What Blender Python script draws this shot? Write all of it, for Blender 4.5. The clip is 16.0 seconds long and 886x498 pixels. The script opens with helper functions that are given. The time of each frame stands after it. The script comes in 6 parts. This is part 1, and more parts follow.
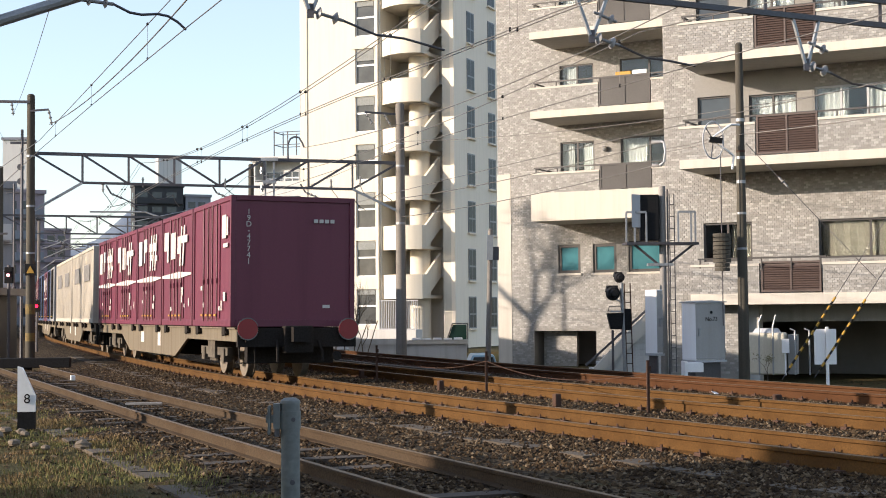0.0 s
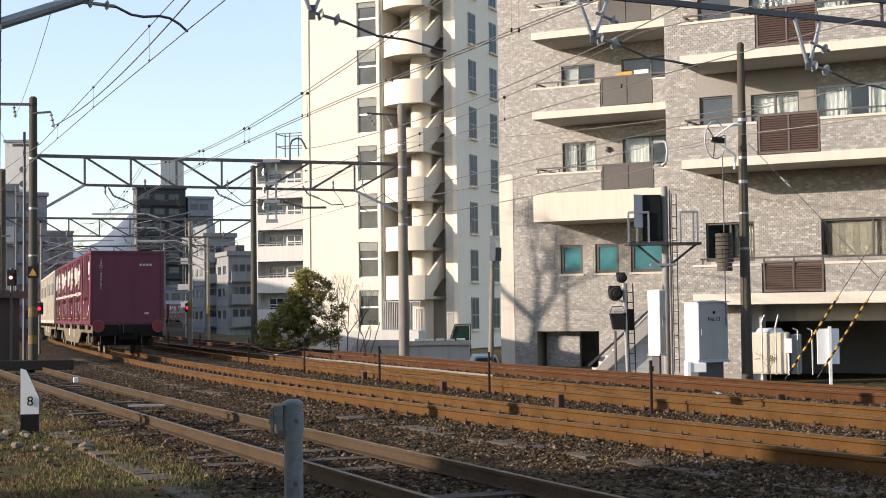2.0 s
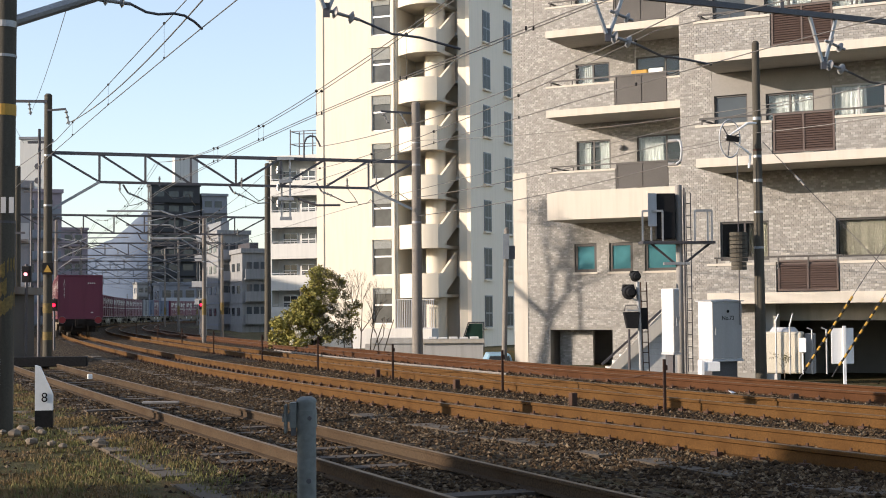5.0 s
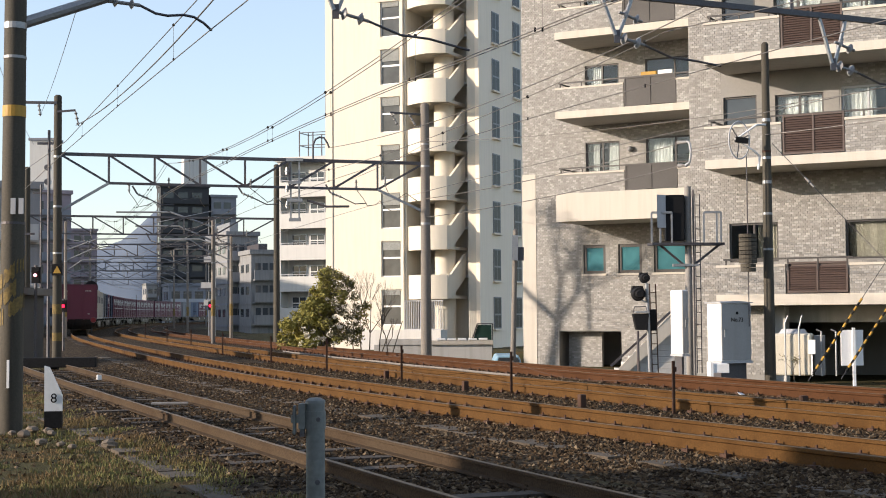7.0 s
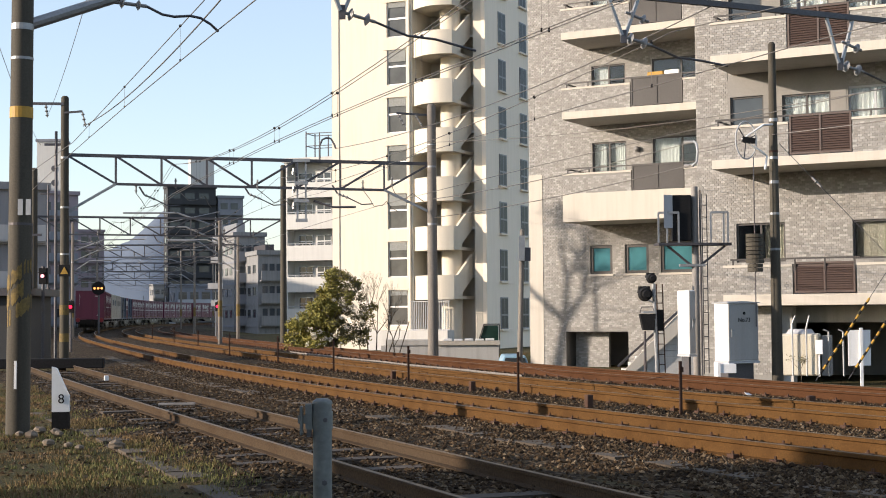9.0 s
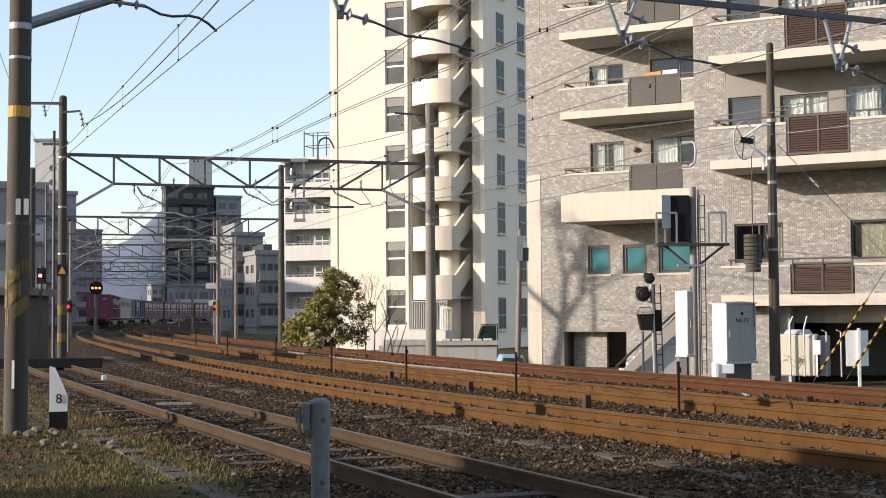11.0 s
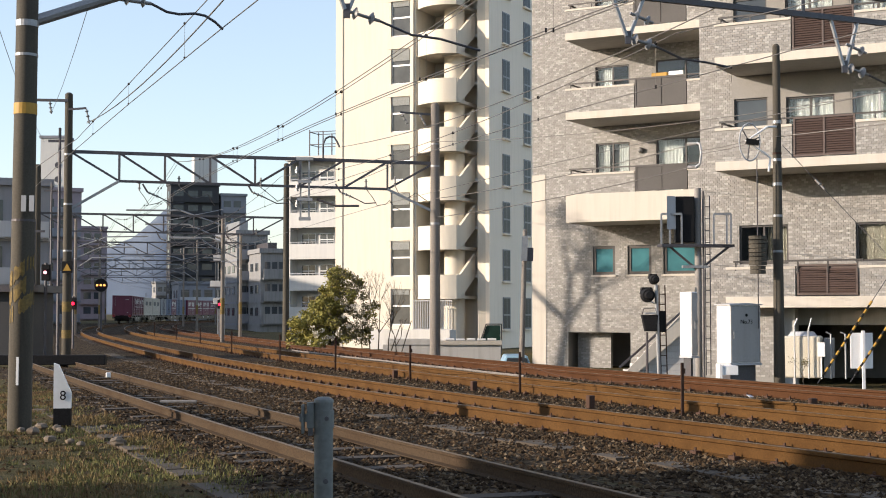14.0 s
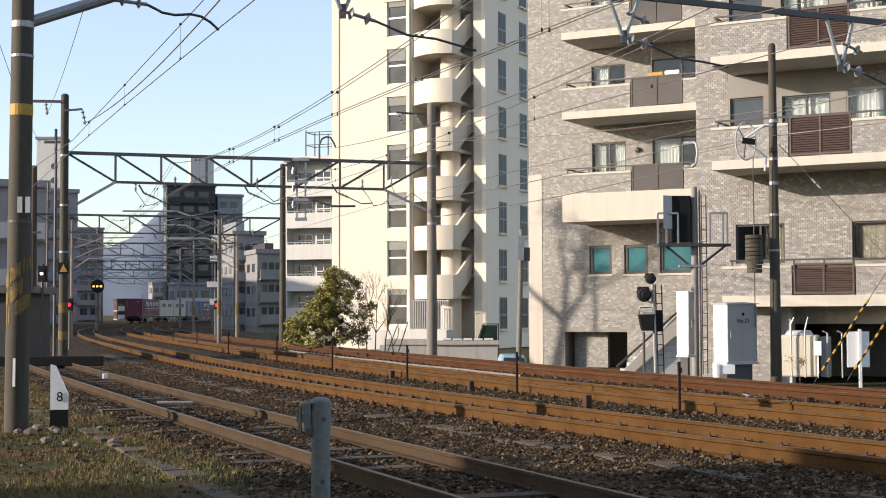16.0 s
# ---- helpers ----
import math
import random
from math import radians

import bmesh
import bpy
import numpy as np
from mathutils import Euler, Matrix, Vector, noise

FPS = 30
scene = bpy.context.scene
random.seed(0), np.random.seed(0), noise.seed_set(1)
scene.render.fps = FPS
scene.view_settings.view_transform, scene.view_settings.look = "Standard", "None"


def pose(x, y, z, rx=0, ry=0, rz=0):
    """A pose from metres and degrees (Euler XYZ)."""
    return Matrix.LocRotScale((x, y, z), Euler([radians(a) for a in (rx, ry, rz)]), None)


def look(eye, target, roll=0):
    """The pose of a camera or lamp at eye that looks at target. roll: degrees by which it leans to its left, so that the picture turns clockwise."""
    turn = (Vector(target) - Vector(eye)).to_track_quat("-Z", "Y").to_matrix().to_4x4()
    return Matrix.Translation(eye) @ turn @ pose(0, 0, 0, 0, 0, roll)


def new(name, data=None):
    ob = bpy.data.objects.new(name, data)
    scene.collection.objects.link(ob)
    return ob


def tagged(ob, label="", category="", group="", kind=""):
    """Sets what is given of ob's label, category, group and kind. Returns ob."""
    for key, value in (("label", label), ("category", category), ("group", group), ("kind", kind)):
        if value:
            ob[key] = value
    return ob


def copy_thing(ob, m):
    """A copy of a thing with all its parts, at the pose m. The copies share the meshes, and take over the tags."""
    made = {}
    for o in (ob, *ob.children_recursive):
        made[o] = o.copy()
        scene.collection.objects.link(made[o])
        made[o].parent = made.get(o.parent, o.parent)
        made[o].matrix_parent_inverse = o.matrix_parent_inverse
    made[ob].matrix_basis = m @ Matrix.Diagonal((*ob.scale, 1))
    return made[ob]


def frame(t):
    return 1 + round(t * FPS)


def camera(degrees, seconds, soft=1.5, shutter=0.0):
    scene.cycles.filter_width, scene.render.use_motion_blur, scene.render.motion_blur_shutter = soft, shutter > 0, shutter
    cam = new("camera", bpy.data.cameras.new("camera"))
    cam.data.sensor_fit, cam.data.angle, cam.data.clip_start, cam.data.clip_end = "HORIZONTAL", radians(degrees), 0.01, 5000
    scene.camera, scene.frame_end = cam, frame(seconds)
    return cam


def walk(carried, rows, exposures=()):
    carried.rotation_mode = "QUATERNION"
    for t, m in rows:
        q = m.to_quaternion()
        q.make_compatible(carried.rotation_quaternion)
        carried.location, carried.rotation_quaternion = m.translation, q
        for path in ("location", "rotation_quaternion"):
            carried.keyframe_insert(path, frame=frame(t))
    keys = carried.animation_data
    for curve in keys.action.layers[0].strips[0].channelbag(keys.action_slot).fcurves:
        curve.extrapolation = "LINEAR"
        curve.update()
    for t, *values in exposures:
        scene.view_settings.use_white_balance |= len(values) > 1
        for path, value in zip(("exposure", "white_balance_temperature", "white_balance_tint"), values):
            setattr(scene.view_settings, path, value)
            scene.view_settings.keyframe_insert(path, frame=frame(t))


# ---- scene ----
# -- camera: stands on one spot and pans a little --
EYE = (0.0, 0.0, 1.24)
cam = camera(34.14, 16.0, soft=1.0)
TURNS = (
    (0.0, 2.534, 0.491, -1.325), (0.5, 2.579, 0.55, -1.246), (1.0, 2.568, 0.681, -1.364), (1.5, 2.571, 0.724, -1.282),
    (2.0, 2.572, 0.693, -1.222), (2.5, 2.553, 0.656, -1.22), (3.0, 2.523, 0.515, -1.227), (3.5, 2.502, 0.482, -1.152),
    (4.0, 2.496, 0.468, -0.923), (6.5, 2.522, 0.46, -0.513), (7.0, 2.555, 0.416, -0.338), (7.5, 2.556, 0.418, -0.24),
    (8.0, 2.557, 0.433, -0.205), (8.5, 2.569, 0.466, -0.101), (9.0, 2.575, 0.475, -0.069), (11.5, 2.576, 0.355, -0.218),
    (12.0, 2.563, 0.213, -0.269), (12.5, 2.566, 0.119, -0.208), (13.0, 2.548, 0.002, -0.121), (13.5, 2.548, -0.015, -0.077),
    (14.0, 2.557, 0.026, 0.019), (14.5, 2.557, 0.0, 0.0), (15.0, 2.566, 0.082, -0.043), (15.5, 2.558, 0.179, -0.051),
    (16.0, 2.558, 0.203, -0.108))
walk(cam, [(t, pose(*EYE, 90 + tilt, roll, yaw)) for t, tilt, roll, yaw in TURNS],
     exposures=((0.0, 1.04), (0.6, 0.97), (1.5, 0.945), (3.5, 0.875), (6.5, 0.845), (16.0, 0.845)))

# -- daylight --
SUN_EL, SUN_AZ = radians(13.5), math.atan2(-0.97, -0.24)
to_sun = Vector((math.sin(SUN_AZ) * math.cos(SUN_EL), math.cos(SUN_AZ) * math.cos(SUN_EL), math.sin(SUN_EL)))
world = bpy.data.worlds.new("sky")
scene.world = world
world.use_nodes = True
wn = world.node_tree.nodes
sky = wn.new("ShaderNodeTexSky")
sky.sky_type, sky.sun_disc = "NISHITA", False
sky.sun_elevation, sky.sun_rotation = SUN_EL, SUN_AZ % (2 * math.pi)
sky.air_density, sky.dust_density, sky.ozone_density = 1.0, 0.65, 2.2
veil = wn.new("ShaderNodeMix")  # thin even haze
veil.data_type = "RGBA"
veil.inputs[0].default_value, veil.inputs[7].default_value = 0.24, (4.1, 4.4, 4.9, 1)
world.node_tree.links.new(sky.outputs[0], veil.inputs[6])
world.node_tree.links.new(veil.outputs[2], wn["Background"].inputs[0])
wn["Background"].inputs[1].default_value = 0.15
lamp = bpy.data.lights.new("sun", "SUN")
lamp.energy, lamp.angle, lamp.color = 3.9, radians(0.5), (1.0, 0.88, 0.73)
sun = new("sun", lamp)
sun.matrix_world = look(to_sun * 60, (0, 0, 0))
scene.view_settings.use_white_balance = True
scene.view_settings.white_balance_temperature, scene.view_settings.white_balance_tint = 6680, 14


# -- building blocks --
class Shape:
    """Collects solid pieces for one mesh."""

    def __init__(self):
        self.v, self.f, self.m = [], [], None

    def add(self, verts, faces):
        n = len(self.v)
        if self.m is not None:
            verts = [tuple(self.m @ Vector(p)) for p in verts]
        self.v.extend(tuple(p) for p in verts)
        self.f.extend(tuple(i + n for i in f) for f in faces)
        return self

    def box(self, x0, y0, z0, x1, y1, z1):
        return self.add([(x0, y0, z0), (x1, y0, z0), (x1, y1, z0), (x0, y1, z0), (x0, y0, z1), (x1, y0, z1), (x1, y1, z1), (x0, y1, z1)],
                        [(3, 2, 1, 0), (4, 5, 6, 7), (0, 1, 5, 4), (1, 2, 6, 5), (2, 3, 7, 6), (3, 0, 4, 7)])

    def prism(self, outline, z0, z1):
        """A plan outline (counter-clockwise) drawn up from z0 to z1."""
        n = len(outline)
        self.add([(x, y, z0) for x, y in outline] + [(x, y, z1) for x, y in outline],
                 [tuple(range(n - 1, -1, -1)), tuple(range(n, 2 * n))] + [(i, (i + 1) % n, n + (i + 1) % n, n + i) for i in range(n)])
        return self

    def slab(self, outline, y0, y1):
        """An outline in x and z, drawn along y."""
        n = len(outline)
        self.add([(x, y0, z) for x, z in outline] + [(x, y1, z) for x, z in outline],
                 [tuple(range(n)), tuple(range(2 * n - 1, n - 1, -1))] + [((i + 1) % n, i, n + i, n + (i + 1) % n) for i in range(n)])
        return self

    def tube(self, a, b, r0, r1=None, n=10, caps=True):
        a, b = Vector(a), Vector(b)
        r1 = r0 if r1 is None else r1
        q = (b - a).to_track_quat("Z", "Y")
        ring = [q @ Vector((math.cos(2 * math.pi * i / n), math.sin(2 * math.pi * i / n), 0)) for i in range(n)]
        faces = [(i, (i + 1) % n, n + (i + 1) % n, n + i) for i in range(n)]
        if caps:
            faces += [tuple(range(n - 1, -1, -1)), tuple(range(n, 2 * n))]
        return self.add([a + r0 * p for p in ring] + [b + r1 * p for p in ring], faces)

    def beam(self, a, b, w, h):
        """A bar of rectangular section from a to b."""
        a, b = Vector(a), Vector(b)
        d = (b - a).normalized()
        s = d.cross(Vector((0, 0, 1)))
        s = s.normalized() if s.length > 1e-4 else Vector((1, 0, 0))
        u = s.cross(d)
        c = [(-w / 2, -h / 2), (w / 2, -h / 2), (w / 2, h / 2), (-w / 2, h / 2)]
        return self.add([a + s * x + u * y for x, y in c] + [b + s * x + u * y for x, y in c],
                        [(3, 2, 1, 0), (4, 5, 6, 7), (0, 1, 5, 4), (1, 2, 6, 5), (2, 3, 7, 6), (3, 0, 4, 7)])

    def path(self, pts, r, n=6):
        """One bent tube through the points."""
        pts = [Vector(p) for p in pts]
        shut = (pts[0] - pts[-1]).length < 1e-6
        if shut:
            pts = pts[:-1]
        k, verts, up = len(pts), [], None
        for i, p in enumerate(pts):
            before = pts[i - 1] if i or shut else p
            after = pts[(i + 1) % k] if i < k - 1 or shut else p
            d = (after - before).normalized()
            up = d.orthogonal() if up is None else up - d * up.dot(d)
            up = up.normalized()
            side = d.cross(up)
            verts += [p + r * (up * math.cos(2 * math.pi * j / n) + side * math.sin(2 * math.pi * j / n)) for j in range(n)]
        faces = [(i * n + j, i * n + (j + 1) % n, (i + 1) % k * n + (j + 1) % n, (i + 1) % k * n + j) for i in range(k if shut else k - 1) for j in range(n)]
        if not shut:
            faces += [tuple(range(n - 1, -1, -1)), tuple(range((k - 1) * n, k * n))]
        return self.add(verts, faces)

    def ball(self, c, r, n=8, squash=1.0):
        rings = [[(c[0] + r * math.sin(math.pi * j / n) * math.cos(2 * math.pi * i / n), c[1] + r * math.sin(math.pi * j / n) * math.sin(2 * math.pi * i / n),
                   c[2] + squash * r * math.cos(math.pi * j / n)) for i in range(n)] for j in range(1, n)]
        verts = [p for ring in rings for p in ring] + [(c[0], c[1], c[2] + r * squash), (c[0], c[1], c[2] - r * squash)]
        top, bot = len(verts) - 2, len(verts) - 1
        faces = [(j * n + i, (j + 1) * n + i, (j + 1) * n + (i + 1) % n, j * n + (i + 1) % n) for j in range(n - 2) for i in range(n)]
        faces += [(top, i, (i + 1) % n) for i in range(n)] + [(bot, (n - 2) * n + (i + 1) % n, (n - 2) * n + i) for i in range(n)]
        return self.add(verts, faces)

    def mesh(self, name, material, smooth=False):
        me = bpy.data.meshes.new(name)
        me.from_pydata(self.v, [], self.f)
        me.materials.append(material)
        if smooth:
            me.shade_smooth()
            me.set_sharp_from_angle(angle=radians(40))
        return me


def part(name, shape, material, parent, label="", bevel=0.0, smooth=False):
    ob = new(name, shape.mesh(name, material, smooth))
    ob.parent = parent
    if bevel:
        mod = ob.modifiers.new("edge", "BEVEL")
        mod.width, mod.segments, mod.limit_method = bevel, 2, "ANGLE"
    return tagged(ob, label) if label else ob


def thing(name, label, category, m=None, group="", kind=""):
    ob = new(name)
    ob.empty_display_size = 0.2
    if m is not None:
        ob.matrix_world = m
    return tagged(ob, label, category, group, kind)


def solo(name, shape, material, label, category, m=None, group="", kind="", bevel=0.0, smooth=False):
    ob = new(name, shape.mesh(name, material, smooth))
    if m is not None:
        ob.matrix_world = m
    if bevel:
        mod = ob.modifiers.new("edge", "BEVEL")
        mod.width, mod.segments, mod.limit_method = bevel, 2, "ANGLE"
    return tagged(ob, label, category, group, kind)


# -- materials --
def nodes_of(name):
    m = bpy.data.materials.new(name)
    m.use_nodes = True
    nt = m.node_tree
    return m, nt, nt.nodes["Principled BSDF"]


def noise_node(nt, coord, scale, detail=4.0, rough=0.55):
    n = nt.nodes.new("ShaderNodeTexNoise")
    n.inputs["Scale"].default_value, n.inputs["Detail"].default_value, n.inputs["Roughness"].default_value = scale, detail, rough
    nt.links.new(coord, n.inputs["Vector"])
    return n.outputs[0]


def ramp_node(nt, fac, stops):
    r = nt.nodes.new("ShaderNodeValToRGB")
    els = r.color_ramp.elements
    while len(els) < len(stops):
        els.new(0.5)
    for e, (p, c) in zip(els, stops):
        e.position, e.color = p, (*c, 1)
    nt.links.new(fac, r.inputs[0])
    return r.outputs[0]


def mix_node(nt, fac, a, b, mode="MIX"):
    n = nt.nodes.new("ShaderNodeMix")
    n.data_type, n.blend_type = "RGBA", mode
    for sock, val in ((n.inputs[0], fac), (n.inputs[6], a), (n.inputs[7], b)):
        if isinstance(val, (int, float)):
            sock.default_value = val
        elif isinstance(val, tuple):
            sock.default_value = (*val, 1)
        else:
            nt.links.new(val, sock)
    return n.outputs[2]


def bump_node(nt, bsdf, height, strength, distance):
    b = nt.nodes.new("ShaderNodeBump")
    b.inputs["Strength"].default_value, b.inputs["Distance"].default_value = strength, distance
    nt.links.new(height, b.inputs["Height"])
    nt.links.new(b.outputs[0], bsdf.inputs["Normal"])


def plain(name, colour, rough=0.6, metal=0.0, grain=30.0, vary=0.12, stain=(0.5, 0.5, 0.5), stain_at=1.2, stain_amount=0.25, bump=0.15, streak=False, pieces=0.0, gloss=0.5):
    """A painted or raw surface with fine grain, broad stains (streaked downwards if asked) and slight relief."""
    m, nt, b = nodes_of(name)
    coord = nt.nodes.new("ShaderNodeTexCoord").outputs["Object"]
    fine = noise_node(nt, coord, grain, 5)
    dark = tuple(c * (1 - vary) for c in colour)
    light = tuple(min(1, c * (1 + vary)) for c in colour)
    col = ramp_node(nt, fine, ((0.3, dark), (0.7, light)))
    wide = coord
    if streak:
        mp = nt.nodes.new("ShaderNodeMapping")
        mp.inputs["Scale"].default_value = (3.5, 3.5, 0.25)
        nt.links.new(coord, mp.inputs[0])
        wide = mp.outputs[0]
    broad = noise_node(nt, wide, stain_at, 5, 0.6)
    mask = ramp_node(nt, broad, ((0.45, (0, 0, 0)), (0.75, (stain_amount,) * 3)))
    col = mix_node(nt, mask, col, tuple(c * s for c, s in zip(colour, stain)))
    if pieces:
        info = nt.nodes.new("ShaderNodeObjectInfo").outputs["Random"]
        col = mix_node(nt, 1.0, col, ramp_node(nt, info, ((0, (1 - pieces,) * 3), (1, (1.0,) * 3))), "MULTIPLY")
    nt.links.new(col, b.inputs["Base Color"])
    b.inputs["Metallic"].default_value = metal
    b.inputs["Specular IOR Level"].default_value = gloss
    rr = nt.nodes.new("ShaderNodeMapRange")
    rr.inputs[3].default_value, rr.inputs[4].default_value = max(0.05, rough - 0.12), min(1, rough + 0.12)
    nt.links.new(broad, rr.inputs[0])
    nt.links.new(rr.outputs[0], b.inputs["Roughness"])
    if bump:
        bump_node(nt, b, fine, bump, 0.01)
    return m


def glow(name, colour, strength):
    m, nt, b = nodes_of(name)
    b.inputs["Base Color"].default_value = (*colour, 1)
    b.inputs["Emission Color"].default_value = (*colour, 1)
    b.inputs["Emission Strength"].default_value = strength
    return m


def glass(name, tint, rough=0.06):
    """Window glass seen from outside by day: dark room behind, clear gloss."""
    m, nt, b = nodes_of(name)
    coord = nt.nodes.new("ShaderNodeTexCoord").outputs["Object"]
    n = noise_node(nt, coord, 0.8, 3)
    col = ramp_node(nt, n, ((0.35, tuple(c * 0.6 for c in tint)), (0.65, tint)))
    nt.links.new(col, b.inputs["Base Color"])
    b.inputs["Roughness"].default_value = rough
    b.inputs["IOR"].default_value = 1.5
    bump_node(nt, b, n, 0.05, 0.02)
    return m


def tile_mat(name, single):
    """Small grey-brown facing tiles in mixed shades; single: each tile is an object of its own."""
    m, nt, b = nodes_of(name)
    tc = nt.nodes.new("ShaderNodeTexCoord").outputs["Object"]
    rnd = nt.nodes.new("ShaderNodeObjectInfo").outputs["Random"] if single else nt.nodes.new("ShaderNodeNewGeometry").outputs["Random Per Island"]
    col = ramp_node(nt, rnd, ((0.0, (0.215, 0.206, 0.192)), (0.45, (0.262, 0.252, 0.236)), (0.75, (0.295, 0.285, 0.268)), (1.0, (0.385, 0.374, 0.354))))
    fine = noise_node(nt, tc, 25, 4)
    col = mix_node(nt, 1.0, col, ramp_node(nt, fine, ((0.3, (0.85, 0.85, 0.85)), (0.7, (1.06, 1.05, 1.03)))), "MULTIPLY")
    nt.links.new(col, b.inputs["Base Color"])
    b.inputs["Roughness"].default_value = 0.6
    bump_node(nt, b, fine, 0.2, 0.01)
    return m


def clear_glass(name):
    m, nt, b = nodes_of(name)
    coord = nt.nodes.new("ShaderNodeTexCoord").outputs["Object"]
    b.inputs["Transmission Weight"].default_value = 1.0
    b.inputs["Roughness"].default_value = 0.02
    b.inputs["IOR"].default_value = 1.45
    b.inputs["Base Color"].default_value = (0.85, 0.9, 0.9, 1)
    bump_node(nt, b, noise_node(nt, coord, 1.2, 2), 0.03, 0.02)
    return m


def ground_mat():
    """Rust-stained ballast near the tracks, gravelly soil with thin grass beside them."""
    m, nt, b = nodes_of("ballast_and_soil")
    tc = nt.nodes.new("ShaderNodeTexCoord").outputs["Object"]
    at = nt.nodes.new("ShaderNodeAttribute")
    at.attribute_name = "ballast"
    vo = nt.nodes.new("ShaderNodeTexVoronoi")
    vo.inputs["Scale"].default_value = 17.0
    nt.links.new(tc, vo.inputs["Vector"])
    stone = ramp_node(nt, vo.outputs["Color"], ((0.2, (0.015, 0.0105, 0.007)), (0.5, (0.042, 0.03, 0.019)), (0.85, (0.1, 0.076, 0.05))))
    soil_n = noise_node(nt, tc, 2.2, 8, 0.65)
    soil = ramp_node(nt, soil_n, ((0.3, (0.04, 0.036, 0.02)), (0.42, (0.07, 0.072, 0.027)), (0.52, (0.1, 0.09, 0.038)), (0.6, (0.17, 0.09, 0.036)), (0.8, (0.125, 0.105, 0.05))))
    fine = noise_node(nt, tc, 40, 5, 0.7)
    soil = mix_node(nt, 0.6, soil, ramp_node(nt, fine, ((0.3, (0.02, 0.017, 0.01)), (0.7, (0.12, 0.1, 0.055)))))
    edge = noise_node(nt, tc, 1.3, 6, 0.7)
    sm = nt.nodes.new("ShaderNodeMath")
    sm.operation = "ADD"
    nt.links.new(at.outputs["Fac"], sm.inputs[0])
    nt.links.new(edge, sm.inputs[1])
    mask = ramp_node(nt, sm.outputs[0], ((0.85, (0, 0, 0)), (1.05, (1, 1, 1))))
    col = mix_node(nt, mask, soil, stone)
    nt.links.new(col, b.inputs["Base Color"])
    b.inputs["Roughness"].default_value = 1.0
    b.inputs["Specular IOR Level"].default_value = 0.08
    hgt = mix_node(nt, mask, fine, vo.outputs["Distance"])
    bump_node(nt, b, hgt, 0.7, 0.04)
    return m


TILE, TILEONE = tile_mat("facing_tile", False), tile_mat("facing_tile_single", True)
MORTAR = plain("tile_joint", (0.25, 0.242, 0.226), 0.9, vary=0.08)
CLEAR = clear_glass("clear_glass")
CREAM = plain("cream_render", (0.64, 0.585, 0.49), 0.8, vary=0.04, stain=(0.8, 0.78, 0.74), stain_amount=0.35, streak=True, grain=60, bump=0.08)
WHITE = plain("white_concrete", (0.5, 0.46, 0.4), 0.75, vary=0.05, stain=(0.7, 0.68, 0.64), stain_amount=0.4, streak=True, grain=50, bump=0.1)
GREYWALL = plain("grey_render", (0.25, 0.25, 0.255), 0.85, vary=0.07, stain=(0.6, 0.6, 0.6), stain_amount=0.5, streak=True)
CONCRETE = plain("pole_concrete", (0.062, 0.054, 0.04), 0.85, vary=0.2, stain=(0.45, 0.42, 0.42), stain_amount=0.8, streak=True, grain=45, bump=0.2)
PALECON = plain("pale_concrete", (0.5, 0.49, 0.47), 0.85, vary=0.08, stain=(0.6, 0.58, 0.55), stain_amount=0.5, streak=True)
STEEL = plain("dark_steel", (0.075, 0.075, 0.085), 0.55, 0.4, vary=0.2, stain=(1.5, 1.0, 0.7), stain_amount=0.5, bump=0.1)
GALV = plain("galvanised_steel", (0.3, 0.31, 0.32), 0.5, 0.5, vary=0.12, stain=(0.6, 0.6, 0.62), stain_amount=0.5, grain=25)
RUST = plain("rusted_rail", (0.088, 0.043, 0.0125), 0.85, 0.0, gloss=0.15, vary=0.35, stain=(0.5, 0.45, 0.45), stain_amount=0.75, stain_at=1.6, grain=60, bump=0.2)
RUSTDARK = plain("brown_rust", (0.06, 0.028, 0.016), 0.9, 0.0, vary=0.25, stain=(0.5, 0.45, 0.4), stain_amount=0.6, grain=60)
REDRUST = plain("red_rust", (0.068, 0.029, 0.012), 0.9, 0.0, gloss=0.15, vary=0.25, stain=(0.5, 0.45, 0.4), stain_amount=0.6, grain=60)
RAILTOP = plain("worn_rail_head", (0.15, 0.105, 0.06), 0.6, 0.2, vary=0.1, stain=(0.7, 0.5, 0.35), stain_amount=0.5, stain_at=4)
TIMBER = plain("tarred_sleeper", (0.075, 0.058, 0.045), 0.95, vary=0.3, stain=(1.8, 1.6, 1.4), stain_amount=0.5, grain=18, bump=0.5, pieces=0.4)
RED = plain("container_red", (0.135, 0.02, 0.045), 0.5, vary=0.06, stain=(0.62, 0.6, 0.6), stain_amount=0.4, streak=True, pieces=0.25)
REDDARK = plain("container_bar_red", (0.09, 0.012, 0.025), 0.55, vary=0.1)
BEIGE = plain("container_beige", (0.43, 0.39, 0.33), 0.6, vary=0.06, stain=(0.6, 0.56, 0.5), stain_amount=0.55, streak=True)
BLUE = plain("container_blue", (0.045, 0.075, 0.15), 0.5, vary=0.06, stain=(0.6, 0.6, 0.6), stain_amount=0.4, streak=True)
MARK = plain("white_lettering", (0.52, 0.5, 0.47), 0.6, vary=0.05, stain=(0.75, 0.65, 0.6), stain_amount=0.4)
CHASSIS = plain("wagon_frame_olive", (0.13, 0.104, 0.068), 0.75, vary=0.15, stain=(0.5, 0.42, 0.35), stain_amount=0.7, streak=True)
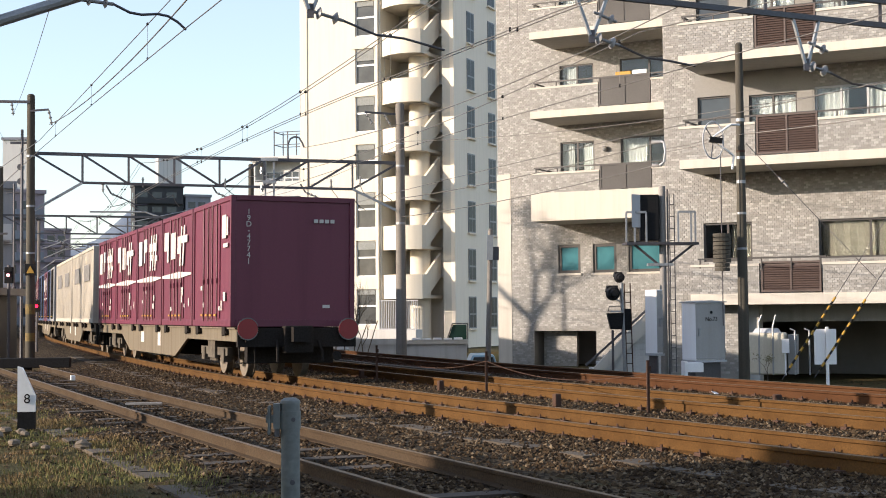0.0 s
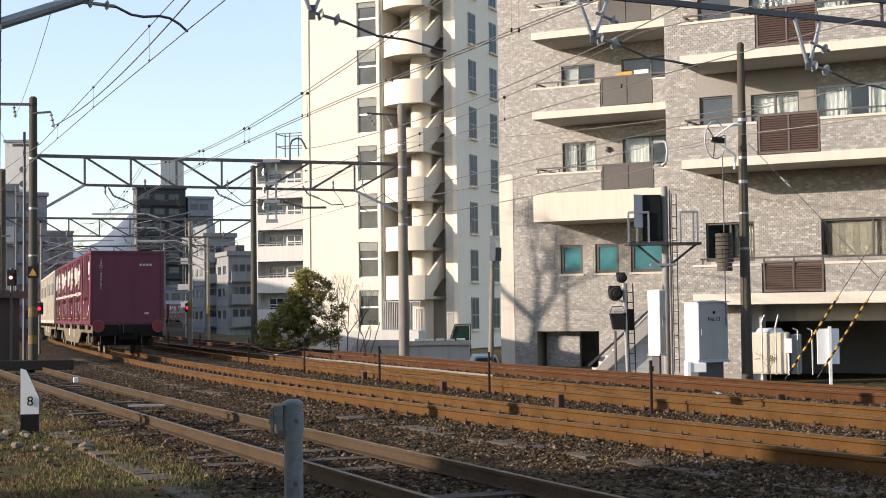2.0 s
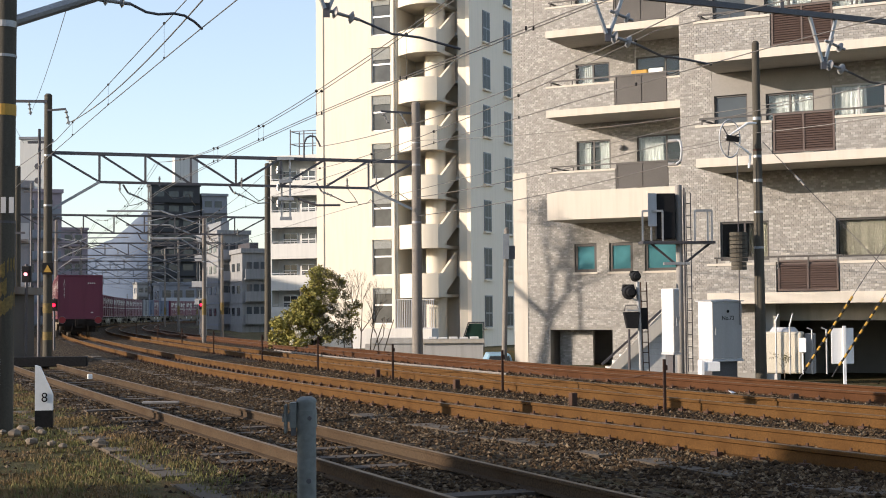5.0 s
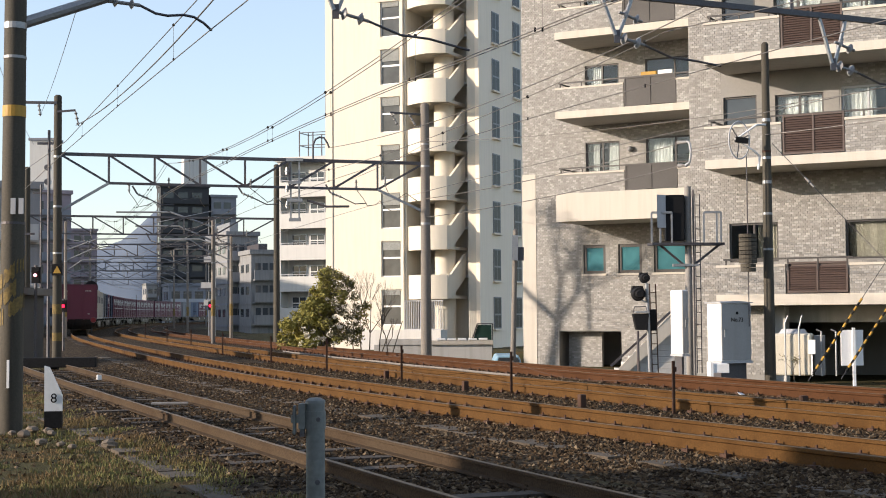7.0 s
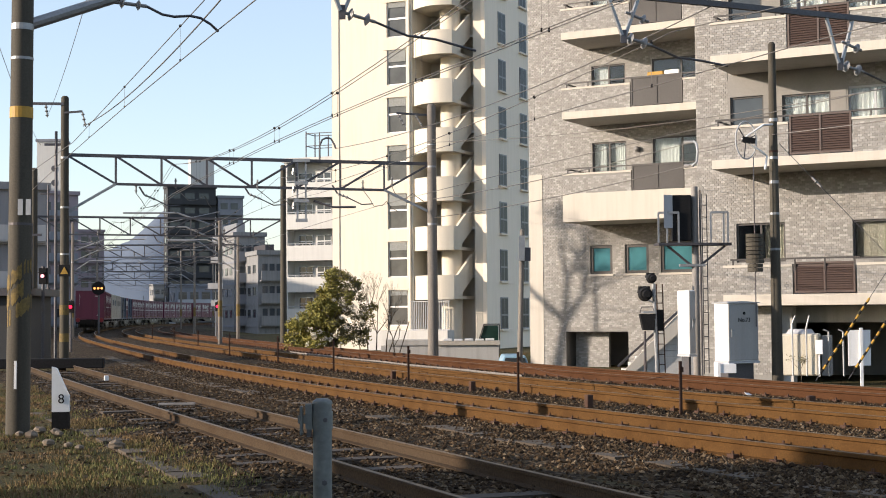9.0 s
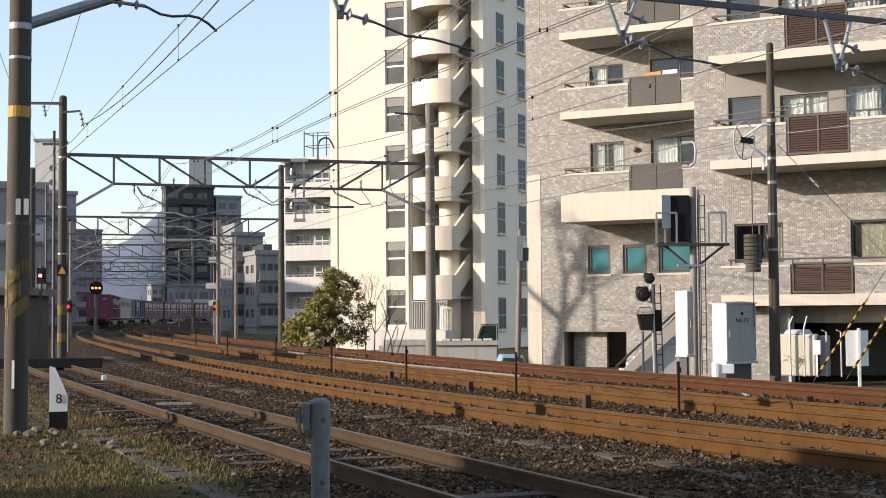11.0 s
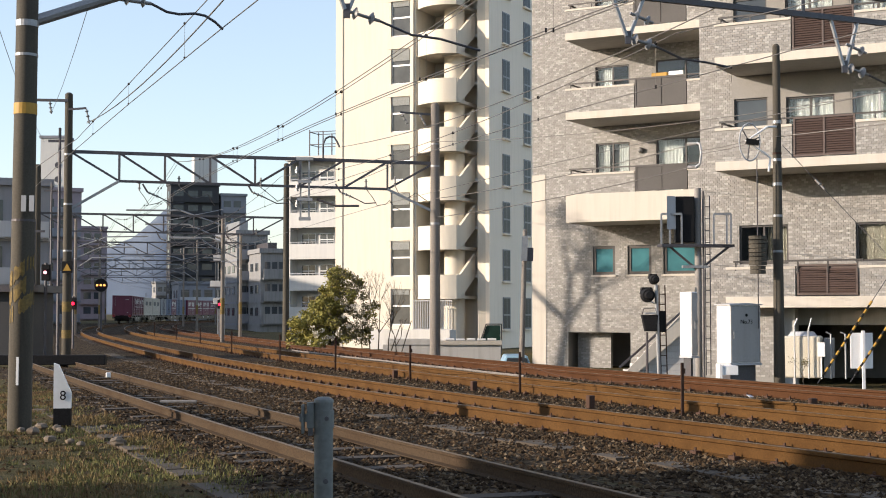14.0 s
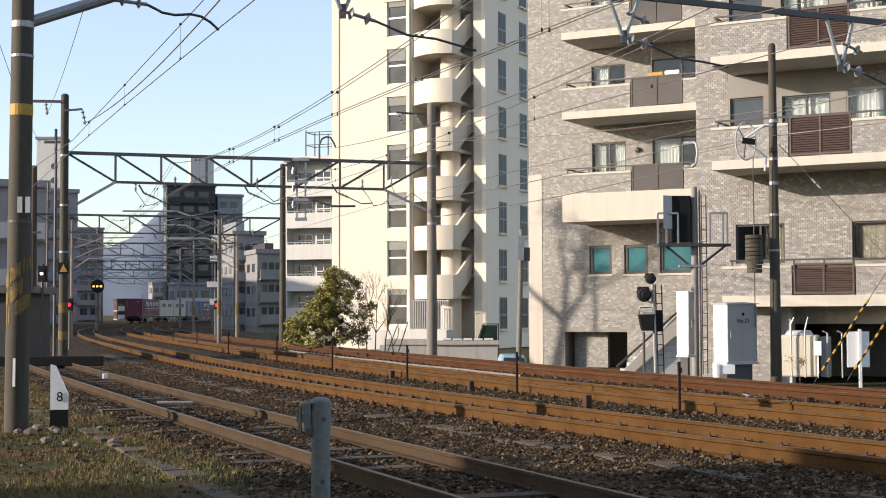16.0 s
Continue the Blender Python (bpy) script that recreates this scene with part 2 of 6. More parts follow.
BOGIE = plain("dusty_bogie", (0.1, 0.086, 0.068), 0.85, gloss=0.2, vary=0.3, stain=(0.4, 0.36, 0.32), stain_amount=0.8, stain_at=4)
UNDER = plain("grimy_undergear", (0.02, 0.0175, 0.016), 0.9, 0.0, gloss=0.12, vary=0.3, stain=(2.0, 1.5, 1.1), stain_amount=0.4)
WHEEL = plain("brown_wheel", (0.17, 0.14, 0.11), 0.7, 0.2, vary=0.2)
DISCRED = plain("marker_red", (0.22, 0.012, 0.016), 0.4, vary=0.05)
PAINTWHITE = plain("white_paint", (0.78, 0.78, 0.78), 0.5, vary=0.03, stain=(0.8, 0.77, 0.7), stain_amount=0.3, streak=True)
PAINTGREY = plain("grey_paint", (0.4, 0.41, 0.43), 0.5, vary=0.04, stain=(0.8, 0.77, 0.72), stain_amount=0.4, streak=True)
BLACK = plain("black_paint", (0.012, 0.012, 0.013), 0.7, gloss=0.15, vary=0.3)
YELLOW = plain("yellow_band", (0.42, 0.24, 0.03), 0.6, vary=0.08, stain=(0.5, 0.45, 0.4), stain_amount=0.5)
WIRE = plain("catenary_wire", (0.16, 0.15, 0.14), 0.5, 0.5, vary=0.1)
PORCELAIN = plain("porcelain", (0.24, 0.235, 0.23), 0.25, vary=0.06)
BROWNLOUVRE = plain("brown_louvre", (0.075, 0.05, 0.042), 0.5, vary=0.12, grain=20)
GLASSDARK = glass("window_glass", (0.06, 0.07, 0.08))
GLASSTEAL = glass("teal_glass", (0.06, 0.19, 0.22))
GLASSPALE = glass("hazed_glass", (0.085, 0.088, 0.085), 0.2)
GLASSFLANK = glass("stair_glass", (0.035, 0.037, 0.04), 0.4)
PANELGREY = plain("faded_lettering", (0.17, 0.165, 0.16), 0.9, gloss=0.03, vary=0.3, grain=6)
FLANKFRAME = plain("grey_window_frame", (0.2, 0.2, 0.21), 0.5, vary=0.06)
GLASSFLANK.node_tree.nodes["Principled BSDF"].inputs["Specular IOR Level"].default_value = 0.2
LOUVREGREY = plain("charcoal_screen", (0.05, 0.045, 0.042), 0.6, vary=0.1, grain=20)
FRAMEBROWN = plain("bronze_frame", (0.06, 0.055, 0.052), 0.4, 0.3, vary=0.05)
ALU = plain("aluminium_frame", (0.6, 0.6, 0.6), 0.4, 0.5, vary=0.04)
CURTAIN = plain("lace_curtain", (0.24, 0.25, 0.24), 0.9, vary=0.15, grain=12)
BEIGECURTAIN = plain("beige_curtain", (0.13, 0.12, 0.095), 0.9, vary=0.15, grain=12)
# tower's cream made lighter and warmer, standing in for fill light on the flank
FLANK = plain("flank_render_light_lifted", (0.86, 0.75, 0.61), 0.8, vary=0.04, stain=(0.8, 0.79, 0.77), stain_amount=0.35, streak=True, grain=60, bump=0.08)
HOUSEDARK = plain("dark_house_wall", (0.1, 0.102, 0.105), 0.85, vary=0.15, stain=(1.7, 1.7, 1.6), stain_amount=0.4, streak=True)
HOUSEPALE = plain("weathered_house_wall", (0.235, 0.236, 0.235), 0.85, vary=0.15, stain=(0.5, 0.5, 0.5), stain_amount=0.6, streak=True)
MAST = plain("mast_concrete", (0.27, 0.255, 0.24), 0.85, vary=0.15, stain=(0.5, 0.48, 0.46), stain_amount=0.7, streak=True)
# tower cream toned down: the stair recess's shade is in the colour
RECESS = plain("stair_wall_shade_toned", (0.58, 0.54, 0.47), 0.85, vary=0.06, stain=(0.7, 0.7, 0.7), stain_amount=0.4, streak=True)
HAZARD = plain("worn_hazard_yellow", (0.17, 0.115, 0.03), 0.8, vary=0.35, stain=(0.45, 0.5, 0.9), stain_amount=1.0, stain_at=9)
DOORGREY = plain("cabinet_door_grey", (0.3, 0.295, 0.29), 0.5, vary=0.05, stain=(0.8, 0.77, 0.72), stain_amount=0.4, streak=True)
FARPOLE = plain("far_pole_concrete", (0.185, 0.165, 0.145), 0.85, vary=0.15, stain=(0.5, 0.48, 0.46), stain_amount=0.7, streak=True)
# wall tone for recesses and interiors, with their shade put into the colour
SHADEWALL = plain("shade_toned_wall", (0.24, 0.23, 0.215), 0.85, vary=0.06)
DARKTILE = plain("charcoal_tile", (0.03, 0.031, 0.034), 0.7, vary=0.15, stain=(1.6, 1.6, 1.6), stain_amount=0.4)
PURPLETILE = plain("mauve_brown_tile", (0.29, 0.24, 0.265), 0.8, vary=0.12)
FARGREY = plain("far_grey_wall", (0.22, 0.23, 0.255), 0.85, vary=0.08, streak=True)
LEAF = plain("green_leaf", (0.21, 0.195, 0.055), 0.75, gloss=0.2, vary=0.4, grain=3, stain=(1.7, 1.4, 1.0), stain_amount=0.6, stain_at=0.8)
LEAFDARK = plain("dark_leaf", (0.14, 0.125, 0.065), 0.7, gloss=0.3, vary=0.3, grain=3)
PETAL = plain("pale_blossom", (0.62, 0.58, 0.48), 0.8, vary=0.1)
BARK = plain("bark", (0.12, 0.095, 0.07), 0.9, vary=0.25, grain=20, bump=0.5)
DRYGRASS = plain("dry_grass", (0.16, 0.1, 0.042), 0.9, vary=0.25, grain=4, stain=(0.5, 0.8, 0.5), stain_amount=0.9, stain_at=0.7)
STONE = plain("loose_stone", (0.17, 0.135, 0.1), 0.9, vary=0.3, grain=14, stain=(0.5, 0.42, 0.36), stain_amount=0.7, stain_at=5)
MOSS = plain("moss_green", (0.125, 0.12, 0.035), 0.9, vary=0.3, grain=5)
TROUGH = plain("trough_concrete", (0.085, 0.064, 0.044), 0.95, vary=0.2, stain=(0.5, 0.45, 0.4), stain_amount=0.7, pieces=0.3)
SIDINGRUST = plain("dull_siding_rail", (0.06, 0.042, 0.027), 0.9, 0.0, gloss=0.1, vary=0.4, stain=(0.6, 0.5, 0.45), stain_amount=0.6, grain=60)
POSTGREY = plain("weathered_pipe", (0.145, 0.158, 0.155), 0.6, 0.3, vary=0.15, grain=35, stain=(0.55, 0.55, 0.55), stain_amount=0.7, stain_at=6)
GROUND = ground_mat()
FLATWHITE = plain("white_flat_wall", (0.56, 0.55, 0.52), 0.8, vary=0.04, stain=(0.75, 0.75, 0.75), stain_amount=0.4, streak=True)
HILL = plain("hazy_hill", (0.1, 0.13, 0.18), 1.0, vary=0.1, grain=0.02, bump=0)
# -- plan of the railway --
BEND = (-2.062, 21.3325, -87.3988, 182.6368, -207.8548, 133.9045, -77.2676, 12.2082)


def main_x(y):
    """Centre line of the nearest main track: x at a given y."""
    if y < 8:
        return main_x(8) - 0.6 * (y - 8)
    if y > 300:
        return main_x(300) + 0.23 * (y - 300)
    x = 0.0
    for c in BEND:
        x = x * y / 100 + c
    return x


LINE = [Vector((main_x(y), y, 0)) for y in np.arange(-30, 520, 1.0)]
RUN = [0.0]
for p, q in zip(LINE[:-1], LINE[1:]):
    RUN.append(RUN[-1] + (q - p).length)


def on_line(s, side=0.0, z=0.0):
    """The point s metres along the main track, and the way it runs there; side: metres to its right."""
    i = min(max(int(np.searchsorted(RUN, s)) - 1, 0), len(LINE) - 2)
    f = (s - RUN[i]) / (RUN[i + 1] - RUN[i])
    way = (LINE[i + 1] - LINE[i]).normalized()
    p = LINE[i].lerp(LINE[i + 1], f)
    return Vector((p.x + way.y * side, p.y - way.x * side, z)), way


def run_at(y):
    return float(np.interp(y, [p.y for p in LINE], RUN))


def siding_x(y):
    return 4.9 - 0.4235 * y + 0.0006 * y * y


def side_points(y0, y1, step=0.75):
    return [Vector((siding_x(y), y, -0.02)) for y in np.arange(y0, y1, step)]


def main_points(side, y0, y1, step=1.5):
    return [on_line(s, side)[0] for s in np.arange(run_at(y0), run_at(y1), step)]


RAIL = [(-0.07, -0.174), (0.07, -0.174), (0.07, -0.16), (0.012, -0.142), (0.009, -0.045), (0.033, -0.034), (0.033, -0.006), (0.024, 0.0),
        (-0.024, 0.0), (-0.033, -0.006), (-0.033, -0.034), (-0.009, -0.045), (-0.012, -0.142), (-0.07, -0.16)]


def sweep(points, outline, offset):
    """A rail: the outline carried along the points, offset metres to the right."""
    shape, rings = Shape(), []
    for i, p in enumerate(points):
        a, b = points[max(i - 1, 0)], points[min(i + 1, len(points) - 1)]
        d = (b - a).normalized()
        r = Vector((d.y, -d.x, 0))
        rings.append([p + r * (offset + x) + Vector((0, 0, z)) for x, z in outline])
    n = len(outline)
    shape.v = [tuple(v) for ring in rings for v in ring]
    shape.f = [(i * n + j, i * n + (j + 1) % n, (i + 1) * n + (j + 1) % n, (i + 1) * n + j) for i in range(len(rings) - 1) for j in range(n)]
    return shape


LIGHTRAIL = [(x * 0.85, z * 0.72) for x, z in RAIL]


def build_track(label, points, sleepers, rail_mat, sleeper_z=-0.175, section=RAIL):
    """Two rails with worn heads, clips along their feet, and sleepers."""
    track = thing("railway_track", label, "railway track", kind="structure")
    for off in (-0.566, 0.566):
        rail = part("rail", sweep(points, section, off), rail_mat, track)
        part("rail_head", sweep(points, [(-0.024, 0.001), (0.024, 0.001), (0.02, 0.003), (-0.02, 0.003)], off), RAILTOP, rail, "worn bright running surface")
    block = Shape().box(-1.0, -0.11, -0.14, 1.0, 0.11, 0.0).mesh("sleeper", TIMBER)
    clips = Shape()
    for x in (-0.66, -0.47, 0.47, 0.66):
        clips.box(x - 0.035, -0.05, 0.0, x + 0.035, 0.05, 0.045).tube((x, 0, 0.04), (x, 0, 0.075), 0.014, n=6)
    clip_mesh = clips.mesh("rail_clip", RUSTDARK)
    rough = random.Random(15)
    for p, d in sleepers:
        old = rail_mat is SIDINGRUST
        dz, dr, dx = (rough.uniform(-0.035, 0.012), rough.uniform(-0.07, 0.07), rough.uniform(-0.12, 0.12)) if old else (0, 0, 0)
        m = Matrix.Translation((p.x, p.y, sleeper_z + dz)) @ Matrix.Rotation(math.atan2(-d.x, d.y) + dr, 4, "Z") @ Matrix.Translation((dx, 0, 0))
        ob = new("sleeper", block)
        ob.parent, ob.matrix_basis = track, m
        if p.y < 75 and not old:
            c = new("rail_clip", clip_mesh)
            c.parent, c.matrix_basis = ob, Matrix.Identity(4)
    return track


def sleeper_places(side, y0, y1, gap=0.62):
    return [on_line(s, side) for s in np.arange(run_at(y0), run_at(y1), gap)]


GAPS = (0.0, 3.3, 6.5)
build_track("main track with rust-orange rails on brown ballast", main_points(0, 2, 300), sleeper_places(0, 4, 110), RUST)
build_track("second track with rusty rails on brown ballast", main_points(GAPS[1], 2, 300), sleeper_places(GAPS[1], 8, 80), RUST)
build_track("third track with dark rusty rails beside the buildings", main_points(GAPS[2], 2, 300), sleeper_places(GAPS[2], 10, 70), REDRUST)
solo("pale_conduit", sweep([on_line(run_at(y), 4.95 + 0.06 * math.sin(y), -0.09)[0] for y in range(29, 52, 2)], [(-0.02, -0.02), (0.02, -0.02), (0.026, 0.0), (0.015, 0.022), (-0.015, 0.022), (-0.026, 0.0)], 0), FARPOLE, "pale weathered conduit lying between two tracks", "conduit")
sp = side_points(-4, 37.5)
build_track("old siding with dull brown rails on worn timber sleepers", sp,
            [(a, (b - a).normalized()) for a, b in zip(sp[:-1], sp[1:])], SIDINGRUST, -0.145, LIGHTRAIL)


# -- ground, one sheet to the horizon --
def track_distance(x, y):
    d = min(abs(x - main_x(y)) * 0.91, abs(x - main_x(y) - 3.6) * 0.91, abs(x - main_x(y) - 7.1) * 0.91) if -20 < y < 320 else 99
    e = abs(x - siding_x(y)) * 0.92 if y < 38 else 99
    return d, e


def ground_z(x, y):
    d, e = track_distance(x, y)
    bed = -0.215 if d < 0.45 else (-0.165 if d < 1.5 else -0.165 - 0.07 * min(1, (d - 1.5) / 0.9))
    if e < 2 and d > 1.2:
        bed = max(bed, -0.157 + 0.025 * noise.noise((x * 1.7, y * 1.7, 9)) - 0.09 * max(0.0, e - 1.1) / 0.9)
    right = x - main_x(y) - 9.0
    if right > 0 and y > 5:
        bed -= min(0.6, right * 0.12)
    if 2.0 < x < 7.0 and 59.5 < y < 76:
        bed -= 1.05 * min(1, (x - 2.0) / 0.4) * min(1, (y - 59.5) / 2.5)
    return bed + 0.02 * noise.noise((x * 0.9, y * 0.9, 0)) + 0.012 * noise.noise((x * 4, y * 4, 3))


def ground():
    near_x = np.arange(-16, 16.01, 0.2)
    xs = np.concatenate([[-6000, -2500, -900, -400, -220, -140, -90, -60, -40, -28, -21], near_x, [20, 26, 35, 50, 80, 140, 300, 900, 2500, 6000]])
    ys = np.concatenate([[-6000, -1500, -400, -120, -50, -20, -8, 0], np.arange(4, 40, 0.2), np.arange(40, 90, 1.0), np.arange(90, 320, 5.0), [340, 400, 600, 1200, 3000, 6000]])
    verts = [(float(x), float(y), ground_z(x, y)) for y in ys for x in xs]
    n = len(xs)
    faces = [(j * n + i, j * n + i + 1, (j + 1) * n + i + 1, (j + 1) * n + i) for j in range(len(ys) - 1) for i in range(n - 1)]
    me = bpy.data.meshes.new("ground")
    me.from_pydata(verts, [], faces)
    me.materials.append(GROUND)
    me.shade_smooth()
    att = me.attributes.new("ballast", "FLOAT", "POINT")
    vals = []
    for x, y, z in verts:
        d, e = track_distance(x, y)
        b = max(1 - max(0, d - (1.9 if y < 45 else 6.0)) / 1.0, 0.9 - max(0, e - 1.0) / 1.2, 0.0)
        vals.append(min(1.0, b))
    att.data.foreach_set("value", vals)
    tagged(new("ground", me), "brown ballast and gravelly soil with thin dry grass", "ground", kind="structure")


ground()


def pebble_cloud(name, count, place, sizes, material, label, category, seed):
    """Many small angular stones in one mesh."""
    rng = np.random.default_rng(seed)
    base = np.array([(1, 0, 0), (-1, 0, 0), (0, 1, 0), (0, -1, 0), (0, 0, 1), (0, 0, -1)], float)
    tri = np.array([(0, 2, 4), (2, 1, 4), (1, 3, 4), (3, 0, 4), (2, 0, 5), (1, 2, 5), (3, 1, 5), (0, 3, 5)])
    pts = []
    while len(pts) < count:
        p = place(rng)
        if p is not None:
            pts.append(p)
    pts = np.array(pts)
    r = rng.uniform(sizes[0], sizes[1], count)
    v = base[None] * rng.uniform(0.75, 1.2, (count, 6, 1)) + rng.normal(0, 0.2, (count, 6, 3))
    v[:, :, 2] *= 0.75
    a = rng.uniform(0, 6.28, count)
    c, s = np.cos(a)[:, None], np.sin(a)[:, None]
    x, y = v[:, :, 0] * c - v[:, :, 1] * s, v[:, :, 0] * s + v[:, :, 1] * c
    v = np.stack([x, y, v[:, :, 2]], 2) * r[:, None, None] + pts[:, None, :]
    me = bpy.data.meshes.new(name)
    me.from_pydata(v.reshape(-1, 3).tolist(), [], (tri[None] + 6 * np.arange(count)[:, None, None]).reshape(-1, 3).tolist())
    me.materials.append(material)
    return tagged(new(name, me), label, category, kind="stuff")


def stone_mat():
    m, nt, b = nodes_of("ballast_stone")
    geo = nt.nodes.new("ShaderNodeNewGeometry").outputs["Random Per Island"]
    tc = nt.nodes.new("ShaderNodeTexCoord").outputs["Object"]
    col = ramp_node(nt, geo, ((0.0, (0.022, 0.0145, 0.009)), (0.4, (0.045, 0.029, 0.016)), (0.8, (0.094, 0.065, 0.037)), (1.0, (0.2, 0.155, 0.105))))
    fine = noise_node(nt, tc, 30, 4)
    col = mix_node(nt, 1.0, col, ramp_node(nt, fine, ((0.3, (0.7, 0.7, 0.7)), (0.7, (1.1, 1.05, 1.0)))), "MULTIPLY")
    nt.links.new(col, b.inputs["Base Color"])
    b.inputs["Roughness"].default_value = 0.95
    b.inputs["Specular IOR Level"].default_value = 0.15
    return m


BALLAST = stone_mat()


def ballast_spot(rng):
    y = 8.0 + 34 * rng.random() ** 1.7
    x = rng.uniform(-0.33 * y - 1, 0.33 * y + 1)
    d, e = track_distance(x, y)
    b = max(1 - max(0, d - 1.7) / 1.2, 0.5 - max(0, e - 0.9) / 1.0, 0.03)
    if rng.random() > b:
        return None
    z = ground_z(x, y)
    return (x, y, z + rng.uniform(-0.012, 0.012))


pebble_cloud("ballast_stones", 105000, ballast_spot, (0.014, 0.032), BALLAST, "rust-brown crushed ballast stones between the rails", "ballast", 5)


# -- the freight train --
SPEED, REAR_Y = 11.3, 27.7
MOVING = []


def bars(shape, x, z, w, h, y0, y1):
    return shape.box(x, y0, z, x + w, y1, z + h)


def build_container(length, paint, label, marks, seed):
    """A box container lying along y, its floor at z = 0, with ribbed doors, locking bars, corner posts and painted marks."""
    rng = random.Random(seed)
    L, Wd, Ht = length / 2, 1.225, 2.5
    box = thing("freight_container", label, "container", group="containers of the freight train")
    part("shell", Shape().box(-Wd + 0.03, -L + 0.03, 0.05, Wd - 0.03, L - 0.03, Ht - 0.02), paint, box)
    frame_s = Shape()
    for sx in (-1, 1):
        for sy in (-1, 1):
            frame_s.box(*sorted_box(sx * (Wd - 0.1), sy * (L - 0.1), 0, sx * Wd, sy * L, Ht))
        frame_s.box(*sorted_box(sx * (Wd - 0.08), -L + 0.1, 0, sx * Wd, L - 0.1, 0.13))
        frame_s.box(*sorted_box(sx * (Wd - 0.08), -L + 0.1, Ht - 0.1, sx * Wd, L - 0.1, Ht))
    for sy in (-1, 1):
        frame_s.box(*sorted_box(-Wd + 0.1, sy * (L - 0.08), 0, Wd - 0.1, sy * L, 0.13))
        frame_s.box(*sorted_box(-Wd + 0.1, sy * (L - 0.08), Ht - 0.1, Wd - 0.1, sy * L, Ht))
    part("corner_frame", frame_s, paint, box, bevel=0.008)
    if length < 6:
        for sx in (-1, 1):
            for y in (-L * 0.44, L * 0.02):
                leaf = part("door_leaf", Shape().box(*sorted_box(sx * (Wd - 0.035), y, 0.16, sx * (Wd - 0.008), y + L * 0.44, Ht - 0.13)), paint, box)
                rod = Shape()
                for yy in (y + L * 0.1, y + L * 0.34):
                    rod.tube((sx * (Wd + 0.006), yy, 0.1), (sx * (Wd + 0.006), yy, Ht - 0.08), 0.014, n=6)
                    rod.box(*sorted_box(sx * (Wd - 0.01), yy - 0.05, 0.85, sx * (Wd + 0.03), yy + 0.05, 0.95))
                    part("lock_handle", Shape().box(*sorted_box(sx * (Wd + 0.015), yy - 0.02, 0.2, sx * (Wd + 0.035), yy + 0.16, 0.24)), YELLOW, leaf, "orange lock handle")
                part("locking_bar", rod, REDDARK if paint is RED else UNDER, leaf, "dark locking bars")
    else:
        for sx in (-1, 1):
            k = -L + 0.4
            rib = Shape().box(*sorted_box(sx * (Wd - 0.035), 0, 0.14, sx * (Wd - 0.018), 0.18, Ht - 0.11)).mesh("side_rib", paint)
            while k < L - 0.3:
                ob = new("side_rib", rib)
                ob.parent, ob.matrix_basis = box, pose(0, k, 0)
                k += 0.36
    if marks:
        for sx in (-1, 1):
            x0, x1 = sx * (Wd + 0.001), sx * (Wd + 0.006)
            if marks != "last":
                # two large characters: solid blocks, then slanted strokes crossed by bars
                blocks = {"full": ((-1.5, 1.5, -0.98, 2.12), (-0.72, 1.82, -0.2, 2.15), (-0.72, 1.55, -0.52, 1.82), (0.1, 1.8, 1.2, 2.0), (0.25, 1.58, 0.62, 1.72), (0.95, 1.55, 1.3, 1.68)),
                          "second": ((-1.5, 1.72, -0.95, 2.15), (-1.15, 1.45, -0.95, 1.72), (-0.6, 1.5, -0.05, 2.1), (0.2, 1.82, 1.35, 1.98), (0.2, 1.6, 0.5, 1.82))}[marks]
                for u0, z0, u1, z1 in blocks:
                    part("painted_emblem", Shape().box(*sorted_box(x0, sx * u0, z0, x1 + sx * 0.006, sx * u1, z1)), MARK, box, "block of a large white character")
                for u in ((0.42, 0.78, 1.12) if marks == "full" else (0.62, 0.95)):
                    xo = sx * (Wd + 0.013)
                    part("painted_emblem", Shape().add([(xo, sx * (u - 0.2), 1.32), (xo, sx * (u - 0.06), 1.32), (xo, sx * (u + 0.14), 2.2), (xo, sx * u, 2.2)], [(0, 1, 2, 3)]), MARK, box, "slanted stroke of a large white character")
                part("painted_stripe", Shape().add([(sx * (Wd + 0.004), sx * u, 1.12 + dz) for u, dz in ((-1.8, -0.03), (0.3, -0.075), (1.8, -0.02), (1.8, 0.02), (0.3, 0.075), (-1.8, 0.03))],
                                                   [(0, 1, 2, 3, 4, 5)]), MARK, box, "thin white tapered stripe")
            for i in range(5):
                y, z0 = rng.uniform(-1.6, 1.3), rng.uniform(0.25, 0.85)
                part("painted_notice", Shape().box(*sorted_box(x0, y, z0, x1, y + rng.uniform(0.06, 0.2), z0 + rng.uniform(0.06, 0.2))), MARK, box)
    return box


def sorted_box(x0, y0, z0, x1, y1, z1):
    return (min(x0, x1), min(y0, y1), min(z0, z1), max(x0, x1), max(y0, y1), max(z0, z1))


